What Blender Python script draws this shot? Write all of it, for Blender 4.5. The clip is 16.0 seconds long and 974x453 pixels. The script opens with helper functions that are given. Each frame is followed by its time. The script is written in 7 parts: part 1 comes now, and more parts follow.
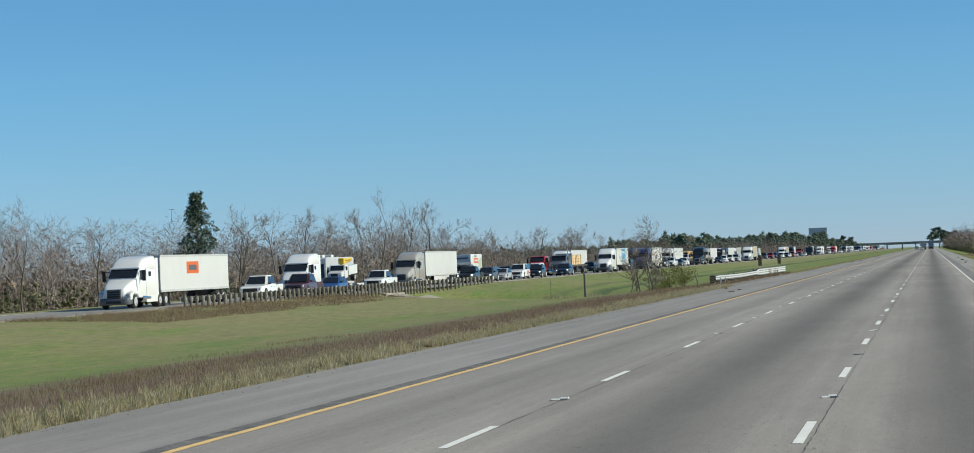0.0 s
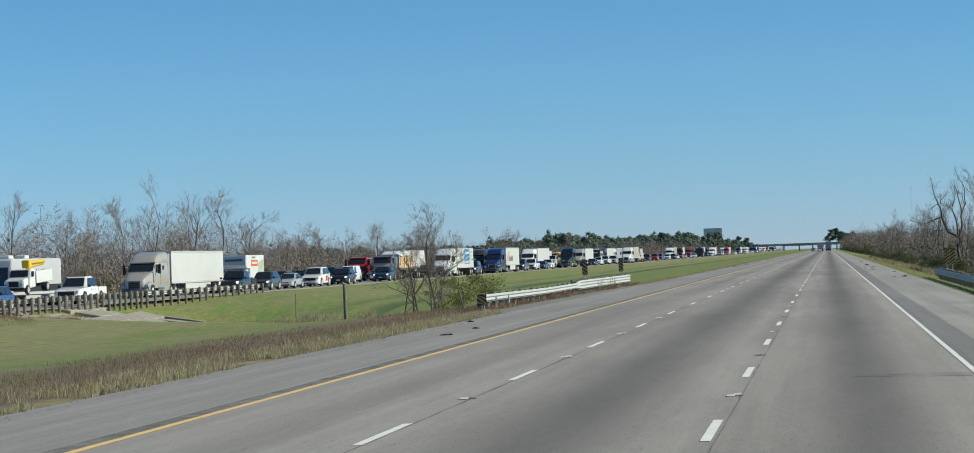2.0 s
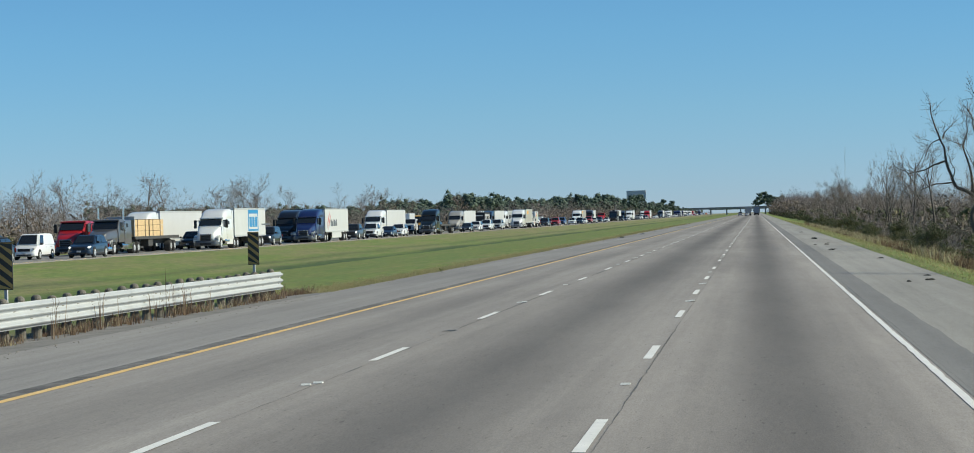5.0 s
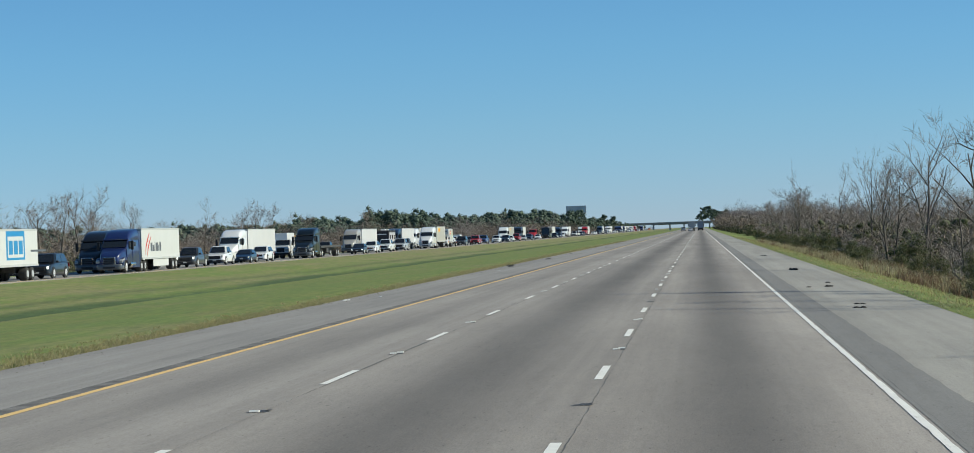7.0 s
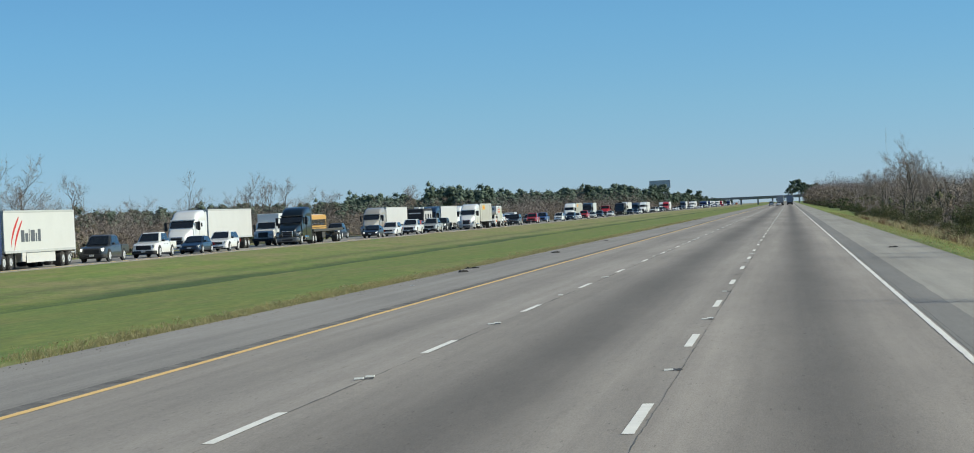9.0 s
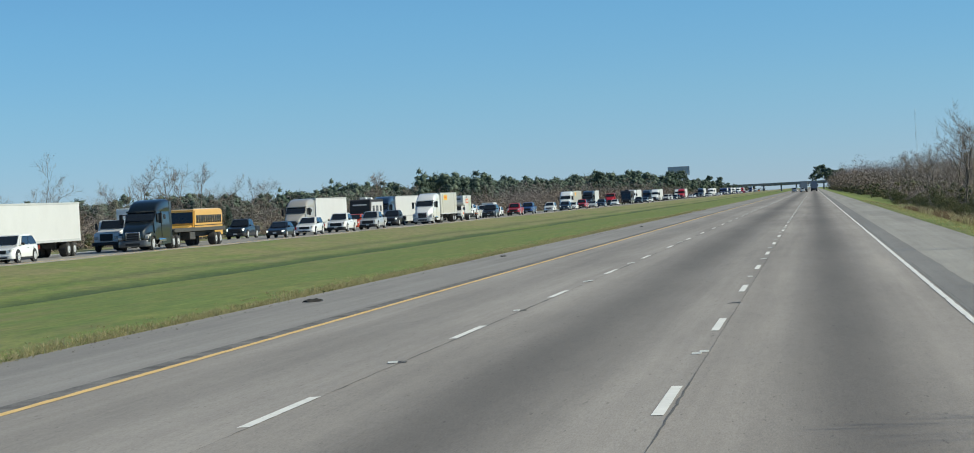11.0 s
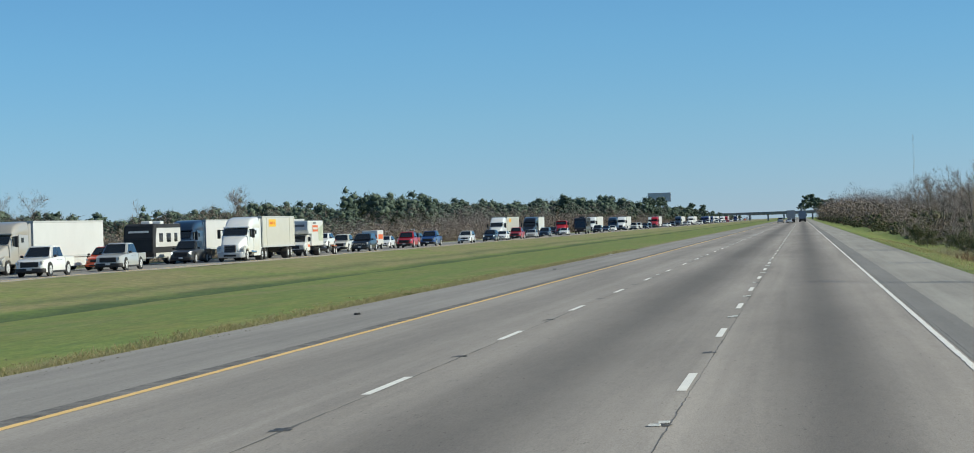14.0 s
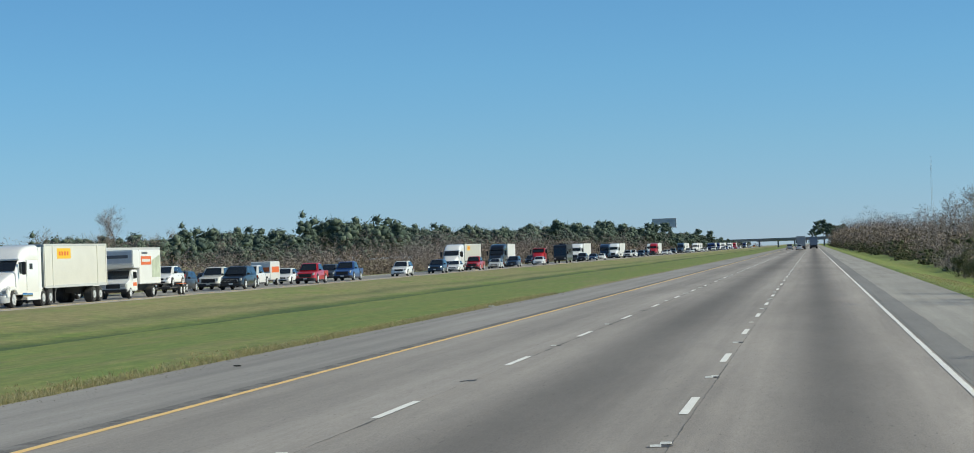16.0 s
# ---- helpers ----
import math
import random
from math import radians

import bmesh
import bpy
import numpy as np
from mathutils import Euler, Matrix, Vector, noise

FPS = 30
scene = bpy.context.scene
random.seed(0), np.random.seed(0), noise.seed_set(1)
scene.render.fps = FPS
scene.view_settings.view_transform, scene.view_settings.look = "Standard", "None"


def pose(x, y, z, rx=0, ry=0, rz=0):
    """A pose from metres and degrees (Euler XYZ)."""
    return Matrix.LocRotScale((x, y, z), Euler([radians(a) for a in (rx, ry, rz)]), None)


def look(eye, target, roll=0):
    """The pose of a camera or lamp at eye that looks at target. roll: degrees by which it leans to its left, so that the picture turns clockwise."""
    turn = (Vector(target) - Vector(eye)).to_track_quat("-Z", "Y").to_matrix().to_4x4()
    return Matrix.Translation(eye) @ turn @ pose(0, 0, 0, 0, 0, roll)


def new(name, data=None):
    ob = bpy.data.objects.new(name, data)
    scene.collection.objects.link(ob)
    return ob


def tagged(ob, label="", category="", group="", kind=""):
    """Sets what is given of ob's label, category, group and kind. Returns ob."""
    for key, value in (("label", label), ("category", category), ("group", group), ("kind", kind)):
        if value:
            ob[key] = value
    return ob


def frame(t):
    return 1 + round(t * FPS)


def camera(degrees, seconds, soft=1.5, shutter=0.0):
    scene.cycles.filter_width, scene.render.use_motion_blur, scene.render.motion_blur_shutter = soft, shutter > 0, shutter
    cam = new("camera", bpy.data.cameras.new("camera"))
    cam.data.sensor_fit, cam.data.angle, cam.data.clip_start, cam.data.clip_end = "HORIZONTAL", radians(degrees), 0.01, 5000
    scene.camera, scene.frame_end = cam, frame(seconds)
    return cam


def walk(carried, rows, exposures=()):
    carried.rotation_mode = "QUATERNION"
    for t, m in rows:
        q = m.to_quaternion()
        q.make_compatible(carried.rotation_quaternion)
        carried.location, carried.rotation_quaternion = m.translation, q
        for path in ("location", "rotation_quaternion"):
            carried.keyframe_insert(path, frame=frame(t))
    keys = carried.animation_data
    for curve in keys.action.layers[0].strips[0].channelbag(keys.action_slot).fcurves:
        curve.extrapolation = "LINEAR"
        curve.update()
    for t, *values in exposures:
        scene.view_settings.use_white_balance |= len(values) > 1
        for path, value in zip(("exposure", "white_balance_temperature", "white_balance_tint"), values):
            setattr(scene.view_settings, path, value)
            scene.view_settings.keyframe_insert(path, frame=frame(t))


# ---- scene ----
cam = camera(23.77, 16.0, soft=0.9)
# seconds, x, y, z, turn to the left, tilt up, roll
PATH = [
    (0.0, 0.227, 0.00, 1.923, 10.814, 0.904, -2.295),
    (0.5, 0.196, 15.03, 1.927, 9.687, 0.915, -2.440),
    (1.0, 0.168, 30.14, 1.936, 9.255, 0.860, -2.396),
    (1.5, 0.133, 45.30, 1.939, 8.896, 0.895, -2.351),
    (2.0, 0.148, 60.48, 1.942, 8.343, 0.794, -1.983),
    (2.5, 0.183, 75.86, 1.939, 7.619, 0.659, -1.856),
    (3.0, 0.233, 91.22, 1.941, 7.284, 0.370, -1.704),
    (3.5, 0.247, 106.45, 1.911, 7.259, -0.015, -1.438),
    (4.0, 0.264, 121.53, 1.891, 7.410, -0.374, -1.517),
    (4.5, 0.285, 136.48, 1.926, 7.362, -0.454, -1.557),
    (5.0, 0.298, 151.45, 1.875, 6.635, -0.200, -1.573),
    (5.2, 0.300, 157.51, 1.921, 6.235, -0.114, -1.888),
    (6.2, 0.264, 187.98, 1.922, 5.128, 0.069, -2.034),
    (7.3, 0.224, 221.50, 1.950, 5.438, 0.195, -2.197),
    (7.5, 0.225, 227.44, 1.928, 5.741, 0.173, -2.381),
    (8.0, 0.258, 241.76, 1.909, 6.403, 0.003, -2.290),
    (8.2, 0.270, 247.68, 1.900, 6.704, -0.052, -2.349),
    (9.2, 0.290, 278.22, 1.922, 7.534, -0.390, -2.693),
    (10.3, 0.312, 311.81, 1.930, 7.853, -0.664, -3.035),
    (10.5, 0.303, 317.86, 1.916, 7.910, -0.639, -3.124),
    (11.0, 0.266, 332.77, 1.892, 8.062, -0.578, -2.999),
    (11.5, 0.250, 347.75, 1.914, 8.137, -0.519, -2.814),
    (12.0, 0.221, 362.79, 1.921, 8.195, -0.352, -2.522),
    (12.5, 0.204, 377.94, 1.948, 7.895, -0.152, -1.872),
    (13.0, 0.209, 393.18, 1.921, 7.709, -0.045, -1.611),
    (13.5, 0.202, 408.43, 1.926, 7.513, -0.015, -1.598),
    (14.0, 0.250, 423.76, 1.922, 7.742, 0.007, -1.949),
    (14.5, 0.312, 439.06, 1.906, 7.931, 0.081, -2.415),
    (15.0, 0.346, 454.17, 1.921, 7.977, 0.205, -2.584),
    (15.5, 0.370, 469.15, 1.924, 7.987, 0.445, -2.580),
    (16.0, 0.401, 484.08, 1.925, 7.997, 0.680, -2.036),
]

walk(cam, [(t, pose(x, y, z, 90 + tilt, 0, turn) @ pose(0, 0, 0, 0, 0, roll)) for t, x, y, z, turn, tilt, roll in PATH],
     exposures=[(0.0, 0.0, 6720, -3.0), (16.0, 0.0, 6720, -3.0)])

# ---- sky and sun ----
world = bpy.data.worlds.new("sky")
scene.world = world
world.use_nodes = True
wt = world.node_tree
sky = wt.nodes.new("ShaderNodeTexSky")
sky.sky_type = "NISHITA"
sky.sun_disc = False
SUN_UP, SUN_FROM = radians(31), radians(87)  # height, and bearing clockwise from the road's direction
sky.sun_elevation, sky.sun_rotation = SUN_UP, SUN_FROM
sky.altitude, sky.air_density, sky.dust_density, sky.ozone_density = 0, 0.62, 0.0, 8.2
# haze painted as a tint over the sky's colour: duller and bluer low down
sky_coord, height, tone, painted_haze = (wt.nodes.new("ShaderNode" + n) for n in ("TexCoord", "SeparateXYZ", "ValToRGB", "Mix"))
wt.links.new(sky_coord.outputs["Generated"], height.inputs[0])
wt.links.new(height.outputs[2], tone.inputs[0])
while len(tone.color_ramp.elements) < 4:
    tone.color_ramp.elements.new(0.5)
for el, (at_, c_) in zip(tone.color_ramp.elements, ((0.0, (0.83, 0.765, 0.885)), (0.045, (0.94, 0.945, 0.925)), (0.08, (0.97, 1.05, 0.995)), (0.14, (1.0, 1.12, 1.06)))):
    el.position, el.color = at_, (*c_, 1)
painted_haze.data_type, painted_haze.blend_type = "RGBA", "MULTIPLY"
painted_haze.inputs["Factor"].default_value = 1.0
wt.links.new(sky.outputs[0], painted_haze.inputs["A"])
wt.links.new(tone.outputs[0], painted_haze.inputs["B"])
wt.links.new(painted_haze.outputs["Result"], wt.nodes["Background"].inputs[0])
wt.nodes["Background"].inputs[1].default_value = 0.118
sun = new("sun", bpy.data.lights.new("sun", "SUN"))
sun.data.energy, sun.data.angle, sun.data.color = 5.0, radians(0.53), (1.0, 0.92, 0.81)
sun_way = Vector((math.sin(SUN_FROM) * math.cos(SUN_UP), math.cos(SUN_FROM) * math.cos(SUN_UP), math.sin(SUN_UP)))
sun.matrix_world = look(sun_way * 100, (0, 0, 0))

# ---- materials ----
def shader(name, rough=0.7, metal=0.0):
    m = bpy.data.materials.new(name)
    m.use_nodes = True
    b = m.node_tree.nodes["Principled BSDF"]
    b.inputs["Roughness"].default_value, b.inputs["Metallic"].default_value = rough, metal
    return m, m.node_tree, b


def noise_node(nt, scale, detail=4.0, rough=0.6, stretch=None):
    tc, mp, nz = (nt.nodes.new("ShaderNode" + n) for n in ("TexCoord", "Mapping", "TexNoise"))
    nt.links.new(tc.outputs["Object"], mp.inputs[0])
    nt.links.new(mp.outputs[0], nz.inputs["Vector"])
    if stretch:
        mp.inputs["Scale"].default_value = stretch
    nz.inputs["Scale"].default_value, nz.inputs["Detail"].default_value, nz.inputs["Roughness"].default_value = scale, detail, rough
    return nz.outputs["Fac"]


def ramp(nt, fac, stops):
    r = nt.nodes.new("ShaderNodeValToRGB")
    while len(r.color_ramp.elements) < len(stops):
        r.color_ramp.elements.new(0.5)
    for e, (p, c) in zip(r.color_ramp.elements, stops):
        e.position, e.color = p, (*c, 1)
    nt.links.new(fac, r.inputs[0])
    return r.outputs[0]


def mix(nt, fac, a, b, kind="MIX"):
    n = nt.nodes.new("ShaderNodeMix")
    n.data_type, n.blend_type = "RGBA", kind
    for sock, v in ((n.inputs["Factor"], fac), (n.inputs["A"], a), (n.inputs["B"], b)):
        if isinstance(v, bpy.types.NodeSocket):
            nt.links.new(v, sock)
        else:
            sock.default_value = v if isinstance(v, float) else (*v, 1)
    return n.outputs["Result"]


def bump(nt, b, height, strength, dist):
    n = nt.nodes.new("ShaderNodeBump")
    n.inputs["Strength"].default_value, n.inputs["Distance"].default_value = strength, dist
    nt.links.new(height, n.inputs["Height"])
    nt.links.new(n.outputs[0], b.inputs["Normal"])


def plain(name, c, rough=0.7, metal=0.0, var=0.12, scale=3.0, coat=0.0, relief=0.0):
    """One colour with soft stains, fine grain and, where asked, a coat of lacquer."""
    m, nt, b = shader(name, rough, metal)
    big, small = noise_node(nt, scale), noise_node(nt, scale * 14)
    lo, hi = [v * (1 - var) for v in c], [min(1, v * (1 + var)) for v in c]
    one = ramp(nt, big, [(0.3, lo), (0.7, hi)])
    two = mix(nt, 0.35, one, ramp(nt, small, [(0.35, lo), (0.65, hi)]))
    nt.links.new(two, b.inputs["Base Color"])
    b.inputs["Coat Weight"].default_value = coat
    b.inputs["Coat Roughness"].default_value = 0.08
    if relief:
        bump(nt, b, small, 0.6, relief)
    return m


def rnd_socket(nt, which="Object Info"):
    if which == "Object Info":
        return nt.nodes.new("ShaderNodeObjectInfo").outputs["Random"]
    return nt.nodes.new("ShaderNodeNewGeometry").outputs["Random Per Island"]


def math_node(nt, op, a, b=None, clamp=False):
    n = nt.nodes.new("ShaderNodeMath")
    n.operation, n.use_clamp = op, clamp
    for sock, v in zip(n.inputs, (a, b)):
        if isinstance(v, bpy.types.NodeSocket):
            nt.links.new(v, sock)
        elif v is not None:
            sock.default_value = v
    return n.outputs[0]


def axis(nt, k):
    tc, sep = nt.nodes.new("ShaderNodeTexCoord"), nt.nodes.new("ShaderNodeSeparateXYZ")
    nt.links.new(tc.outputs["Object"], sep.inputs[0])
    return sep.outputs[k]


def rise(nt, v, lo, hi):
    """0 below lo, 1 above hi, smooth between."""
    n = nt.nodes.new("ShaderNodeMapRange")
    n.interpolation_type = "SMOOTHSTEP"
    nt.links.new(v, n.inputs["Value"])
    n.inputs["From Min"].default_value, n.inputs["From Max"].default_value = lo, hi
    return n.outputs[0]


def hump(nt, v, mid, half):
    """A soft bell round mid."""
    d = math_node(nt, "DIVIDE", math_node(nt, "SUBTRACT", v, mid), half)
    return math_node(nt, "EXPONENT", math_node(nt, "MULTIPLY", math_node(nt, "MULTIPLY", d, d), -1.0))


def asphalt(name, dark, light, bands=(), lanes=()):
    """Worn grey asphalt: aggregate, long streaks, blotches, oil bands down the lanes (x, half width, strength) and lanes of their own tone (seam x, tone beyond it)."""
    m, nt, b = shader(name, 0.9)
    long_ = (1, 0.14, 1)
    grit = noise_node(nt, 60, 3, 0.8, long_)
    streak = noise_node(nt, 0.9, 5, 0.65, (1.6, 0.02, 1))
    blotch = noise_node(nt, 0.22, 5, 0.6, (1, 0.16, 1))
    col = ramp(nt, streak, [(0.3, dark), (0.7, light)])
    col = mix(nt, 0.4, col, ramp(nt, blotch, [(0.35, dark), (0.65, light)]))
    col = mix(nt, 0.5, col, ramp(nt, grit, [(0.30, (0.62, 0.62, 0.62)), (0.5, (1, 1, 1)), (0.72, (1.32, 1.32, 1.3))]), "MULTIPLY")
    speck = noise_node(nt, 9, 8, 0.85, long_)
    col = mix(nt, 0.8, col, ramp(nt, speck, [(0.32, (0.88, 0.88, 0.88)), (0.48, (0.99, 0.99, 0.99)), (0.68, (1.09, 1.09, 1.085))]), "MULTIPLY")
    patch = noise_node(nt, 1.3, 6, 0.72, long_)
    col = mix(nt, 0.9, col, ramp(nt, patch, [(0.33, (0.93, 0.93, 0.935)), (0.5, (1, 1, 1)), (0.67, (1.05, 1.048, 1.04))]), "MULTIPLY")
    pit = noise_node(nt, 22, 2, 0.5, long_)
    col = mix(nt, 1.0, col, ramp(nt, pit, [(0.26, (0.66, 0.66, 0.66)), (0.32, (1, 1, 1))]), "MULTIPLY")
    x_at = axis(nt, 0)
    for seam, tone in lanes:
        wobble = math_node(nt, "ADD", x_at, math_node(nt, "MULTIPLY", math_node(nt, "SUBTRACT", speck, 0.5), 0.03))
        col = mix(nt, rise(nt, wobble, seam - 0.02, seam + 0.02), col, mix(nt, 1.0, col, tone, "MULTIPLY"))
    for x, half, strength in bands:
        fac = math_node(nt, "MULTIPLY", math_node(nt, "MULTIPLY", hump(nt, x_at, x, half), math_node(nt, "ADD", streak, 0.5)), abs(strength), True)
        col = mix(nt, fac, col, (0.45, 0.45, 0.455) if strength > 0 else (1.2, 1.2, 1.2), "MULTIPLY")
    nt.links.new(col, b.inputs["Base Color"])
    bump(nt, b, grit, 0.3, 0.004)
    return m


def worn_paint(name, c, worn=0.60):
    """Road paint, rubbed off in flakes down to the asphalt."""
    m, nt, b = shader(name, 0.65)
    soft = ramp(nt, noise_node(nt, 2.5, 4), [(0.3, tuple(v * 0.85 for v in c)), (0.7, c)])
    flake = ramp(nt, noise_node(nt, 16, 6, 0.75, (1.0, 0.35, 1.0)), [(worn, (0, 0, 0)), (worn + 0.09, (0.85, 0.85, 0.85))])
    nt.links.new(mix(nt, flake, soft, (0.24, 0.23, 0.22)), b.inputs["Base Color"])
    return m


def grass_ground(name):
    """Mown winter grass: green before the ditch, drier and patchy beyond it, darker green along the ditch, dead weeds
    near the creek.
    """
    m, nt, b = shader(name, 0.95)
    lay = (1, 0.24, 1)
    wide, blot = noise_node(nt, 0.05, 4, 0.6, (1, 0.5, 1)), noise_node(nt, 0.42, 5, 0.65, lay)
    mid, fine = noise_node(nt, 2.4, 5, 0.7, lay), noise_node(nt, 13, 4, 0.7, (1, 0.35, 1))
    x, y = axis(nt, 0), axis(nt, 1)
    green = ramp(nt, mid, [(0.28, (0.101, 0.154, 0.032)), (0.5, (0.155, 0.224, 0.044)), (0.74, (0.242, 0.295, 0.069))])
    olive = ramp(nt, mid, [(0.28, (0.140, 0.157, 0.039)), (0.5, (0.213, 0.222, 0.054)), (0.74, (0.311, 0.283, 0.082))])
    straw = ramp(nt, mid, [(0.3, (0.19, 0.165, 0.082)), (0.7, (0.33, 0.275, 0.15))])
    ditch_green = ramp(nt, mid, [(0.3, (0.036, 0.066, 0.017)), (0.7, (0.082, 0.128, 0.032))])
    dead = ramp(nt, mid, [(0.3, (0.115, 0.082, 0.058)), (0.7, (0.215, 0.155, 0.105))])
    col = mix(nt, ramp(nt, blot, [(0.36, (0, 0, 0)), (0.66, (0.75, 0.75, 0.75))]), green, olive)
    beyond = rise(nt, math_node(nt, "MULTIPLY", x, -1.0), 31.0, 34.0)
    dry = math_node(nt, "ADD", math_node(nt, "MULTIPLY", beyond, 0.085), math_node(nt, "MULTIPLY", math_node(nt, "ADD", wide, blot), 0.5))
    late = math_node(nt, "MULTIPLY", math_node(nt, "MULTIPLY", rise(nt, y, 430.0, 560.0), beyond), 0.09)
    dry = math_node(nt, "ADD", dry, late)
    dry = math_node(nt, "ADD", dry, math_node(nt, "MULTIPLY", math_node(nt, "SUBTRACT", 1.0, rise(nt, y, 185.0, 225.0)), 0.10))
    col = mix(nt, ramp(nt, dry, [(0.52, (0, 0, 0)), (0.70, (0.7, 0.7, 0.7))]), col, straw)
    # darker green band along the ditch, with a wandering edge
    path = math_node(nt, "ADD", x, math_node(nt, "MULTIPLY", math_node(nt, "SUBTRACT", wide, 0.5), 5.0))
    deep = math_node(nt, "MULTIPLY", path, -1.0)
    ditch_band = math_node(nt, "MULTIPLY", rise(nt, deep, 30.2, 30.45), math_node(nt, "SUBTRACT", 1.0, rise(nt, deep, 30.9, 33.4)))
    ditch_band = math_node(nt, "MULTIPLY", ditch_band, math_node(nt, "ADD", blot, 0.55), True)
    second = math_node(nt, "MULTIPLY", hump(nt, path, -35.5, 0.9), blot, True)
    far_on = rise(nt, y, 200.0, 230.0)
    col = mix(nt, math_node(nt, "MULTIPLY", math_node(nt, "MAXIMUM", ditch_band, second), far_on), col, ditch_green)
    # reddish dead weeds beside the shoulder before the creek
    zone = math_node(nt, "MULTIPLY", math_node(nt, "MULTIPLY", rise(nt, x, -24.5, -18.0), rise(nt, math_node(nt, "MULTIPLY", x, -1.0), 12.3, 13.2)), math_node(nt, "SUBTRACT", 1.0, rise(nt, y, 178.0, 215.0)))
    col = mix(nt, math_node(nt, "MULTIPLY", zone, ramp(nt, blot, [(0.30, (0.35, 0.35, 0.35)), (0.55, (1, 1, 1))]), True), col, dead)
    rim_ = math_node(nt, "MULTIPLY", rise(nt, math_node(nt, "ADD", x, math_node(nt, "MULTIPLY", math_node(nt, "SUBTRACT", blot, 0.5), 2.2)), -13.3, -12.6), math_node(nt, "SUBTRACT", 1.0, rise(nt, x, -11.0, -10.0)))
    col = mix(nt, math_node(nt, "MULTIPLY", rim_, 0.85), col, straw)
    col = mix(nt, 0.7, col, ramp(nt, fine, [(0.3, (0.62, 0.62, 0.58)), (0.7, (1.28, 1.28, 1.2))]), "MULTIPLY")
    nt.links.new(col, b.inputs["Base Color"])
    bump(nt, b, mid, 0.55, 0.12)
    return m


def per_island(name, stops, rough=0.9, trans=0.0):
    m, nt, b = shader(name, rough)
    nt.links.new(ramp(nt, rnd_socket(nt, "island"), stops), b.inputs["Base Color"])
    b.inputs["Specular IOR Level"].default_value = 0.2
    if trans:
        thin, both = nt.nodes.new("ShaderNodeBsdfTranslucent"), nt.nodes.new("ShaderNodeMixShader")
        nt.links.new(b.inputs["Base Color"].links[0].from_socket, thin.inputs["Color"])
        both.inputs[0].default_value = trans
        nt.links.new(b.outputs[0], both.inputs[1])
        nt.links.new(thin.outputs[0], both.inputs[2])
        nt.links.new(both.outputs[0], nt.nodes["Material Output"].inputs["Surface"])
    return m


M_ROAD = asphalt("worn_asphalt", (0.233, 0.210, 0.191), (0.416, 0.378, 0.343),
                 ((0.62, 0.78, 0.95), (-3.05, 0.92, 0.85), (-6.6, 0.75, 0.30), (-1.75, 0.30, -0.3), (2.0, 0.3, -0.3), (-5.3, 0.35, -0.35)),
                 ((-4.826, (0.945, 0.945, 0.95)), (-1.097, (1.05, 1.045, 1.04))))
M_OPPROAD = asphalt("opposite_asphalt", (0.20, 0.19, 0.178), (0.33, 0.315, 0.29))
M_SHOULDER = asphalt("shoulder_asphalt", (0.218, 0.203, 0.189), (0.373, 0.348, 0.324))
M_SHOULDER_R = asphalt("right_shoulder_asphalt", (0.237, 0.224, 0.205), (0.412, 0.391, 0.356))
M_RAVEL = plain("ravelled_asphalt", (0.168, 0.158, 0.150), 0.95, var=0.75, scale=1.6, relief=0.012)
M_DARKSTRIP = asphalt("dark_shoulder_strip", (0.172, 0.165, 0.159), (0.262, 0.252, 0.241))
M_CLOD = plain("dirt_clods", (0.085, 0.066, 0.05), 0.95, var=0.5, scale=9)
M_DIRTSTRIP = plain("gritty_dirt", (0.225, 0.212, 0.198), 0.95, var=0.35, scale=1.5, relief=0.01)
M_SEAM = plain("old_seam", (0.135, 0.13, 0.125), 0.8, var=0.4, scale=2)
M_TAR = plain("tar", (0.085, 0.083, 0.082), 0.6, var=0.3, scale=2)
M_WHITE = worn_paint("road_white", (0.92, 0.90, 0.85))
M_YELLOW = worn_paint("road_yellow", (0.96, 0.64, 0.25), 0.66)
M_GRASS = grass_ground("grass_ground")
M_STRAW = per_island("straw_blades", [(0.0, (0.27, 0.23, 0.145)), (0.45, (0.45, 0.385, 0.25)), (0.8, (0.58, 0.51, 0.35)), (1.0, (0.24, 0.25, 0.10))], trans=0.45)
M_FRINGE = per_island("olive_fringe", [(0.0, (0.27, 0.255, 0.118)), (0.45, (0.41, 0.365, 0.19)), (0.8, (0.54, 0.46, 0.28)), (1.0, (0.235, 0.285, 0.095))], trans=0.5)
M_WEED = per_island("dead_weeds", [(0.0, (0.150, 0.098, 0.068)), (0.5, (0.228, 0.155, 0.108)), (1.0, (0.33, 0.255, 0.165))], trans=0.35)
M_BARK = plain("grey_bark", (0.115, 0.10, 0.09), 0.95, var=0.35, scale=2, relief=0.01)
M_TWIG = per_island("bare_twigs", [(0.0, (0.159, 0.124, 0.106)), (0.5, (0.242, 0.194, 0.167)), (1.0, (0.354, 0.292, 0.254))])
M_BRUSH = per_island("grey_brush", [(0.0, (0.168, 0.140, 0.129)), (0.5, (0.286, 0.240, 0.220)), (1.0, (0.426, 0.365, 0.337))])
M_HAZE = per_island("undergrowth_brown", [(0.0, (0.115, 0.088, 0.069)), (0.5, (0.201, 0.156, 0.125)), (1.0, (0.325, 0.256, 0.203))])
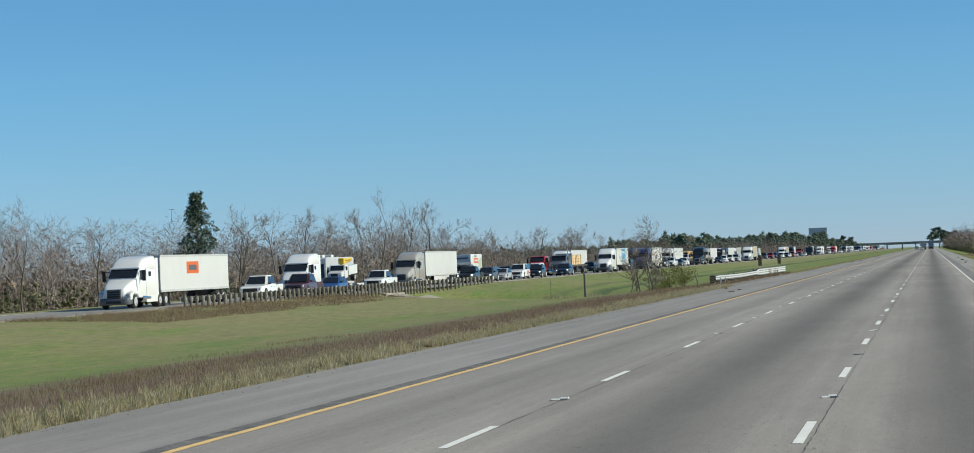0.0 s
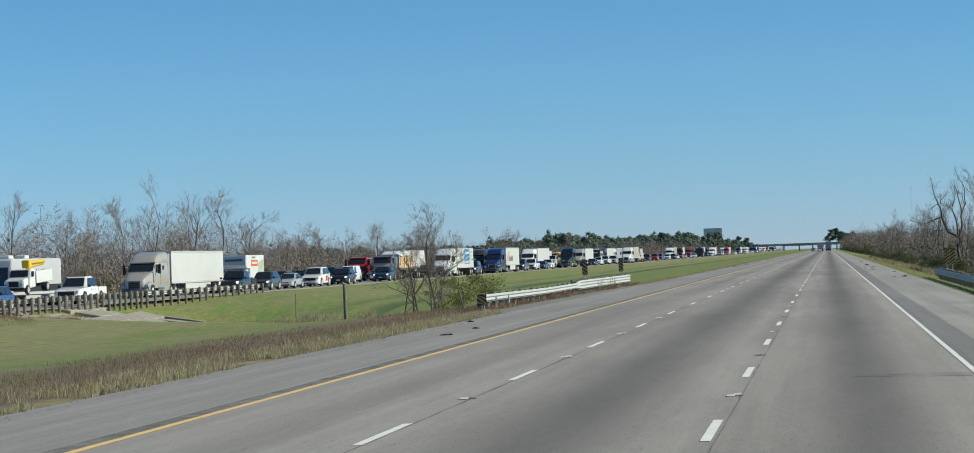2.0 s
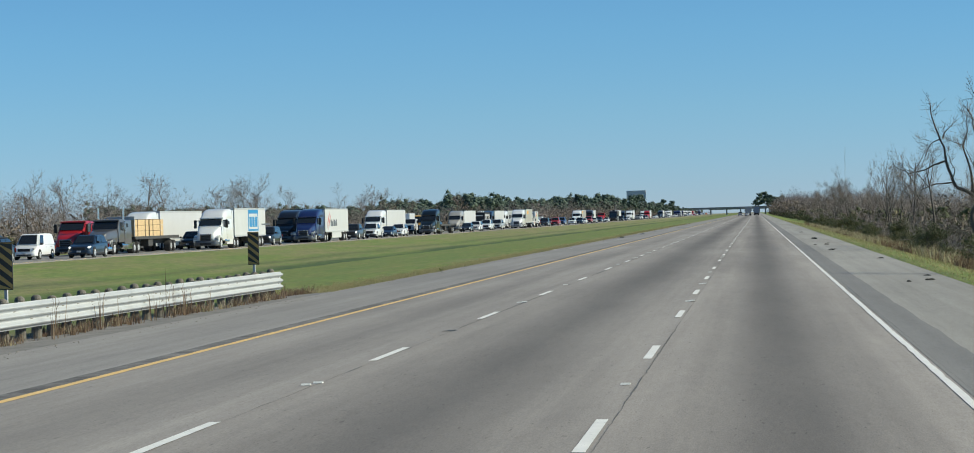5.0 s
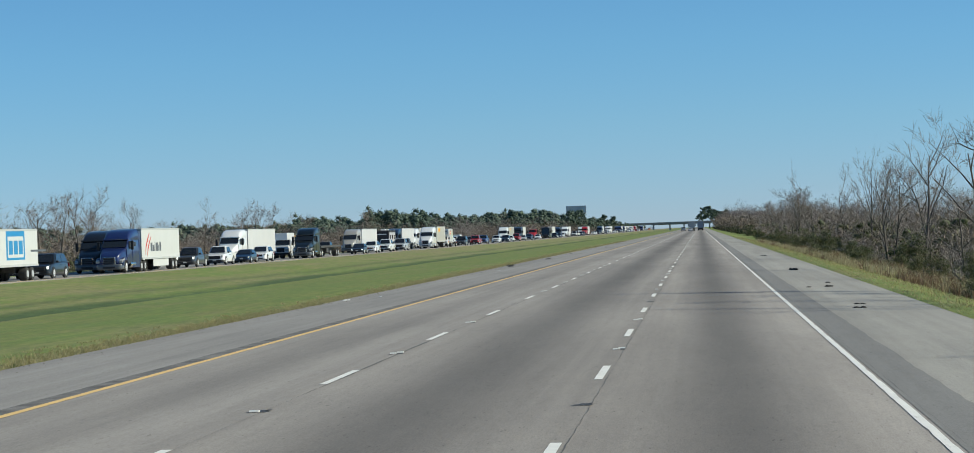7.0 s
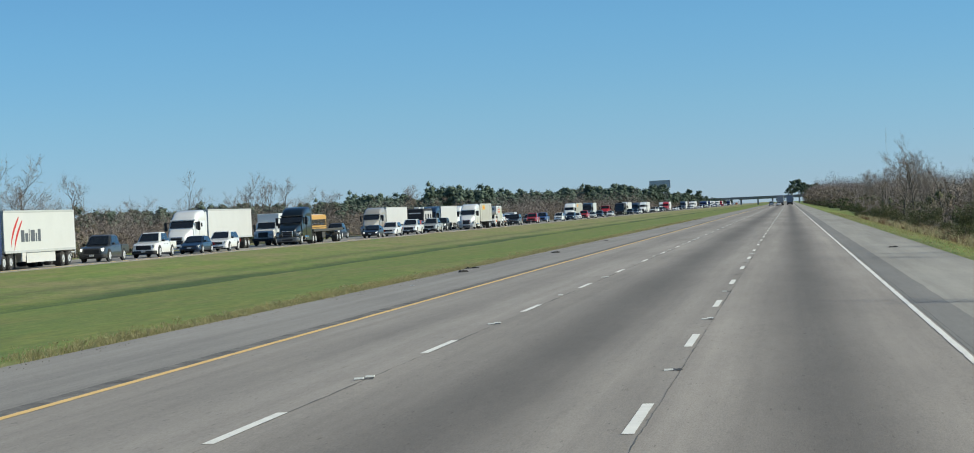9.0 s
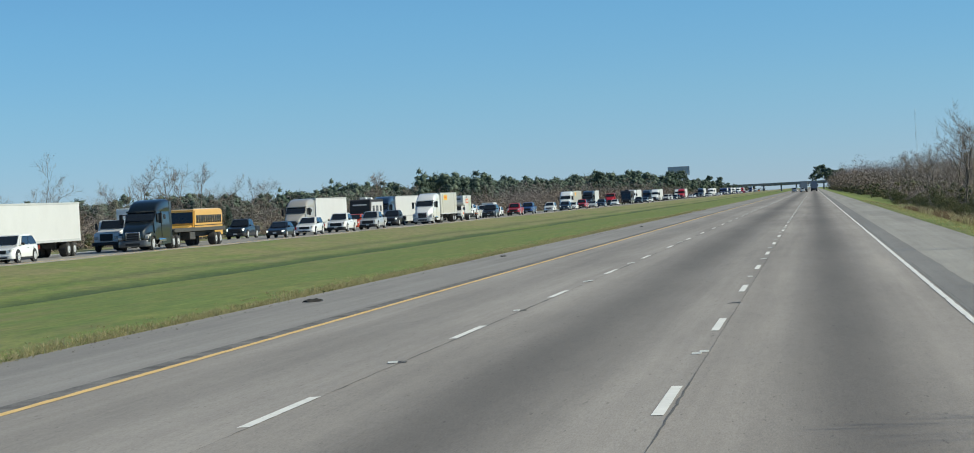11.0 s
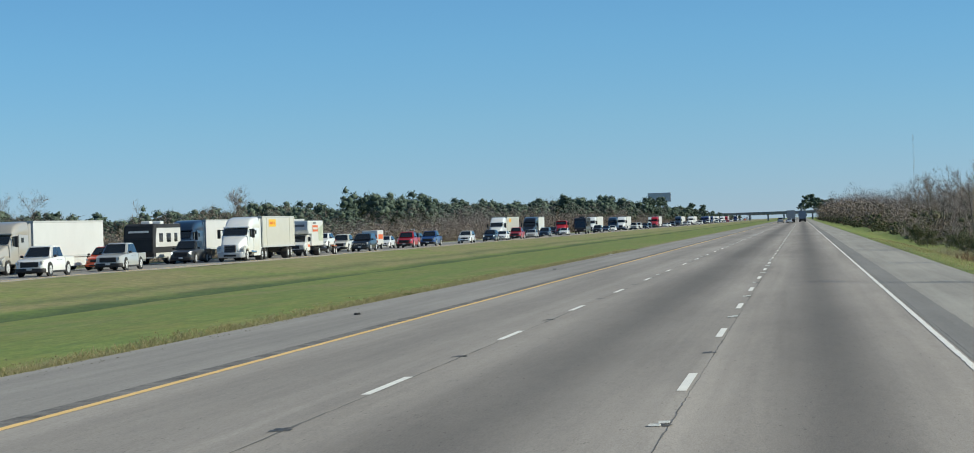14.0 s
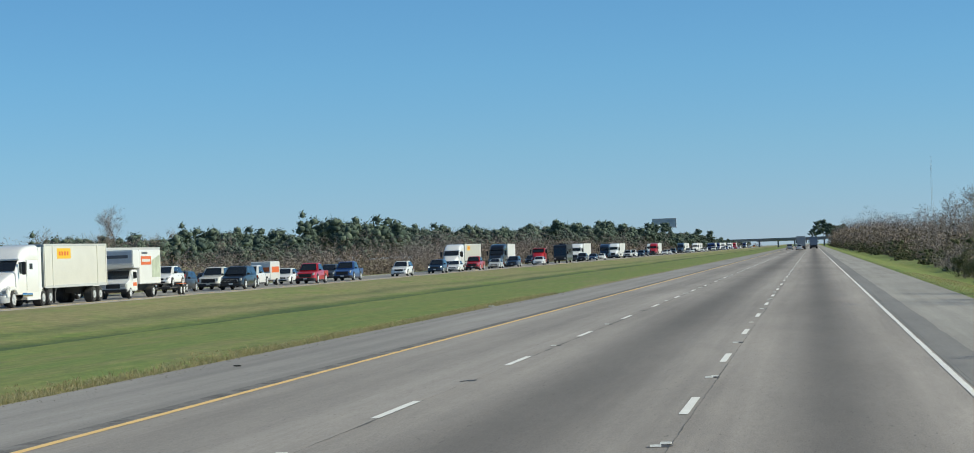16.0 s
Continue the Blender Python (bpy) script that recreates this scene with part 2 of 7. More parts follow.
M_MAUVE = per_island("far_bare_twigs", [(0.0, (0.161, 0.134, 0.131)), (0.5, (0.244, 0.206, 0.199)), (1.0, (0.333, 0.283, 0.272))])
M_PINE = per_island("pine_needles", [(0.0, (0.059, 0.086, 0.072)), (0.6, (0.098, 0.132, 0.102)), (1.0, (0.152, 0.187, 0.134))])
M_LEAF = per_island("shrub_leaves", [(0.0, (0.10, 0.118, 0.042)), (0.6, (0.178, 0.192, 0.068)), (1.0, (0.275, 0.262, 0.11))], trans=0.35)
M_DARKLEAF = per_island("evergreen_leaves", [(0.0, (0.081, 0.092, 0.050)), (0.5, (0.127, 0.140, 0.072)), (0.8, (0.195, 0.185, 0.110)), (1.0, (0.280, 0.244, 0.162))], trans=0.25)
M_STEEL = plain("galvanised_steel", (0.46, 0.475, 0.48), 0.72, 0.05, var=0.10, scale=1.2)
M_POSTWOOD = plain("weathered_post_wood", (0.185, 0.168, 0.138), 0.95, var=0.45, scale=5, relief=0.01)
M_OLDCONCRETE = plain("dark_weathered_concrete", (0.27, 0.275, 0.285), 0.92, var=0.25, scale=0.8)
M_CONCRETE = plain("concrete", (0.33, 0.30, 0.25), 0.9, var=0.35, scale=1.5, relief=0.004)
M_BLACKPAINT = plain("sign_black", (0.05, 0.045, 0.04), 0.6, var=0.3)
M_AMBER = plain("sign_amber", (0.52, 0.33, 0.10), 0.55, var=0.15)
M_RUSH = per_island("ditch_rushes", [(0.0, (0.075, 0.105, 0.028)), (0.6, (0.115, 0.152, 0.042)), (1.0, (0.17, 0.195, 0.062))], trans=0.35)
M_RUBBER = plain("tyre_rubber", (0.046, 0.045, 0.045), 0.85, var=0.3, scale=6)
M_RIM = plain("wheel_alloy", (0.62, 0.63, 0.64), 0.4, 0.35, var=0.1)
M_CHROME = plain("chrome", (0.75, 0.76, 0.78), 0.12, 1.0, var=0.03)
M_GLASS = plain("dark_glass", (0.018, 0.021, 0.024), 0.06, var=0.2, coat=0.6)
M_DARK = plain("black_plastic", (0.022, 0.022, 0.024), 0.65, var=0.25)
M_FRAME = plain("chassis_black", (0.062, 0.060, 0.058), 0.7, var=0.35)
M_DULL = plain("worn_marker", (0.72, 0.72, 0.69), 0.6, var=0.3)
M_LAMP = plain("lamp_lens", (0.50, 0.50, 0.48), 0.12, var=0.05, coat=0.8)
M_TRAILER = plain("trailer_white", (0.62, 0.622, 0.615), 0.42, var=0.05, scale=0.6, coat=0.2)
M_LUMBER = plain("sawn_lumber", (0.60, 0.43, 0.24), 0.85, var=0.2, scale=3)
M_ORANGE = plain("orange_panel", (0.62, 0.13, 0.03), 0.5, var=0.08)
M_DIRT = plain("debris_black", (0.025, 0.024, 0.023), 0.9, var=0.4)
M_WATER, _nt, _b = shader("creek_water", 0.05)
_b.inputs["Base Color"].default_value = (0.05, 0.055, 0.05, 1)
bump(_nt, _b, noise_node(_nt, 3, 3), 0.15, 0.02)
PAINTS = {}


def paint(c):
    """Lacquered car paint of one colour."""
    key = tuple(round(v, 3) for v in c)
    if key not in PAINTS:
        PAINTS[key] = plain("car_paint", c, 0.32, 0.0, var=0.06, scale=0.8, coat=0.7)
    return PAINTS[key]
M_LIT = plain("lamp_lens_bright", (0.9, 0.9, 0.88), 0.1, var=0.03, coat=1.0)
M_LIT.node_tree.nodes["Principled BSDF"].inputs["Emission Color"].default_value = (1, 0.96, 0.88, 1)
M_LIT.node_tree.nodes["Principled BSDF"].inputs["Emission Strength"].default_value = 1.1
M_TAIL = plain("tail_lens", (0.25, 0.02, 0.015), 0.2, var=0.1, coat=0.6)
M_RED = plain("red_mark", (0.50, 0.035, 0.03), 0.5, var=0.08)
M_LOGO_BLUE = plain("blue_mark", (0.03, 0.24, 0.50), 0.45, var=0.06)
M_LOGO_YELLOW = plain("yellow_mark", (0.75, 0.45, 0.03), 0.5, var=0.06)
M_GREYMARK = plain("grey_mark", (0.10, 0.11, 0.13), 0.5, var=0.1)
M_SAGE = plain("faded_picture", (0.42, 0.46, 0.36), 0.5, var=0.35, scale=1.5)
M_LIFT = plain("lift_yellow", (0.72, 0.47, 0.03), 0.45, var=0.08, coat=0.3)
M_GREYBOARD = plain("billboard_grey", (0.525, 0.550, 0.587), 0.8, var=0.15, scale=0.2)

# ---- building tools ----
def mesh_of(name, bm, *mats):
    me = bpy.data.meshes.new(name)
    bm.normal_update()
    bm.to_mesh(me)
    bm.free()
    for m in mats:
        me.materials.append(m)
    return me


def part(name, data, material, parent, label="", at=None):
    """One mesh object under a thing or a part; data is a bmesh or a mesh that alike parts share."""
    me = mesh_of(name, data) if isinstance(data, bmesh.types.BMesh) else data
    if not me.materials:
        me.materials.append(material)
    ob = new(name, me)
    if ob.material_slots[0].material != material:
        ob.material_slots[0].link = "OBJECT"
        ob.material_slots[0].material = material
    ob.parent = parent
    if at is not None:
        ob.matrix_basis = at
    return tagged(ob, label)


def thing(name, m, label, category, group=""):
    ob = new(name)
    ob.empty_display_size = 0.3
    ob.matrix_basis = m
    return tagged(ob, label, category, group)


def block(bm, x0, x1, y0, y1, z0, z1, bevel=0.0):
    r = bmesh.ops.create_cube(bm, size=1, matrix=Matrix.LocRotScale(((x0 + x1) / 2, (y0 + y1) / 2, (z0 + z1) / 2), None, (x1 - x0, y1 - y0, z1 - z0)))
    if bevel:
        es = list({e for v in r["verts"] for e in v.link_edges})
        bmesh.ops.bevel(bm, geom=es, offset=bevel, segments=1, affect="EDGES")
    return bm


def box(x0, x1, y0, y1, z0, z1, bevel=0.0):
    return block(bmesh.new(), x0, x1, y0, y1, z0, z1, bevel)


def profile(points, half, bevel=0.05, halves=None):
    """A side outline (y, z) drawn out to both sides; halves gives the half width at each point where it narrows."""
    bm = bmesh.new()
    hw = halves or [half] * len(points)
    a = [bm.verts.new((-h, y, z)) for (y, z), h in zip(points, hw)]
    b = [bm.verts.new((h, y, z)) for (y, z), h in zip(points, hw)]
    n = len(points)
    bm.faces.new(a)
    bm.faces.new(b[::-1])
    for i in range(n):
        bm.faces.new((a[i], b[i], b[(i + 1) % n], a[(i + 1) % n]))
    bmesh.ops.recalc_face_normals(bm, faces=bm.faces)
    if bevel:
        bmesh.ops.bevel(bm, geom=list(bm.edges), offset=bevel, segments=2, affect="EDGES", clamp_overlap=True)
    return bm


def quad(bm, pts, thick=0.0):
    vs = [bm.verts.new(p) for p in pts]
    f = bm.faces.new(vs)
    if thick:
        f.normal_update()
        n = f.normal * thick
        ws = [bm.verts.new(v.co + n) for v in vs]
        bm.faces.new(ws)
        for i in range(len(vs)):
            bm.faces.new((vs[i], vs[(i + 1) % len(vs)], ws[(i + 1) % len(vs)], ws[i]))
        bmesh.ops.recalc_face_normals(bm, faces=bm.faces)
    return bm


def disc(r, w, segs=20):
    """A wheel lying along x, w wide, its rims rounded."""
    bm = bmesh.new()
    bmesh.ops.create_cone(bm, cap_ends=True, segments=segs, radius1=r, radius2=r, depth=w, matrix=Matrix.Rotation(radians(90), 4, "Y"))
    es = [e for e in bm.edges if abs(e.verts[0].co.x - e.verts[1].co.x) < 1e-4]
    bmesh.ops.bevel(bm, geom=es, offset=min(r * 0.12, w * 0.25), segments=2, affect="EDGES")
    return bm


def pole(p, q, r0, r1=None, segs=8, bm=None):
    bm = bm or bmesh.new()
    p, q = Vector(p), Vector(q)
    d = q - p
    bmesh.ops.create_cone(bm, cap_ends=True, segments=segs, radius1=r0, radius2=r1 if r1 is not None else r0, depth=d.length,
                          matrix=Matrix.Translation((p + q) / 2) @ d.to_track_quat("Z", "Y").to_matrix().to_4x4())
    return bm


def raw_mesh(name, verts, faces, *mats):
    """A mesh from numpy arrays of corners and of triangles or quads."""
    me = bpy.data.meshes.new(name)
    k = faces.shape[1]
    me.vertices.add(len(verts))
    me.vertices.foreach_set("co", verts.astype(np.float32).ravel())
    me.loops.add(faces.size)
    me.loops.foreach_set("vertex_index", faces.astype(np.int32).ravel())
    me.polygons.add(len(faces))
    me.polygons.foreach_set("loop_start", np.arange(0, faces.size, k, dtype=np.int32))
    me.update(calc_edges=True)
    for m in mats:
        me.materials.append(m)
    return me


CACHE = {}


def cached(key, make):
    """Alike parts share one mesh."""
    if key not in CACHE:
        name = [k for k in key if isinstance(k, str)][-1]
        me = CACHE[key] = mesh_of(name, make())
        if name in ("body", "cabin", "headlight", "hood", "cab", "sleeper", "roof_fairing", "fender", "bumper", "tyre", "fuel_tank"):
            me.polygons.foreach_set("use_smooth", [True] * len(me.polygons))
            me.set_sharp_from_angle(angle=radians(40))
    return CACHE[key]

# ---- ground, road and markings ----
OPP_Z = -0.27


def smooth(a, b, v):
    k = min(1.0, max(0.0, (v - a) / (b - a)))
    return k * k * (3 - 2 * k)


def near_edge(y):
    """Where the opposite pavement begins."""
    return float(np.interp(y, (0, 300, 640, 1000, 2000), (-54.6, -51.2, -47.3, -46.3, -44.0))) + 2.9


def road_z(x):
    return -0.02 * abs(x + 4.886) if x < 2.5 else -0.148 - 0.03 * (x - 2.5)


def creek(x, y):
    """How deep the creek bed lies under the median here."""
    line = 185 + (x + 14) * -1.25
    side = math.exp(-((y - line) / 15.0) ** 2)
    return side * smooth(-14.5, -21, x) * (1 - 0.55 * smooth(-40, -50, x))


def ground_z(x, y):
    ne = near_edge(y)
    if x > 6.0:
        z = -0.26 - 0.95 * smooth(6.0, 11.5, x) - 0.25 * smooth(11, 30, x)
    elif x > -12.4:
        z = road_z(x) - 0.06 - (0.03 if x > 5.8 or x < -12.1 else 0)
    elif x > ne:
        bottom = -31.0
        z = -0.21 - 0.85 * smooth(-12.4, bottom, x) if x > bottom else -1.06 + (1.06 + OPP_Z - 0.02) * smooth(bottom, ne, x)
        z -= 0.95 * creek(x, y)
        z -= 1.2 * smooth(-50.8, -44.5, x) * (1 - smooth(-43.0, -34.0, x)) * smooth(184, 193, y) * (1 - smooth(217, 226, y))
        z -= 0.14 * math.exp(-((x + 31.0) / 0.8) ** 2) * smooth(205, 235, y)
        z += 0.05 * noise.noise((x * 0.35, y * 0.12, 3.0)) * smooth(-12.4, -14, x)
    elif x > ne - 18:
        z = OPP_Z - 0.10
    else:
        z = OPP_Z - 0.05 - 0.9 * smooth(ne - 18, ne - 24, x)
    return z


def build_ground():
    near = [-3000, -900, -300, -150, -100, -84, -78, -74, -70, -67, -64, -60] + [-58 + 1.0 * k for k in range(0, 24)] + [-34 + 0.5 * k for k in range(0, 10)] + [-29 + 1.0 * k for k in range(0, 17)] + [-12.3, -12.05, -11, -4.886, 2.45, 5.85, 6.05]
    near += [6.6, 7.4, 8.5, 9.7, 11, 13, 17, 25, 40, 80, 160, 320, 900, 3000]
    ys = [-400, -200, -100] + [-50 + 25 * k for k in range(6)] + [100 + 4 * k for k in range(60)] + [340 + 10 * k for k in range(60)] + [950 + 50 * k for k in range(30)] + [2600, 3000, 3600, 4400, 5400, 7000]
    v = [(x, y, ground_z(x, y)) for y in ys for x in near]
    n = len(near)
    f = [(j * n + i, j * n + i + 1, (j + 1) * n + i + 1, (j + 1) * n + i) for j in range(len(ys) - 1) for i in range(n - 1)]
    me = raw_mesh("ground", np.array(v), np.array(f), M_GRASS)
    me.polygons.foreach_set("use_smooth", [True] * len(me.polygons))
    tagged(new("ground", me), "mown green grass verge and median with brown patches", "grass", kind="structure")


build_ground()


def slab(name, xs, zs, ys, material, label, thick=0.05, shift=None, parent=None, kind="structure"):
    """A strip along the road with thickness: its line across (xs, zs) drawn out along ys."""
    bm = bmesh.new()
    rows = []
    for y in ys:
        d = shift(y) if shift else 0.0
        rows.append([bm.verts.new((x + d, y, z)) for x, z in zip(xs, zs)] + [bm.verts.new((x + d, y, z - thick)) for x, z in zip(reversed(xs), reversed(zs))])
    n = len(rows[0])
    for a, b in zip(rows, rows[1:]):
        for i in range(n):
            bm.faces.new((a[i], a[(i + 1) % n], b[(i + 1) % n], b[i]))
    bmesh.ops.recalc_face_normals(bm, faces=bm.faces)
    me = mesh_of(name, bm, material)
    ob = new(name, me)
    if parent:
        ob.parent = parent
    return tagged(ob, label, "", kind=kind)


Y0, Y1 = -200.0, 4000.0
YY = [Y0, 0, 250, 500, 1000, 2000, Y1]
X1, X2, XY, XW = -4.886, -1.207, -8.394, 2.454
road = slab("road", (-8.62, X1, 2.62), (road_z(-8.62), 0.0, road_z(2.62)), YY, M_ROAD, "three-lane worn grey asphalt carriageway with dark oil bands")
tagged(road, category="road")
left_shoulder = slab("pavement_shoulder", (-12.15, -8.63), (road_z(-12.15) - 0.012, road_z(-8.63) - 0.012), YY, M_SHOULDER, "dark rough asphalt shoulder with a ragged edge")
right_shoulder = slab("pavement_shoulder", (2.63, 5.95), (road_z(2.63) - 0.006, road_z(5.95)), YY, M_SHOULDER_R, "pale grey asphalt shoulder with a dark seam")
opp = slab("road", (-16.2, -8.0, 0.0), (OPP_Z - 0.12, OPP_Z - 0.05, OPP_Z), [Y0, 0, 150, 300, 470, 640, 1000, 2000, Y1], M_OPPROAD, "opposite carriageway of pale worn asphalt", shift=near_edge)
tagged(opp, category="road")


def mark(name, x, w, y0, y1, material, parent, lift=0.005):
    k = w / 2
    bm = quad(bmesh.new(), [(x - k, y0, road_z(x - k) + lift), (x + k, y0, road_z(x + k) + lift), (x + k, y1, road_z(x + k) + lift), (x - k, y1, road_z(x - k) + lift)])
    return part(name, bm, material, parent)


def ragged_line(name, x, w, material, seed, rough):
    """A painted edge line whose rims are chipped and uneven."""
    r = np.random.default_rng(seed)
    y = np.concatenate([np.arange(-100, 10, 5.0), np.arange(10, 640, 0.45), np.arange(640, 3000, 20.0)])
    chip = np.where(r.random((2, len(y))) < 0.12, r.uniform(0.015, 0.045, (2, len(y))), 0.0) * rough
    a = x - w / 2 + r.normal(size=len(y)) * 0.006 * rough + chip[0]
    b = x + w / 2 + r.normal(size=len(y)) * 0.006 * rough - chip[1]
    v = np.stack([np.stack([e, y, np.array([road_z(k) + 0.005 for k in e])], 1) for e in (a, b)], 1).reshape(-1, 3)
    i = np.arange(len(y) - 1) * 2
    part(name, raw_mesh(name, v, np.stack([i, i + 1, i + 3, i + 2], 1)), material, road)


ragged_line("yellow_edge_line", XY + 0.085, 0.155, M_YELLOW, 1, 0.4)
ragged_line("white_edge_line", XW - 0.02, 0.10, M_WHITE, 2, 0.4)


def ravelled_strip(name, x0, x1, wander, material, parent, seed, z_of):
    """A rough strip of broken surface along a painted line, its outer rim uneven."""
    y = np.concatenate([np.arange(-60, 20, 5.0), np.arange(20, 620, 0.6), np.arange(620, 2500, 25.0)])
    out = np.array([wander * (noise.noise((seed, k * 0.25, 1.0)) + 0.7 * noise.noise((seed, k * 1.3, 5.0))) for k in y])
    e0, e1 = (x0 + out, np.full(len(y), x1)) if abs(x0) > abs(x1) else (np.full(len(y), x0), x1 + out)
    v = np.stack([np.stack([e, y, np.array([z_of(k) for k in e])], 1) for e in (e0, e1)], 1).reshape(-1, 3)
    i = np.arange(len(y) - 1) * 2
    part(name, raw_mesh(name, v, np.stack([i, i + 1, i + 3, i + 2], 1)), material, parent)


ravelled_strip("ravelled_strip", -8.72, -8.384, 0.035, M_RAVEL, left_shoulder, 3.0, lambda x: road_z(x) + 0.003)
ravelled_strip("dark_strip", 2.53, 3.22, 0.05, M_DARKSTRIP, right_shoulder, 8.0, lambda x: road_z(x) + 0.003)


def cracked_seam(x, seed, wide):
    """The joint between two lanes: an uneven, broken crack that widens and closes."""
    r = np.random.default_rng(seed)
    y = np.concatenate([np.arange(-60, 560, 0.3), np.arange(560, 1500, 6.0)])
    w = np.array([max(0.002, wide * (0.35 + 1.3 * noise.noise((x, k * 0.12, 1.0)) + 0.8 * noise.noise((x, k * 0.9, 4.0)))) for k in y])
    mid = x + np.array([0.008 * noise.noise((x, k * 0.6, 9.0)) for k in y]) + r.normal(size=len(y)) * 0.005
    v = np.stack([np.stack([e, y, np.array([road_z(k) + 0.0035 for k in e])], 1) for e in (mid - w, mid + w)], 1).reshape(-1, 3)
    i = np.arange(len(y) - 1) * 2
    part("tar_seam", raw_mesh("tar_seam", v, np.stack([i, i + 1, i + 3, i + 2], 1)), M_SEAM, road)


for k, (x, wide) in enumerate(((X1 + 0.06, 0.022), (X2 + 0.11, 0.010), (2.60, 0.012))):
    cracked_seam(x, 60 + k, wide)
for x, first in ((X1, 11.542), (X2, 11.929)):
    share = None
    for k in range(-3, 125):
        y = first + 12.192 * k
        if share is None:
            ob = mark("lane_dash", x, 0.115, 0, 3.05, M_WHITE, road)
            share = ob.data
            ob.location.y = y
        else:
            ob = part("lane_dash", share, M_WHITE, road, at=pose(0, y, 0))
rng = random.Random(4)
marker_mesh = mesh_of("road_marker", profile([(0.0, 0.0), (0.03, 0.018), (0.08, 0.018), (0.11, 0.0)], 0.055, 0.0))
bm = bmesh.new()
for dx, dy, w, l in ((-0.08, -0.1, 0.05, 0.22), (0.0, 0.05, 0.06, 0.30), (0.09, -0.04, 0.04, 0.18), (0.04, 0.32, 0.03, 0.14), (-0.05, 0.25, 0.04, 0.12)):
    quad(bm, [(dx - w, dy - l, 0), (dx + w * 0.6, dy - l * 0.8, 0), (dx + w, dy + l, 0), (dx - w * 0.7, dy + l * 0.7, 0)])
patch_mesh = mesh_of("tar_patch", bm)
for x, first in ((X1, 11.542), (X2, 11.929)):
    for k in range(0, 62):
        y = first + 12.192 * k + 7.6 + rng.uniform(-0.2, 0.2)
        z = road_z(x + 0.02)
        if rng.random() < 0.85:
            part("tar_patch", patch_mesh, M_TAR, road, at=pose(x + 0.02, y + 0.05, z + 0.0045, 0, 0, rng.uniform(-12, 12)) @ Matrix.Diagonal((0.9, 0.6, 1, 1)))
        if rng.random() < 0.75:
            ob = part("road_marker", marker_mesh, M_DULL, road, at=pose(x - 0.03, y - 0.08, z + 0.006, 0, 0, rng.uniform(-4, 4)))
            if rng.random() < 0.6:
                part("road_marker", marker_mesh, M_DULL, road, at=pose(x + 0.05, y + 0.22, z + 0.006, 0, 0, rng.uniform(-4, 4)))
# cracks across the lanes: strings of tar that swell, thin out and break off
# the one at y 277.2 is a tree's shadow streak drawn in tar
for y, x0, x1, wide in ((64.5, 2.7, 5.9, 0.05), (97.3, 0.5, 2.4, 0.07), (97.75, 0.9, 2.42, 0.05), (98.1, 1.4, 2.3, 0.03), (277.2, -2.6, 0.2, 0.03), (441.0, 2.7, 5.9, 0.05), (470, -1.1, 2.4, 0.04)):
    n = 24
    seed = y * 0.37
    xs = [x0 + (x1 - x0) * i / n for i in range(n + 1)]
    mid = [y + 0.22 * noise.noise((x * 0.5, seed, 0.0)) + 0.05 * noise.noise((x * 4.0, seed, 3.0)) for x in xs]
    half = [max(0.003, wide * (0.35 + 0.9 * noise.noise((x * 1.7, seed, 7.0)))) for x in xs]
    v = np.array([(x, m + e * h, road_z(x) + 0.005) for x, m, h in zip(xs, mid, half) for e in (-1, 1)])
    i = np.arange(n) * 2
    part("crack", raw_mesh("crack", v, np.stack([i, i + 1, i + 3, i + 2], 1)), M_TAR, road if x0 < 2 else right_shoulder)
# lane lines of the opposite carriageway
opp_line = [Y0, 0, 150, 300, 470, 640, 1000, 2000]
slab("opposite_edge_line", (-1.05, -0.92), (OPP_Z - 0.001, OPP_Z - 0.001), opp_line, M_YELLOW, "", 0.004, near_edge, opp, "")
slab("opposite_edge_line", (-12.75, -12.62), (OPP_Z - 0.085, OPP_Z - 0.085), opp_line, M_WHITE, "", 0.004, near_edge, opp, "")

# ---- rails, posts and signs ----
def w_beam(length, tall=0.31, waves=2):
    """A pressed steel rail along y, its face towards +x."""
    bm = bmesh.new()
    prof = []
    n = waves * 8
    for i in range(n + 1):
        u = i / n
        prof.append((0.045 * math.cos(u * 2 * math.pi * waves + math.pi), u * tall))
    a = [bm.verts.new((x, 0, z)) for x, z in prof] + [bm.verts.new((x - 0.012, 0, z)) for x, z in reversed(prof)]
    b = [bm.verts.new((v.co.x, length, v.co.z)) for v in a]
    k = len(a)
    for i in range(k):
        bm.faces.new((a[i], a[(i + 1) % k], b[(i + 1) % k], b[i]))
    bm.faces.new(a)
    bm.faces.new(b[::-1])
    bmesh.ops.recalc_face_normals(bm, faces=bm.faces)
    return bm


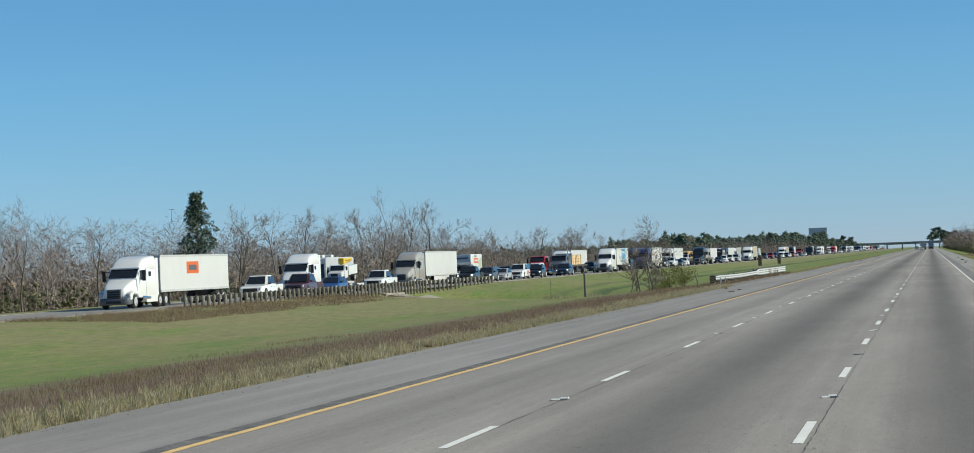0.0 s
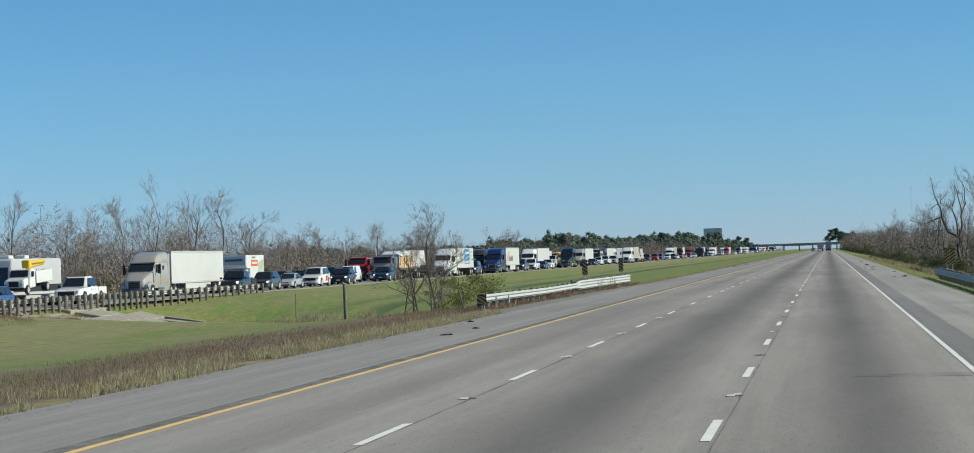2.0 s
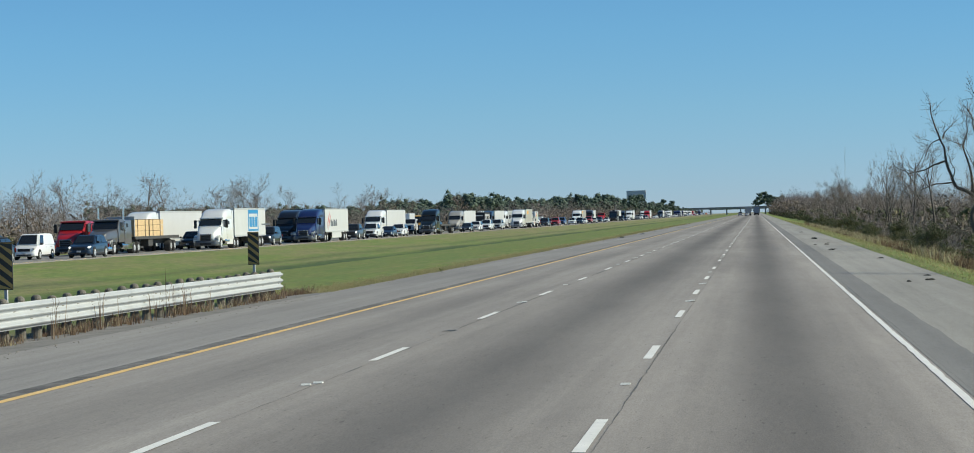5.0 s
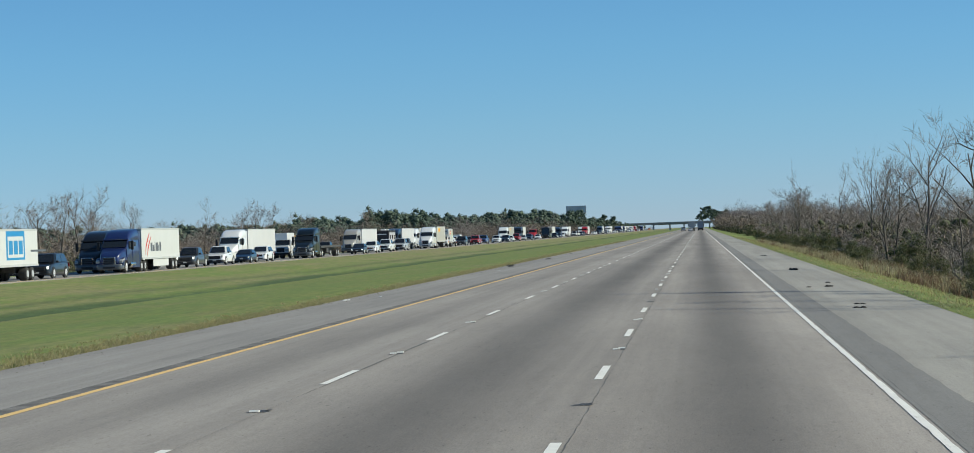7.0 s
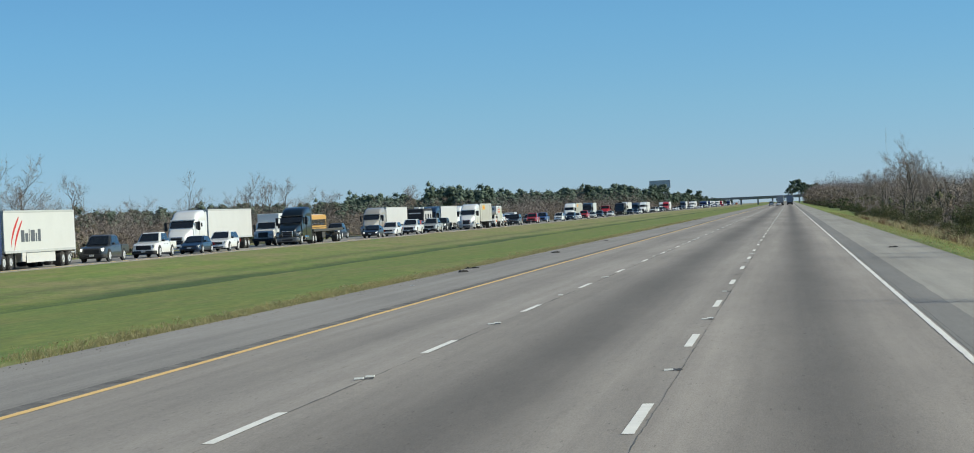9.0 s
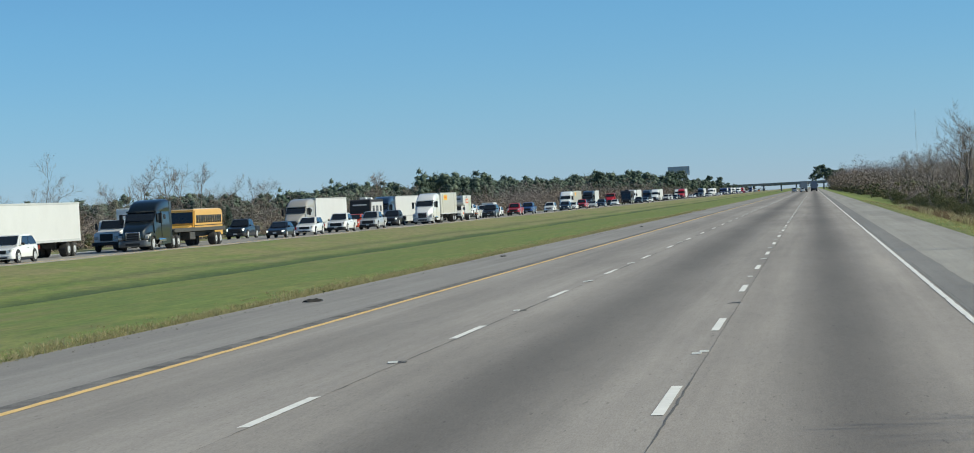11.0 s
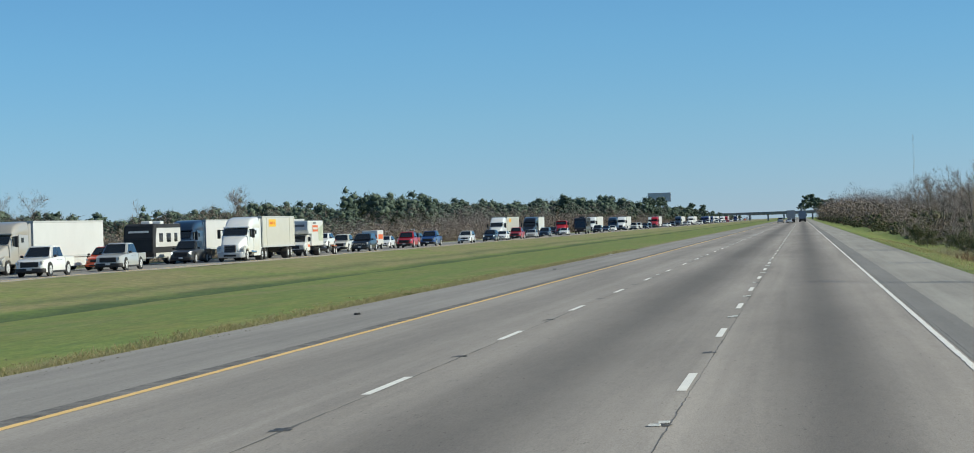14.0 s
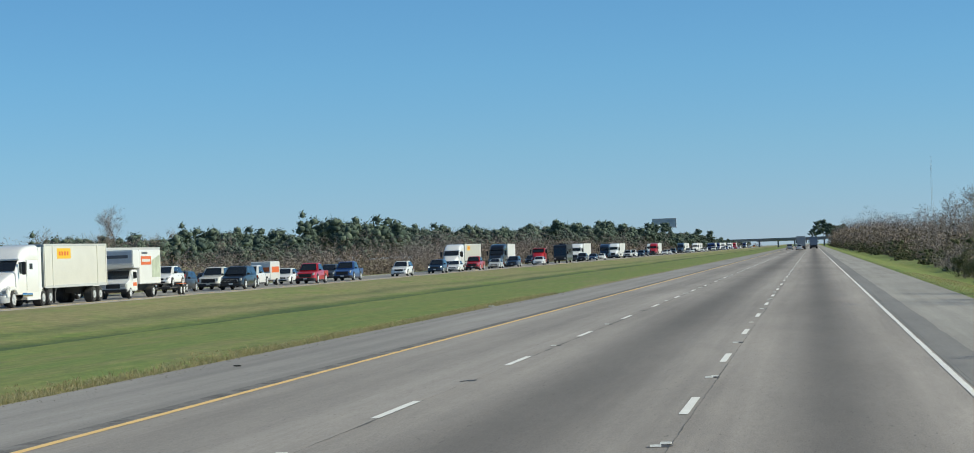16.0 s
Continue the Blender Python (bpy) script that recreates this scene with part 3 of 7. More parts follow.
def chevron_board(parent, m, half=0.155, tall=0.9, lean=1):
    """Black board with slanting amber bars, facing -y."""
    board = part("sign_board", box(-half, half, 0.0, 0.02, 0, tall, 0.006), M_BLACKPAINT, parent, "black board with slanting amber stripes", m)
    step, h = 0.215, 0.10
    k = -2
    while k * step < tall + 0.2:
        z = k * step
        pts = []
        for x, s in ((-half + 0.01, 0), (half - 0.01, 1)):
            zz = z + (half * 2) * 0.75 * (s if lean > 0 else 1 - s)
            pts.append((x, zz))
        lo = [(x, max(0.012, min(tall - 0.012, zz))) for x, zz in pts]
        hi = [(x, max(0.012, min(tall - 0.012, zz + h))) for x, zz in pts]
        if max(hi[0][1] - lo[0][1], hi[1][1] - lo[1][1]) > 0.02:
            part("stripe", quad(bmesh.new(), [(lo[0][0], -0.004, lo[0][1]), (lo[1][0], -0.004, lo[1][1]), (hi[1][0], -0.004, hi[1][1]), (hi[0][0], -0.004, hi[0][1])]), M_AMBER, board)
        k += 1


def object_marker(m, label, tall=0.9, lean=1):
    th = thing("object_marker", m, label, "road sign", "object markers")
    part("post", box(-0.03, 0.03, 0.02, 0.08, -1.3, tall * 0.8, 0.005), M_STEEL, th)
    chevron_board(th, pose(0, 0, 0), tall=tall, lean=-lean)


def rail_taper(length, tall0, tall1):
    """The pressed piece that widens from the two-wave to the three-wave rail."""
    bm = bmesh.new()
    n, rings = 24, []
    for j in range(5):
        u = j / 4
        k = u * u * (3 - 2 * u)
        tall = tall0 + (tall1 - tall0) * k
        front = []
        for i in range(n + 1):
            v = i / n
            two, three = math.cos(v * 4 * math.pi + math.pi), math.cos(v * 6 * math.pi + math.pi)
            front.append((0.045 * (two * (1 - k) + three * k), (v - 1) * tall + tall1 - 0.11 * (1 - k)))
        rings.append([bm.verts.new((x, u * length, z)) for x, z in front] + [bm.verts.new((x - 0.012, u * length, z)) for x, z in reversed(front)])
    for a, b in zip(rings, rings[1:]):
        for i in range(len(a)):
            bm.faces.new((a[i], a[(i + 1) % len(a)], b[(i + 1) % len(a)], b[i]))
    bm.faces.new(rings[0])
    bm.faces.new(rings[-1][::-1])
    bmesh.ops.recalc_face_normals(bm, faces=bm.faces)
    return bm


def domed_post():
    bm = pole((0, 0, -1.1), (0, 0, 0.11), 0.105, 0.102, 12)
    pole((0, 0, 0.11), (0, 0, 0.15), 0.102, 0.085, 12, bm)
    return pole((0, 0, 0.15), (0, 0, 0.178), 0.085, 0.045, 12, bm)


def guardrail(name, y0, y1, x_at, z_at, step, label, kink=None, face=1):
    """A rail on round timber posts; from the kink on the rail is the deeper three-wave kind."""
    th = thing(name, pose(x_at(y0), y0, 0), label, "guardrail", "guardrails")
    y = y0
    seg = 3.81
    while y < y1 - 0.1:
        L = min(seg, y1 - y)
        if kink is not None and y < kink - 0.1 < y + L:
            L = kink - y
        taper = kink is not None and abs(y - kink) < 0.1
        if taper:
            L = 1.9
        deep = kink is not None and y >= kink - 0.1
        tall = 0.50 if deep else 0.31
        y_on = y + (0.1 if taper else 0.0)
        a, b = Vector((x_at(y), y, z_at(y_on))), Vector((x_at(y + L), y + L, z_at(y + L)))
        turn = math.degrees(math.atan2(a.x - b.x, L))
        slope = math.degrees(math.atan2(b.z - a.z, L))
        part("rail", cached((name, round(L, 2), tall, taper, "rail"), lambda: rail_taper(L + 0.06, 0.31, 0.5) if taper else w_beam(L + 0.06, tall, 3 if deep else 2)), M_STEEL, th,
             at=pose(a.x - x_at(y0), y - y0, a.z - tall, slope, 0, turn + (180 if face < 0 else 0)) @ (pose(0, -L, 0) if face < 0 else pose(0, 0, 0)))
        y += L
    y = y0 + 0.15
    while y < y1:
        x, top = x_at(y), z_at(y)
        part("post", cached((name, "post"), domed_post), M_POSTWOOD, th, at=pose(x - 0.27 * face - x_at(y0), y - y0, top - 0.11 + rng.uniform(-0.04, 0.03), rng.uniform(-2.5, 2.5), rng.uniform(-2.5, 2.5)))
        part("spacer_block", cached((name, "spacer_block"), lambda: box(-0.09, 0.09, -0.08, 0.08, -0.34, -0.02, 0.01)), M_POSTWOOD, th, at=pose(x - 0.13 * face - x_at(y0), y - y0, top + rng.uniform(-0.03, 0.05)))
        y += step(y)
    return th


left_rail = guardrail("guardrail", 157.0, 215.4, lambda y: -14.2 + 1.2 * (y - 157) / 58.4, lambda y: 0.42 + 0.12 * smooth(157, 195, y) - (0.11 * smooth(157, 180, y) if y < 187.35 else 0.0),
                      lambda y: 1.905 if y < 187.3 else 0.952, "weathered galvanised guardrail on round timber posts beside the shoulder", kink=187.3)
end_post = part("end_post", box(-0.12, 0.12, -0.1, 0.1, -0.5, 0.48, 0.02), M_POSTWOOD, left_rail, "dark timber end post", pose(-0.12, -0.12, 0))
end_board = thing("object_marker", pose(-14.3, 156.75, -0.02), "small black and amber striped board on the rail end", "road sign", "object markers")
chevron_board(end_board, pose(0, 0, 0), 0.2, 0.45, -1)
part("post", box(-0.03, 0.03, 0.02, 0.08, -0.5, 0.4, 0.005), M_STEEL, end_board)
for y in (158.6, 162.5):
    stake = thing("marker_stake", pose(-13.95, y, -0.35), "slim white marker stake before the guardrail", "stake", "marker stakes")
    part("blade", box(-0.035, 0.035, -0.012, 0.012, 0, 0.62, 0.008), M_TRAILER, stake)
    part("cap", box(-0.04, 0.04, -0.016, 0.016, 0.62, 0.66, 0.006), M_DULL, stake)
# gritty strip between the asphalt's edge and the rail
dirt = slab("pavement_dirt_strip", (-14.1, -13.2, -12.14), (-0.235, -0.205, road_z(-12.14) - 0.016), [149.0, 152.0, 165.0, 180.0, 200.0, 216.0, 219.5], M_DIRTSTRIP, "gritty bare dirt strip under the guardrail", 0.06)
tagged(dirt, category="dirt")
object_marker(pose(-13.75, 193.6, 0.78), "black and amber striped hazard board behind the guardrail")
object_marker(pose(-13.45, 213.9, 0.78), "black and amber striped hazard board at the rail end")
guardrail("guardrail", 96.0, 214.0, lambda y: 7.0, lambda y: 0.28, lambda y: 1.905, "shaded galvanised guardrail on timber posts beside the wooded shoulder", face=-1)
object_marker(pose(7.70, 211.6, 0.5), "black and amber striped hazard board behind the shaded guardrail", 1.12, -1)
object_marker(pose(8.06, 211.9, 0.5), "second striped hazard board behind the shaded guardrail", 1.12, -1)
guardrail("guardrail", 150.0, 256.0, lambda y: near_edge(y) + 0.25, lambda y: 0.44, lambda y: 1.25 if y < 222 else 1.95, "low guardrail on grey posts beside the opposite carriageway", face=-1)

# leaning fence post in the creek
post = thing("fence_post", pose(-29.9, 203.0, -1.9, 1.5, -1.2, 20), "weathered leaning wooden post standing in the grass", "post")
part("trunk", pole((0, 0, -0.3), (0, 0, 2.55), 0.13, 0.10, 9), M_POSTWOOD, post)
part("stub", pole((0, 0, 2.4), (-0.14, 0.02, 2.72), 0.06, 0.03, 6), M_POSTWOOD, post)
part("stub", pole((0.05, 0, 1.2), (0.16, 0.02, 1.45), 0.03, 0.02, 6), M_POSTWOOD, post)
thin = thing("fence_post", pose(-32.8, 201.7, -2.4, 1, 0.6, 0), "thin dark wire-fence post standing in the grass", "post")
part("trunk", pole((0, 0, 0), (0, 0, 2.55), 0.04, 0.03, 7), M_POSTWOOD, thin)
part("stub", pole((0, 0, 1.9), (0.06, 0.01, 2.0), 0.015, 0.01, 5), M_POSTWOOD, thin)
stake = thing("broken_stake", pose(-15.65, 161.0, -0.55, 3, -14, 0), "broken weathered stake leaning beside the guardrail's end", "stake")
part("trunk", pole((0, 0, 0), (0, 0, 1.15), 0.05, 0.03, 7), M_POSTWOOD, stake)
part("stub", pole((0, 0, 0.5), (0.12, 0, 0.72), 0.03, 0.02, 6), M_POSTWOOD, stake)
# broken concrete apron of the creek below the opposite carriageway
apron = tagged(new("pavement_apron"), "broken pale concrete slope paving at the creek", "concrete", kind="structure")
apron.matrix_basis = pose(-50.2, 203.0, -0.38)
for i in range(6):
    for j in range(4):
        c = box(-0.88, 0.88, -1.95, 1.95, -0.5, 0.0, 0.03)
        sink = -0.36 * j - rng.choice((0, 0, 0.06, 0.16))
        part("paving_slab", c, M_CONCRETE, apron, at=pose(0.9 + 1.78 * j + rng.uniform(-0.06, 0.06), -12.5 + 4.0 * i + 0.9 * j + rng.uniform(-0.1, 0.1), sink, rng.uniform(-2, 2), 11 + rng.uniform(-4, 4), rng.uniform(-3, 3)))
part("apron_wall", box(-0.15, 0.15, -12, 12, -0.75, 0.0, 0.03), M_CONCRETE, apron, at=pose(7.6, 0.5, -1.42, 0, 0, 0))
part("apron_wall", box(-3.6, 0.15, -0.2, 0.2, -0.75, 0.05, 0.03), M_CONCRETE, apron, at=pose(7.6, 12.6, -1.35, 0, 9, 0))
# water in the creek
bm = bmesh.new()
quad(bm, [(-15.5, 172, -1.92), (-15.5, 202, -1.92), (-50, 244, -1.92), (-50, 214, -1.92)])
tagged(new("water", mesh_of("water", bm, M_WATER)), "still dark creek water between grassy banks", "water", kind="structure")


# ---- litter on the shoulders ----
def scrap(x, y, size, seed, material=None, label="crumpled scrap of black tyre rubber on the shoulder", low=0.3):
    """A crumpled, torn lump, flat underneath."""
    r = np.random.default_rng(seed)
    th = thing("road_scrap", pose(x, y, road_z(x) - 0.004, 0, 0, 40.0 * seed), label, "debris", "debris on the shoulders")
    bm = bmesh.new()
    for k in range(3):
        g = bmesh.ops.create_icosphere(bm, subdivisions=2, radius=size * 0.26)
        o = Vector((r.normal() * size * 0.28, r.normal() * size * 0.08, 0))
        for v in g["verts"]:
            n = 1 + 0.55 * noise.noise(v.co * (5.0 / size) + Vector((seed, k, 0)))
            v.co = Vector((v.co.x * n * 1.2, v.co.y * n * 0.8, max(0.0, v.co.z * n * low * r.uniform(0.9, 1.1) * 1.6))) + o
    part("lump", bm, material or M_DIRT, th)


scrap(-11.0, 384.0, 0.5, 1)
scrap(-11.4, 354.4, 0.6, 2)
scrap(4.35, 317.7, 0.55, 3, low=0.4)
for k, (x, y, size) in enumerate(((4.39, 368, 0.4), (4.4, 289.3, 0.5), (4.64, 294.3, 0.3), (4.08, 269.5, 0.3), (5.5, 249.4, 0.35), (5.2, 218.5, 0.4), (4.48, 216.9, 0.3), (5.4, 223.2, 0.3), (4.2, 272.2, 0.25), (3.7, 288.5, 0.22))):
    scrap(x, y, size, 10 + k, label="small black scrap on the pale shoulder")
for k, (x, y, size) in enumerate(((-11.6, 136.3, 0.35), (-10.2, 128.1, 0.28), (-10.2, 122.9, 0.3), (-11.3, 418.4, 0.3), (-10.6, 479.5, 0.3), (-11.0, 528.9, 0.2), (-11.9, 359.9, 0.4))):
    scrap(x, y, size, 30 + k, label="small dark scrap on the rough shoulder")
for k, (x, y, size) in enumerate(((-12.2, 574.4, 0.3), (-11.8, 289.9, 0.3), (-11.0, 292.9, 0.2), (-10.9, 340.0, 0.15))):
    scrap(x, y, size, 50 + k, M_TRAILER, "small piece of white litter on the shoulder")

# ---- bridge, billboard and mast down the road ----
bridge = tagged(new("bridge"), "grey concrete highway overpass on columns far down the road", "bridge", kind="structure")
bridge.matrix_basis = pose(0, 2350, -0.95)
part("deck", box(-72, 24, -6, 6, 5.4, 6.5, 0.1), M_OLDCONCRETE, bridge)
for y in (-6.2, 6.2):
    part("parapet", box(-72, 24, y - 0.2, y + 0.2, 6.3, 7.4, 0.05), M_OLDCONCRETE, bridge)
for x in (-42, -27, -14, 9.5):
    part("pier", box(x - 0.6, x + 0.6, -4.5, 4.5, -1.2, 5.4, 0.1), M_OLDCONCRETE, bridge)
part("pier_cap", box(-44, 11, -5, 5, 4.9, 5.45, 0.05), M_OLDCONCRETE, bridge)
for s, x0, x1 in ((1, 16, 90), (-1, -62, -190)):
    bm = profile([(-20, -1.4), (-7, 5.5), (7, 5.5), (20, -1.4)], abs(x1 - x0) / 2, 0.0)
    part("embankment", bm, M_GRASS, bridge, "grassy bridge embankment", pose((x0 + x1) / 2, 0, 0))

board = thing("billboard", pose(-89.0, 1900, -1.2), "large grey roadside billboard on a steel pole", "billboard")
part("column", pole((0, 0, 0), (0, 0, 15.2), 0.7, 0.6, 14), M_STEEL, board)
part("panel", box(-7.3, 7.3, -1.1, -0.9, 15.4, 21.0, 0.05), M_GREYBOARD, board, "faded grey face")
part("panel", box(-7.3, 7.3, 0.9, 1.1, 15.4, 21.0, 0.05), M_GREYBOARD, board)
part("catwalk", box(-7.5, 7.5, -1.9, -1.0, 15.1, 15.3, 0.02), M_STEEL, board)
for x in (-6.5, -3.2, 0, 3.2, 6.5):
    part("strut", box(x - 0.1, x + 0.1, -0.9, 0.9, 15.6, 20.8, 0.02), M_STEEL, board)

mast = thing("radio_mast", pose(52.0, 1500, -1.5), "thin lattice radio mast above the trees", "mast")
for a in range(3):
    c, s = 0.55 * math.cos(a * 2.094), 0.55 * math.sin(a * 2.094)
    part("leg", pole((c, s, 0), (c * 0.5, s * 0.5, 39), 0.035, 0.022, 6), M_STEEL, mast)
for k in range(12):
    part("ring", cached(("mast", "ring"), lambda: pole((0, 0, -0.03), (0, 0, 0.03), 0.4, 0.4, 6)), M_STEEL, mast, at=pose(0, 0, 1.5 + 3.2 * k))

# ---- vehicles: each faces -y, with its front at y = 0 and the road at z = 0 ----
def inset(c, s=0.1, t=0.1, off=0.012, cut=None):
    """The four corners of a panel set into the face c (a, b, c, d), lifted off it; cut takes a share (u0, u1) of its width."""
    a, b, cc, d = (Vector(p) for p in c)
    n = (b - a).cross(d - a).normalized() * off
    u0, u1 = cut or (0.0, 1.0)
    def at(u, v):
        return (a.lerp(b, u)).lerp(d.lerp(cc, u), v) + n
    w = u1 - u0
    return [at(u0 + s * w, t), at(u1 - s * w, t), at(u1 - s * w, 1 - t), at(u0 + s * w, 1 - t)]


def panel(name, pts, material, parent, label="", thick=0.004):
    return part(name, quad(bmesh.new(), pts, thick), material, parent, label)


def spoked_rim(r, w):
    """A dished rim with cut-outs between its spokes."""
    bm = disc(r, w * 0.35, 14)
    pole((0.0, 0, 0), (w * 0.28, 0, 0), r * 0.28, r * 0.22, 10, bm)
    for k in range(5):
        a = 2 * math.pi * k / 5
        pole((w * 0.2, 0.2 * r * math.cos(a), 0.2 * r * math.sin(a)), (w * 0.2, 0.93 * r * math.cos(a), 0.93 * r * math.sin(a)), r * 0.13, r * 0.10, 5, bm)
    return bm


def add_wheel(th, r, w, x, y, rim=None, key="wheel"):
    flip = pose(x, y, r, 0, 0, 0 if x > 0 else 180)
    wheel = part("wheel", cached((key, r, w, "tyre"), lambda: disc(r, w)), M_RUBBER, th, at=flip)
    deep = key == "truck_dual"
    part("rim", cached((key, r, w, "rim"), (lambda: pole((0, 0, 0), (w * 0.32, 0, 0), 0.13, 0.10, 10, disc(r * 0.58, w * 0.5, 14))) if deep else (lambda: spoked_rim(r * 0.70, w))), rim or M_RIM, wheel, at=pose(w * (0.29 if deep else 0.36), 0, 0))


def loft(stations, close=True):
    """A rounded skin through sections along y: (y, low z, high z, half width below, half width above, upper corner, lower corner)."""
    bm = bmesh.new()
    rings = []
    for y, z0, z1, wb, wt_, rt, rb in stations:
        half = []
        for k in range(3):
            a = radians(90 * k / 2)
            half.append((wb - rb + rb * math.sin(a), z0 + rb - rb * math.cos(a)))
        half.append(((wb * 0.55 + wt_ * 0.45) + 0.012, z0 + 0.45 * (z1 - z0)))
        for k in range(4):
            a = radians(90 * k / 3)
            half.append((wt_ - rt + rt * math.cos(a), z1 - rt * 0.8 + rt * 0.8 * math.sin(a)))
        top = (wt_ - rt) * 0.5, z1 + 0.012
        half.append(top)
        pts = half + [(-x, z) for x, z in reversed(half)]
        rings.append([bm.verts.new((x, y, z)) for x, z in pts])
    n = len(rings[0])
    for a, b in zip(rings, rings[1:]):
        for i in range(n):
            bm.faces.new((a[i], b[i], b[(i + 1) % n], a[(i + 1) % n]))
    if close:
        bm.faces.new(rings[0])
        bm.faces.new(rings[-1][::-1])
    bmesh.ops.recalc_face_normals(bm, faces=bm.faces)
    return bm


CAR = {  # length, width, height, belt height, windscreen foot, roof front, roof rear, rear window foot, bonnet lip, wheel radius
    "sedan": (4.75, 1.84, 1.46, 0.93, 1.15, 2.2, 3.3, 4.4, 0.70, 0.33),
    "hatchback": (4.35, 1.80, 1.52, 0.98, 1.0, 1.95, 3.5, 4.2, 0.74, 0.33),
    "suv": (4.75, 1.94, 1.72, 1.08, 1.15, 2.1, 4.1, 4.7, 0.88, 0.38),
    "large_suv": (5.25, 2.04, 1.92, 1.2, 1.35, 2.2, 4.75, 5.18, 0.98, 0.41),
    "pickup": (5.85, 2.02, 1.93, 1.2, 1.45, 2.25, 3.7, 4.0, 1.02, 0.42),
    "van": (4.9, 1.90, 1.95, 1.1, 0.75, 1.55, 4.75, 4.88, 0.92, 0.35),
}


def car(kind, m, colour, label, group="vehicles in the jam", lights=False, dark_trim=True, load=""):
    L, W, H, belt, ws, r0, r1, rw, lip, R = CAR[kind]
    names = {"large_suv": "suv", "hatchback": "hatchback_car", "sedan": "sedan_car", "pickup": "pickup_truck", "van": "cargo_van"}
    th = thing(names.get(kind, kind), m, label, {"pickup": "pickup truck", "van": "van", "suv": "suv", "large_suv": "suv"}.get(kind, "car"), group)
    P, h = paint(colour), W / 2
    front_axle, rear_axle = 0.19 * L, 0.80 * L if kind != "pickup" else 0.78 * L

    def body():
        r = 0.10
        rows = [(0.0, 0.42, lip - 0.13, 0.66 * h, 0.62 * h, 0.06, 0.04), (0.05, 0.33, lip - 0.05, 0.82 * h, 0.78 * h, 0.08, 0.05), (0.2, 0.27, lip, 0.93 * h, 0.88 * h, r, 0.05),
                (0.55, 0.25, lip + 0.07, 0.985 * h, 0.95 * h, r, 0.05), (ws - 0.1, 0.24, belt - 0.05, h, 0.97 * h, r, 0.05), (ws + 0.35, 0.24, belt, h, 0.975 * h, r, 0.05), (0.55 * L, 0.24, belt + 0.01, h, 0.975 * h, r, 0.05)]
        if kind == "pickup":
            rows += [(3.75, 0.26, belt + 0.01, h, 0.97 * h, r, 0.05), (4.05, 0.30, belt, 0.99 * h, 0.96 * h, r, 0.05)]
        elif kind == "sedan":
            rows += [(rw - 0.35, 0.25, belt + 0.01, h, 0.96 * h, r, 0.05), (L - 0.28, 0.28, belt - 0.03, 0.95 * h, 0.88 * h, r, 0.05), (L - 0.05, 0.34, belt - 0.07, 0.86 * h, 0.80 * h, 0.08, 0.05), (L, 0.45, belt - 0.14, 0.78 * h, 0.72 * h, 0.06, 0.05)]
        else:
            rows += [(rw - 0.4, 0.25, belt + 0.01, h, 0.97 * h, r, 0.05), (L - 0.18, 0.30, belt, 0.96 * h, 0.92 * h, r, 0.05), (L - 0.03, 0.36, belt - 0.04, 0.88 * h, 0.84 * h, 0.08, 0.05), (L, 0.46, belt - 0.12, 0.80 * h, 0.76 * h, 0.06, 0.05)]
        return loft(rows)
    body_ob = part("body", cached((kind, "body"), body), P, th)
    if kind == "pickup":
        def bed():
            bm = box(-h, h, 4.1, L, 0.55, 0.75, 0.03)
            for s in (-1, 1):
                block(bm, s * h - (0.09 if s > 0 else 0), s * h + (0 if s > 0 else 0.09), 4.1, L, 0.55, belt - 0.02, 0.03)
            block(bm, -h, h, L - 0.09, L, 0.55, belt - 0.02, 0.03)
            return bm
        part("bed", cached((kind, "bed"), bed), P, th)
    hb, ht = h - 0.06, h - 0.26
    zb = belt - 0.06
    part("cabin", cached((kind, "cabin"), lambda: profile([(ws - 0.05, zb), (r0 - 0.06, H - 0.05), (r0 + 0.22, H), (r1 - 0.2, H), (r1 + 0.05, H - 0.06), (rw, zb)], hb, 0.07, halves=[hb, ht + 0.01, ht - 0.02, ht - 0.02, ht + 0.01, hb])), P, body_ob)
    front = [(-hb, ws - 0.05, zb), (hb, ws - 0.05, zb), (ht, r0, H), (-ht, r0, H)]
    part("windscreen", cached((kind, "windscreen"), lambda: quad(bmesh.new(), inset(front, 0.075, 0.13, 0.03), 0.01)), M_GLASS, th)
    back = [(hb, rw, zb), (-hb, rw, zb), (-ht, r1, H), (ht, r1, H)]
    part("rear_window", cached((kind, "rear_window"), lambda: quad(bmesh.new(), inset(back, 0.06, 0.14, 0.03), 0.01)), M_GLASS, th)
    for s in (-1, 1):
        side = [(hb, ws - 0.05, zb), (hb, rw, zb), (ht, r1, H), (ht, r0, H)]
        cuts = ((0.1, 0.5), (0.5, 0.93)) if kind != "van" else ((0.06, 0.30),)
        for i, cut in enumerate(cuts):
            part("side_window", cached((kind, "side_window", s, i), lambda: quad(bmesh.new(), [(p[0] * s, p[1], p[2]) for p in inset(side, 0.035, 0.13, 0.026, cut=cut)][::s], 0.01)), M_GLASS, th)
        tall_lamp = 0.20 if kind in ("pickup", "large_suv") else 0.13
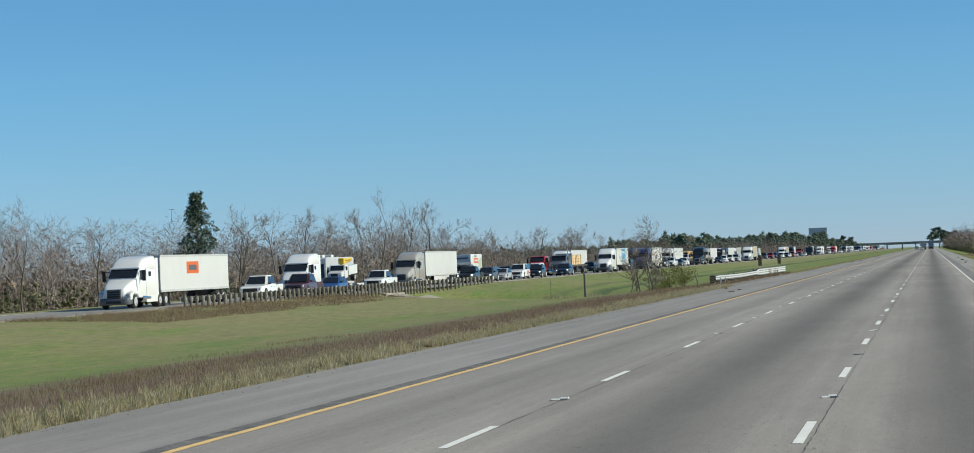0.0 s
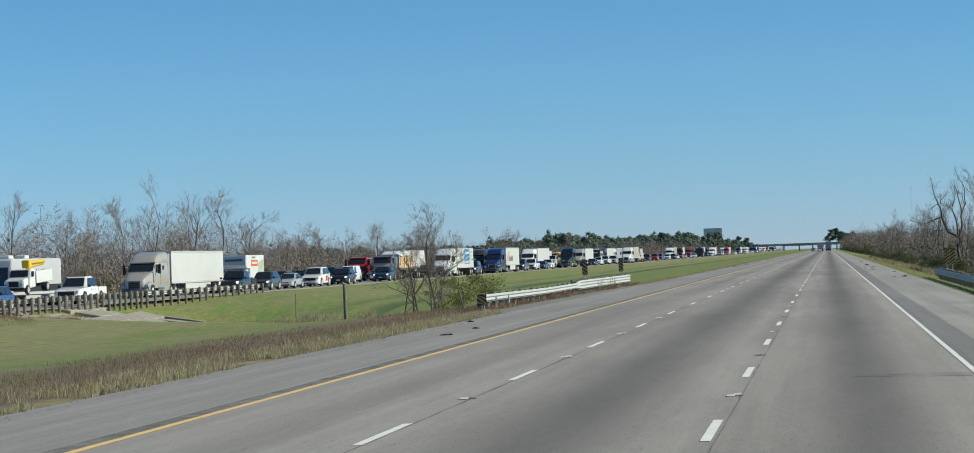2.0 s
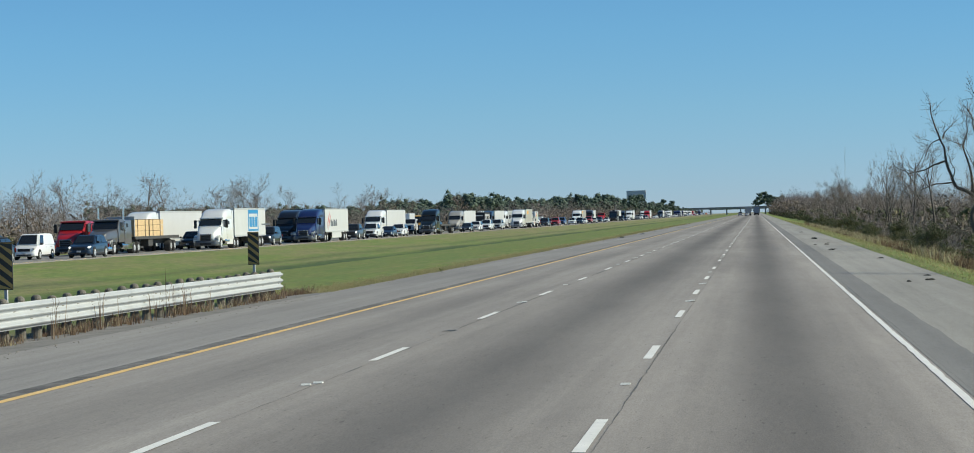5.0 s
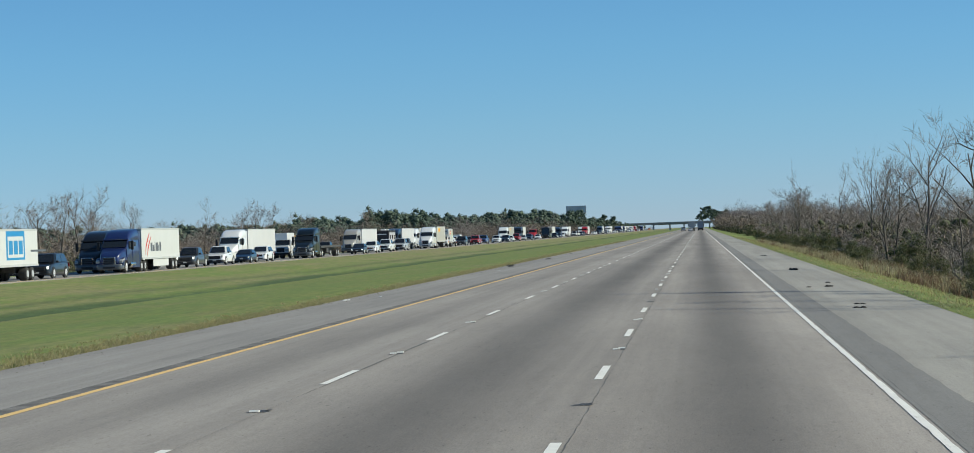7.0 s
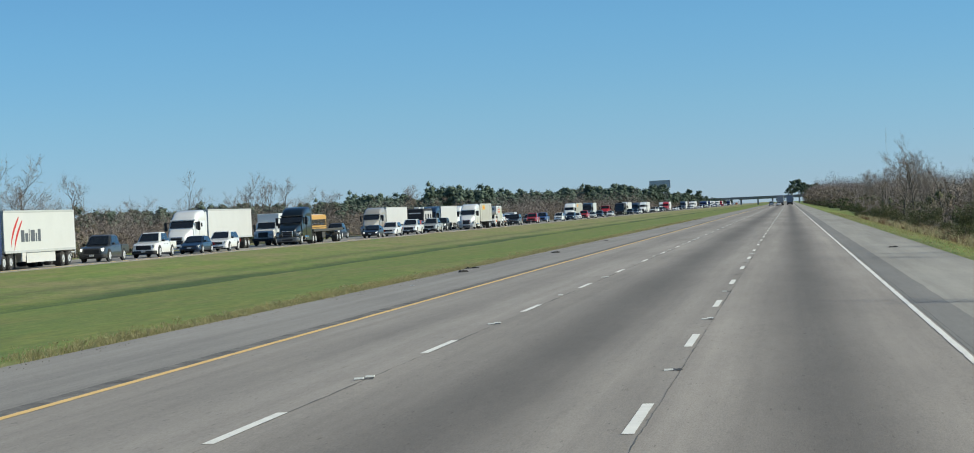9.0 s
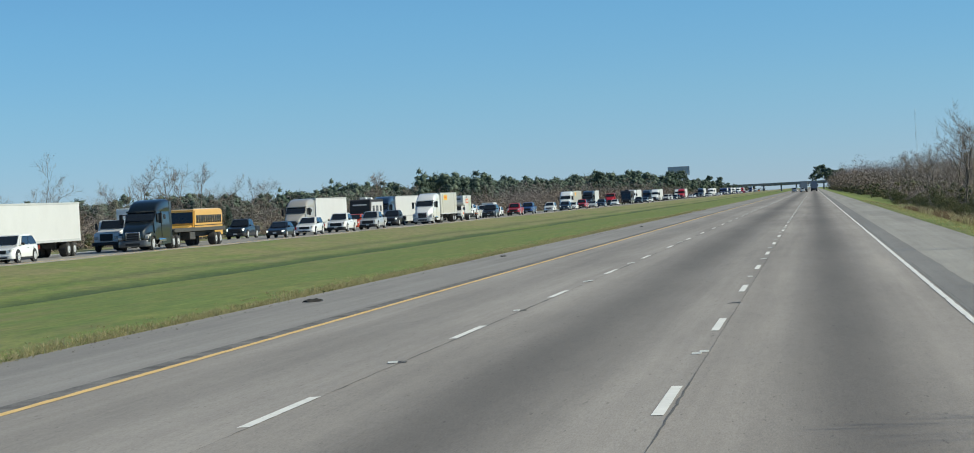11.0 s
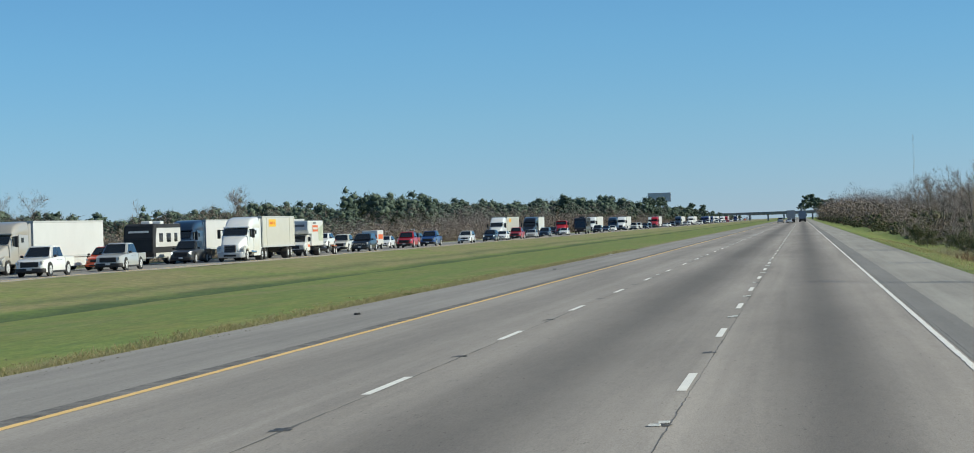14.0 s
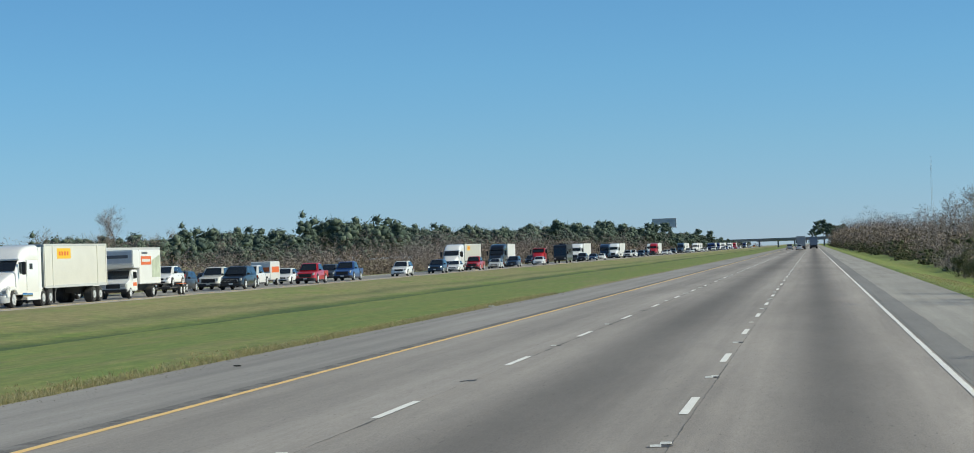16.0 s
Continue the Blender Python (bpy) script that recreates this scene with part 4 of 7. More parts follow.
        part("headlight", cached((kind, "headlight", s), lambda: profile([(0.03, lip - 0.06 - tall_lamp), (0.02, lip - 0.07), (0.10, lip - 0.03), (0.42, lip + 0.01), (0.40, lip - tall_lamp)], 0.15, 0.02, halves=[0.13, 0.13, 0.13, 0.15, 0.15])), M_LIT if lights else M_LAMP, th,
             "lit headlight" if lights else "clear headlight", pose(s * (0.80 * h - 0.10), 0, 0, 0, 0, s * -9))
        part("mirror", cached((kind, "mirror", s), lambda: box(min(s * h, s * (h + 0.2)), max(s * h, s * (h + 0.2)), ws + 0.25, ws + 0.4, belt, belt + 0.16, 0.03)), M_DARK if dark_trim else P, th)
        part("tail_light", cached((kind, "tail_light", s), lambda: box(s * (h - 0.1) - 0.1, s * (h - 0.1) + 0.1, L - 0.06, L + 0.015, belt - 0.35, belt - 0.08, 0.02)), M_TAIL, th)
        for y in (front_axle, rear_axle):
            part("wheel_arch", cached((kind, "wheel_arch"), lambda: disc(R * 1.22, 0.05, 18)), M_DARK, body_ob, at=pose(s * (h - 0.022), y, R))
            add_wheel(th, R, 0.24, s * (h - 0.1), y)
        if m.translation.y > 760:
            continue
        part("fog_lamp", cached((kind, "fog_lamp", s), lambda: box(s * (h - 0.30) - 0.09, s * (h - 0.30) + 0.09, -0.03, 0.1, 0.36, 0.44, 0.015)), M_DARK, th)
        part("sill", cached((kind, "sill", s), lambda: box(s * (h - 0.03) - 0.045, s * (h - 0.03) + 0.045, front_axle + R * 1.15, rear_axle - R * 1.15, 0.23, 0.36, 0.02)), M_DARK, body_ob)
        for dy in (0.42, 0.70):
            part("door_handle", cached((kind, "door_handle", s), lambda: box(s * (h + 0.005) - 0.012, s * (h + 0.005) + 0.012, -0.09, 0.09, belt - 0.20, belt - 0.165, 0.006)), M_CHROME if not dark_trim else M_DARK, body_ob, at=pose(0, ws + dy * (rw - ws), 0))
    g0, gw = (0.60, h - 0.40) if kind in ("pickup", "large_suv") else (lip - 0.30, h - 0.46)
    part("grille", cached((kind, "grille"), lambda: box(-gw, gw, -0.025, 0.08, g0, lip - 0.08, 0.03)), M_DARK, th)
    if (not dark_trim or kind in ("pickup", "large_suv")) and m.translation.y < 760:
        for z in (0.35, 0.7):
            part("grille_bar", cached((kind, z, "grille_bar"), lambda: box(-gw + 0.02, gw - 0.02, -0.036, 0.0, g0 + z * (lip - 0.08 - g0) - 0.018, g0 + z * (lip - 0.08 - g0) + 0.018, 0.006)), M_CHROME if not dark_trim else M_DARK, th)
    part("lower_intake", cached((kind, "lower_intake"), lambda: box(-0.62 * h, 0.62 * h, -0.075, 0.05, 0.30, 0.41, 0.02)), M_DARK, th)
    bump_paint = M_RIM if kind == "pickup" and not dark_trim else M_DARK if kind == "pickup" else P
    part("bumper", cached((kind, "bumper"), lambda: loft([(-0.06, 0.31, 0.48, 0.70 * h, 0.70 * h, 0.05, 0.04), (0.0, 0.27, 0.52, 0.86 * h, 0.86 * h, 0.06, 0.04), (0.12, 0.25, 0.53, 0.95 * h, 0.95 * h, 0.06, 0.04), (0.3, 0.25, 0.52, 0.99 * h, 0.99 * h, 0.06, 0.04)])), bump_paint, th)
    part("plate", cached((kind, "plate"), lambda: box(-0.17, 0.17, -0.085, -0.06, 0.41, 0.54, 0.004)), M_TRAILER, th)
    if load == "rack":
        for s in (-1, 1):
            part("roof_rail", cached((kind, "roof_rail", s), lambda: box(s * (ht - 0.05) - 0.02, s * (ht - 0.05) + 0.02, r0 + 0.2, r1 - 0.2, H, H + 0.07, 0.01)), M_DARK, th)
    if load == "stripe":
        panel("door_stripe", [(h + 0.004, 2.6, 0.55), (h + 0.004, 3.5, 0.55), (h + 0.004, 3.7, 1.05), (h + 0.004, 3.1, 1.05)], M_RED, th, "red door stripe")
    return th


CHARCOAL_TRIM = (0.10, 0.105, 0.11)


def tractor(m, colour, label, style="aero", second=CHARCOAL_TRIM, stacks=False, group="vehicles in the jam", fairing=True, lights=False):
    """A highway tractor with a sleeper cab. Its fifth wheel is near y = 6.6."""
    th = thing("semi_tractor", m, label, "truck", group)
    P, Q = paint(colour), paint(second or colour)
    classic = style == "classic"
    top = 3.1 if classic else 3.68
    if not fairing:
        top = 3.0
    cab_w, hood_w = 1.22, (0.92 if classic else 1.02)
    z0 = 1.0 if classic else 0.75
    c0 = 2.6 if classic else 1.75   # windscreen foot
    hood_top = 2.02 if classic else 2.0
    slant = 0.5 if classic else 0.78  # run of the windscreen
    key = (style, fairing)
    def nose():
        drop = 0.30 if classic else 0.55
        w = hood_w
        return loft([(0.06, z0 + 0.12, hood_top - drop - 0.10, 0.66 * w, 0.62 * w, 0.12, 0.06), (0.16, z0, hood_top - drop, 0.80 * w, 0.74 * w, 0.14, 0.06), (0.45, z0, hood_top - drop * 0.62, 0.92 * w, 0.84 * w, 0.16, 0.06),
                     (1.0, z0, hood_top - drop * 0.25, w, 0.94 * w, 0.18, 0.06), (c0 + 0.1, z0, hood_top + 0.12, cab_w - 0.10, cab_w - 0.14, 0.18, 0.06)])
    hood = part("hood", cached(key + ("hood",), nose), P, th)
    for s in (-1, 1):
        part("fender", cached(key + ("fender", s), lambda: profile([(0.14, 0.62), (0.16, 1.0), (0.36, 1.2), (0.75, 1.33), (1.35, 1.33), (1.72, 1.18), (1.86, 0.9), (1.86, 0.72), (1.70, 0.9), (1.5, 1.05), (0.8, 1.05), (0.6, 0.85), (0.55, 0.62)], 0.24, 0.035)), P, th, at=pose(s * 0.97, 0, 0))
        part("headlight", cached(key + ("headlight", s), lambda: profile([(0.10, 0.86), (0.10, 1.02), (0.22, 1.14), (0.62, 1.26), (0.58, 1.12), (0.3, 0.88)], 0.15, 0.02)), M_LIT if lights else M_LAMP, th, at=pose(s * 0.99, 0, 0, 0, 0, s * -10))
    s_end = c0 + 3.7
    cw = cab_w
    cab = part("cab", cached(key + ("cab",), lambda: loft([(c0 - 0.02, z0, hood_top + 0.1, cw - 0.05, cw - 0.08, 0.12, 0.05), (c0 + slant - 0.04, z0, 2.84, cw - 0.03, cw - 0.09, 0.14, 0.05), (c0 + slant + 0.25, z0, 2.95, cw - 0.03, cw - 0.07, 0.16, 0.05), (c0 + 1.7, z0, 2.97, cw - 0.02, cw - 0.05, 0.16, 0.05)])), P, th)
    part("sleeper", cached(key + ("sleeper",), lambda: loft([(c0 + 1.64, 0.85, 2.9, cw, cw - 0.02, 0.14, 0.05), (s_end, 0.85, 2.9, cw, cw - 0.02, 0.14, 0.05)])), P, th)
    part("door_seam", cached(key + ("door_seam",), lambda: block(block(bmesh.new(), -cw - 0.002, -cw + 0.03, c0 + 1.66, c0 + 1.69, 1.0, 2.8), cw - 0.03, cw + 0.002, c0 + 1.66, c0 + 1.69, 1.0, 2.8)), M_DARK, cab)
    if fairing:
        part("roof_fairing", cached(key + ("roof_fairing",), lambda: loft([(c0 + slant - 0.02, 2.80, 2.90, cw - 0.10, cw - 0.16, 0.08, 0.02), (c0 + slant + 0.22, 2.80, 3.12, cw - 0.08, cw - 0.16, 0.18, 0.02), (c0 + 1.45, 2.80, top - 0.25, cw - 0.05, cw - 0.12, 0.26, 0.02),
                    (c0 + 2.1, 2.80, top - 0.06, cw - 0.02, cw - 0.08, 0.28, 0.02), (c0 + 2.9, 2.80, top + 0.03, cw, cw - 0.05, 0.26, 0.02), (s_end, 2.80, top + 0.05, cw, cw - 0.04, 0.24, 0.02)])), P, th)
        for x in (-cw + 0.0125, cw - 0.0125):
            part("side_extender", cached(key + ("side_extender",), lambda: box(-0.0175, 0.0175, s_end, s_end + 0.55, 0.95, top - 0.1, 0.01)), P, th, at=pose(x, 0, 0))
    w0, w1 = (c0, hood_top + 0.13), (c0 + slant, 2.85)
    part("windscreen", cached(key + ("windscreen",), lambda: quad(bmesh.new(), inset([(-cab_w + 0.05, *w0), (cab_w - 0.05, *w0), (cab_w - 0.1, *w1), (-cab_w + 0.1, *w1)], 0.05, 0.05, 0.03), 0.02)), M_GLASS, th)
    part("sun_visor", cached(key + ("sun_visor",), lambda: box(-cab_w + 0.08, cab_w - 0.08, c0 + slant - 0.22, c0 + slant + 0.1, 2.8, 2.93, 0.03)), P, th)
    for i in range(5):
        part("marker_lamp", cached(("marker_lamp",), lambda: box(-0.05, 0.05, 0, 0.06, 0, 0.05, 0.01)), M_AMBER, th, at=pose(-0.8 + 0.4 * i, c0 + slant + 0.12, 2.95))
    for s in (-1, 1):
        part("side_window", cached(key + ("side_window", s), lambda: box(s * (cab_w - 0.02) - 0.02, s * (cab_w - 0.02) + 0.02, c0 + 0.6, c0 + 1.5, 2.02, 2.7, 0.02)), M_GLASS, th)
        part("sleeper_window", cached(key + ("sleeper_window", s), lambda: box(s * cab_w - 0.015, s * cab_w + 0.015, c0 + 2.2, c0 + 2.7, 2.25, 2.6, 0.02)), M_GLASS, th)
        arm = part("mirror_arm", cached(key + ("mirror_arm", s), lambda: box(min(s * 1.15, s * 1.5), max(s * 1.15, s * 1.5), c0 + 0.42, c0 + 0.5, 2.62, 2.68, 0.01)), M_DARK, th)
        part("mirror", cached(key + ("mirror", s), lambda: box(s * 1.5 - 0.13, s * 1.5 + 0.13, c0 + 0.38, c0 + 0.52, 1.95, 2.72, 0.03)), M_DARK if not classic else M_CHROME, arm)
        part("fuel_tank", cached(key + ("fuel_tank", s), lambda: pole((s * 0.92, c0 + 0.9, 0.72), (s * 0.92, c0 + 2.6, 0.72), 0.31, segs=16)), M_CHROME, th)
        part("side_skirt", cached(key + ("side_skirt", s), lambda: box(s * 1.19 - 0.02, s * 1.19 + 0.02, c0 + 1.7, s_end + 0.8, 0.4, 0.95, 0.01)), P if not classic else M_CHROME, th)
        if stacks:
            part("exhaust_stack", cached(key + ("exhaust_stack", s), lambda: pole((s * 1.1, c0 + 1.75, 0.9), (s * 1.1, c0 + 1.75, 3.95), 0.085, segs=12)), M_CHROME, th)
    g1 = hood_top - (0.46 if classic else 0.66)
    part("grille", cached(key + ("grille",), lambda: box(-0.50, 0.50, -0.02, 0.2, 0.72, g1, 0.05)), M_DARK, th)
    part("grille_surround", cached(key + ("grille_surround",), lambda: box(-0.57, 0.57, 0.03, 0.18, 0.68, g1 + 0.06, 0.05)), M_CHROME, th)
    for k in range(4 if m.translation.y < 760 else 0):
        part("grille_bar", cached(key + ("grille_bar",), lambda: box(-0.49, 0.49, -0.035, 0.0, -0.02, 0.02, 0.006)), M_CHROME if classic else M_GREYMARK, th, at=pose(0, 0, 0.80 + (g1 - 0.85) * k / 3))
    part("bumper", cached(key + ("bumper",), lambda: loft([(-0.10, 0.36, 0.66, 0.80, 0.80, 0.06, 0.05), (-0.03, 0.30, 0.74, 1.0, 0.98, 0.08, 0.05), (0.15, 0.30, 0.78, 1.14, 1.12, 0.08, 0.05), (0.5, 0.32, 0.78, 1.2, 1.18, 0.08, 0.05)])), M_CHROME if classic else Q, th)
    part("bumper_intake", cached(key + ("bumper_intake",), lambda: box(-0.55, 0.55, -0.115, 0.0, 0.40, 0.58, 0.02)), M_DARK, th)
    part("chassis", cached(key + ("chassis",), lambda: box(-0.45, 0.45, 0.6, s_end + 2.6, 0.6, 0.95, 0.02)), M_FRAME, th)
    for s in (-1, 1):
        add_wheel(th, 0.5, 0.30, s * 1.06, 1.15, key="truck_wheel")
        for y in (s_end + 0.75, s_end + 2.0):
            add_wheel(th, 0.5, 0.58, s * 0.95, y, M_RIM, key="truck_dual")
    th["fifth"] = s_end + 0.25
    return th, s_end


def van_trailer(m, label, colour=None, length=16.1, height=3.95, skirt=True, logo=None, group="vehicles in the jam", name="box_trailer", rib=False):
    """A box trailer with its nose at y = 0."""
    th = thing(name, m, label, "trailer", group)
    P = paint(colour) if colour else M_TRAILER
    body = part("box", cached((length, height, "trailer_box"), lambda: box(-1.28, 1.28, 0, length, 1.12, height - 0.05, 0.03)), P, th)
    for s in (-1, 1):
        part("top_rail", cached((length, height, "top_rail", s), lambda: box(s * 1.285 - 0.02, s * 1.285 + 0.02, 0.02, length - 0.02, height - 0.16, height - 0.02, 0.01)), M_STEEL, body)
        part("bottom_rail", cached((length, "bottom_rail", s), lambda: box(s * 1.285 - 0.02, s * 1.285 + 0.02, 0.02, length - 0.02, 1.05, 1.22, 0.01)), M_STEEL, body)
        if skirt:
            part("side_skirt", cached((length, "trailer_skirt", s), lambda: box(s * 1.2 - 0.015, s * 1.2 + 0.015, 4.2, length - 4.1, 0.38, 1.06, 0.008)), P, th)
        part("landing_leg", cached(("landing_leg", s), lambda: box(s * 0.9 - 0.07, s * 0.9 + 0.07, 2.7, 2.86, 0.12, 1.1, 0.01)), M_FRAME, th)
        for y in (length - 2.6, length - 1.35):
            add_wheel(th, 0.5, 0.58, s * 0.95, y, key="truck_dual")
        if rib == "posts":
            for y in (0.12, 1.6, length - 1.9, length - 0.12):
                part("side_post", cached((height, "side_post"), lambda: box(-0.025, 0.025, -0.09, 0.09, 1.15, height - 0.04, 0.01)), P, body, at=pose(s * 1.295, y, 0))
        elif rib:
            for k in range(int(length / 0.5)):
                part("side_rib", cached((height, "side_rib"), lambda: box(-0.02, 0.02, -0.05, 0.05, 1.25, height - 0.2, 0.008)), P, body, at=pose(s * 1.295, 0.4 + 0.5 * k, 0))
        panel("door_leaf", [(s * 0.64 - 0.6, length + 0.012, 1.25), (s * 0.64 - 0.6, length + 0.012, height - 0.2), (s * 0.64 + 0.6, length + 0.012, height - 0.2), (s * 0.64 + 0.6, length + 0.012, 1.25)], P, body)
    part("bogie", cached((length, "bogie"), lambda: box(-0.5, 0.5, length - 3.3, length - 0.6, 0.6, 1.14, 0.02)), M_FRAME, th)
    part("bumper_bar", cached((length, "bumper_bar"), lambda: box(-1.1, 1.1, length - 0.1, length, 0.5, 0.62, 0.01)), M_FRAME, th)
    part("nose_rail", cached((height, "nose_rail"), lambda: box(-1.29, 1.29, -0.02, 0.06, height - 0.2, height - 0.03, 0.01)), M_STEEL, body)
    x = 1.284
    def flat(y0, y1, z0, z1, material, name_="logo_letter", lift=0.0, label_=""):
        return panel(name_, [(x + lift, y0, z0), (x + lift, y1, z0), (x + lift, y1, z1), (x + lift, y0, z1)], material, th, label_)

    if logo == "blue_square":
        flat(5.6, 10.0, 1.55, 3.72, M_LOGO_BLUE, "logo_panel", 0.0, "blue square logo panel")
        flat(5.95, 9.65, 1.72, 3.25, M_TRAILER, "logo_panel", 0.006, "white field of the logo")
        for k in range(3):
            flat(6.15 + 1.18 * k, 7.1 + 1.18 * k, 1.95, 2.95, M_LOGO_BLUE, "logo_mark", 0.012)
        flat(11.4, 15.2, 2.1, 2.25, M_GREYMARK, "lettering_bar")
    if logo == "red_swoosh":
        for k in range(2):
            bm = bmesh.new()
            rows = []
            for i in range(9):
                u = i / 8
                y = 1.15 + 0.62 * k + 1.55 * u * u
                w = 0.34 * math.sin(math.pi * min(1.0, 0.12 + 0.88 * (1 - u) ** 0.8)) + 0.02
                z = 1.42 + 1.95 * u - 0.25 * k
                rows.append((bm.verts.new((x, y, z)), bm.verts.new((x, y + w, z))))
            for (p0, p1), (q0, q1) in zip(rows, rows[1:]):
                bm.faces.new((p0, p1, q1, q0))
            part("logo_swoosh", bm, M_RED, th)
        for y0, y1, z1 in ((3.1, 3.75, 2.5), (3.9, 4.45, 2.3), (4.6, 4.75, 2.55), (4.95, 5.75, 2.5), (5.9, 6.2, 2.3), (6.35, 6.9, 2.55)):
            flat(y0, y1, 1.75, z1, M_GREYMARK, "lettering_bar")
    if logo == "yellow_mark":
        panel("logo_panel", [(x, 2.4, 2.85), (x, 5.0, 2.85), (x, 5.0, 3.5), (x, 2.4, 3.5)], M_LOGO_YELLOW, th, "small yellow logo panel")
        for k in range(4):
            flat(2.75 + 0.5 * k, 3.05 + 0.5 * k, 3.05, 3.3, M_ORANGE, "logo_mark", 0.008)
    if logo == "orange_sign":
        panel("logo_panel", [(x, length - 10.2, 2.35), (x, length - 7.4, 2.35), (x, length - 7.4, 3.25), (x, length - 10.2, 3.25)], M_ORANGE, th, "square orange logo panel")
        panel("logo_letter", [(x + 0.008, length - 9.7, 2.6), (x + 0.008, length - 7.9, 2.6), (x + 0.008, length - 7.9, 3.0), (x + 0.008, length - 9.7, 3.0)], M_GREYMARK, th)
    if logo == "grey_bars":
        for k in range(4):
            panel("lettering_bar", [(x, 9.0 + 0.9 * k, 2.3), (x, 9.6 + 0.9 * k, 2.3), (x, 9.6 + 0.9 * k, 2.8), (x, 9.0 + 0.9 * k, 2.8)], M_GREYMARK, th)
    return th


def flatbed(m, label, load="", group="vehicles in the jam"):
    th = thing("flatbed_trailer", m, label, "trailer", group)
    part("deck", box(-1.28, 1.28, 0, 14.6, 1.22, 1.42, 0.02), M_FRAME, th)
    for s in (-1, 1):
        part("side_rail", box(s * 1.28 - 0.03, s * 1.28 + 0.03, 0.05, 14.55, 1.18, 1.45, 0.01), M_FRAME, th)
        part("frame_beam", box(s * 0.45 - 0.07, s * 0.45 + 0.07, 0.4, 14.2, 0.75, 1.24, 0.01), M_FRAME, th)
        part("landing_leg", box(s * 0.8 - 0.07, s * 0.8 + 0.07, 2.7, 2.86, 0.12, 1.2, 0.01), M_FRAME, th)
        for y in (11.9, 13.2):
            add_wheel(th, 0.5, 0.58, s * 0.95, y, key="truck_dual")
    part("tool_box", box(-1.2, 1.2, 4.5, 6.0, 0.55, 1.15, 0.03), M_FRAME, th)
    if load == "lumber":
        part("headboard", box(-1.25, 1.25, 0.0, 0.1, 1.42, 3.2, 0.02), M_STEEL, th)
    return th


def lumber_stack(m, group="lumber on the flatbed"):
    th = thing("lumber_bundle", m, "strapped bundle of pale sawn lumber on the flatbed", "lumber", group)
    for i in range(4):
        for j in range(3):
            part("board", cached(("lumber", "board"), lambda: box(-0.30, 0.30, 0, 4.5, 0, 0.48, 0.012)), M_LUMBER, th, at=pose(-0.93 + 0.62 * i, 0, 0.5 * j))
    for y in (1.0, 3.4):
        part("strap", cached(("lumber", "strap"), lambda: box(-1.262, 1.262, -0.04, 0.04, 0.0, 1.515, 0.004)), M_DARK, th, at=pose(0, y, 0))
    return th


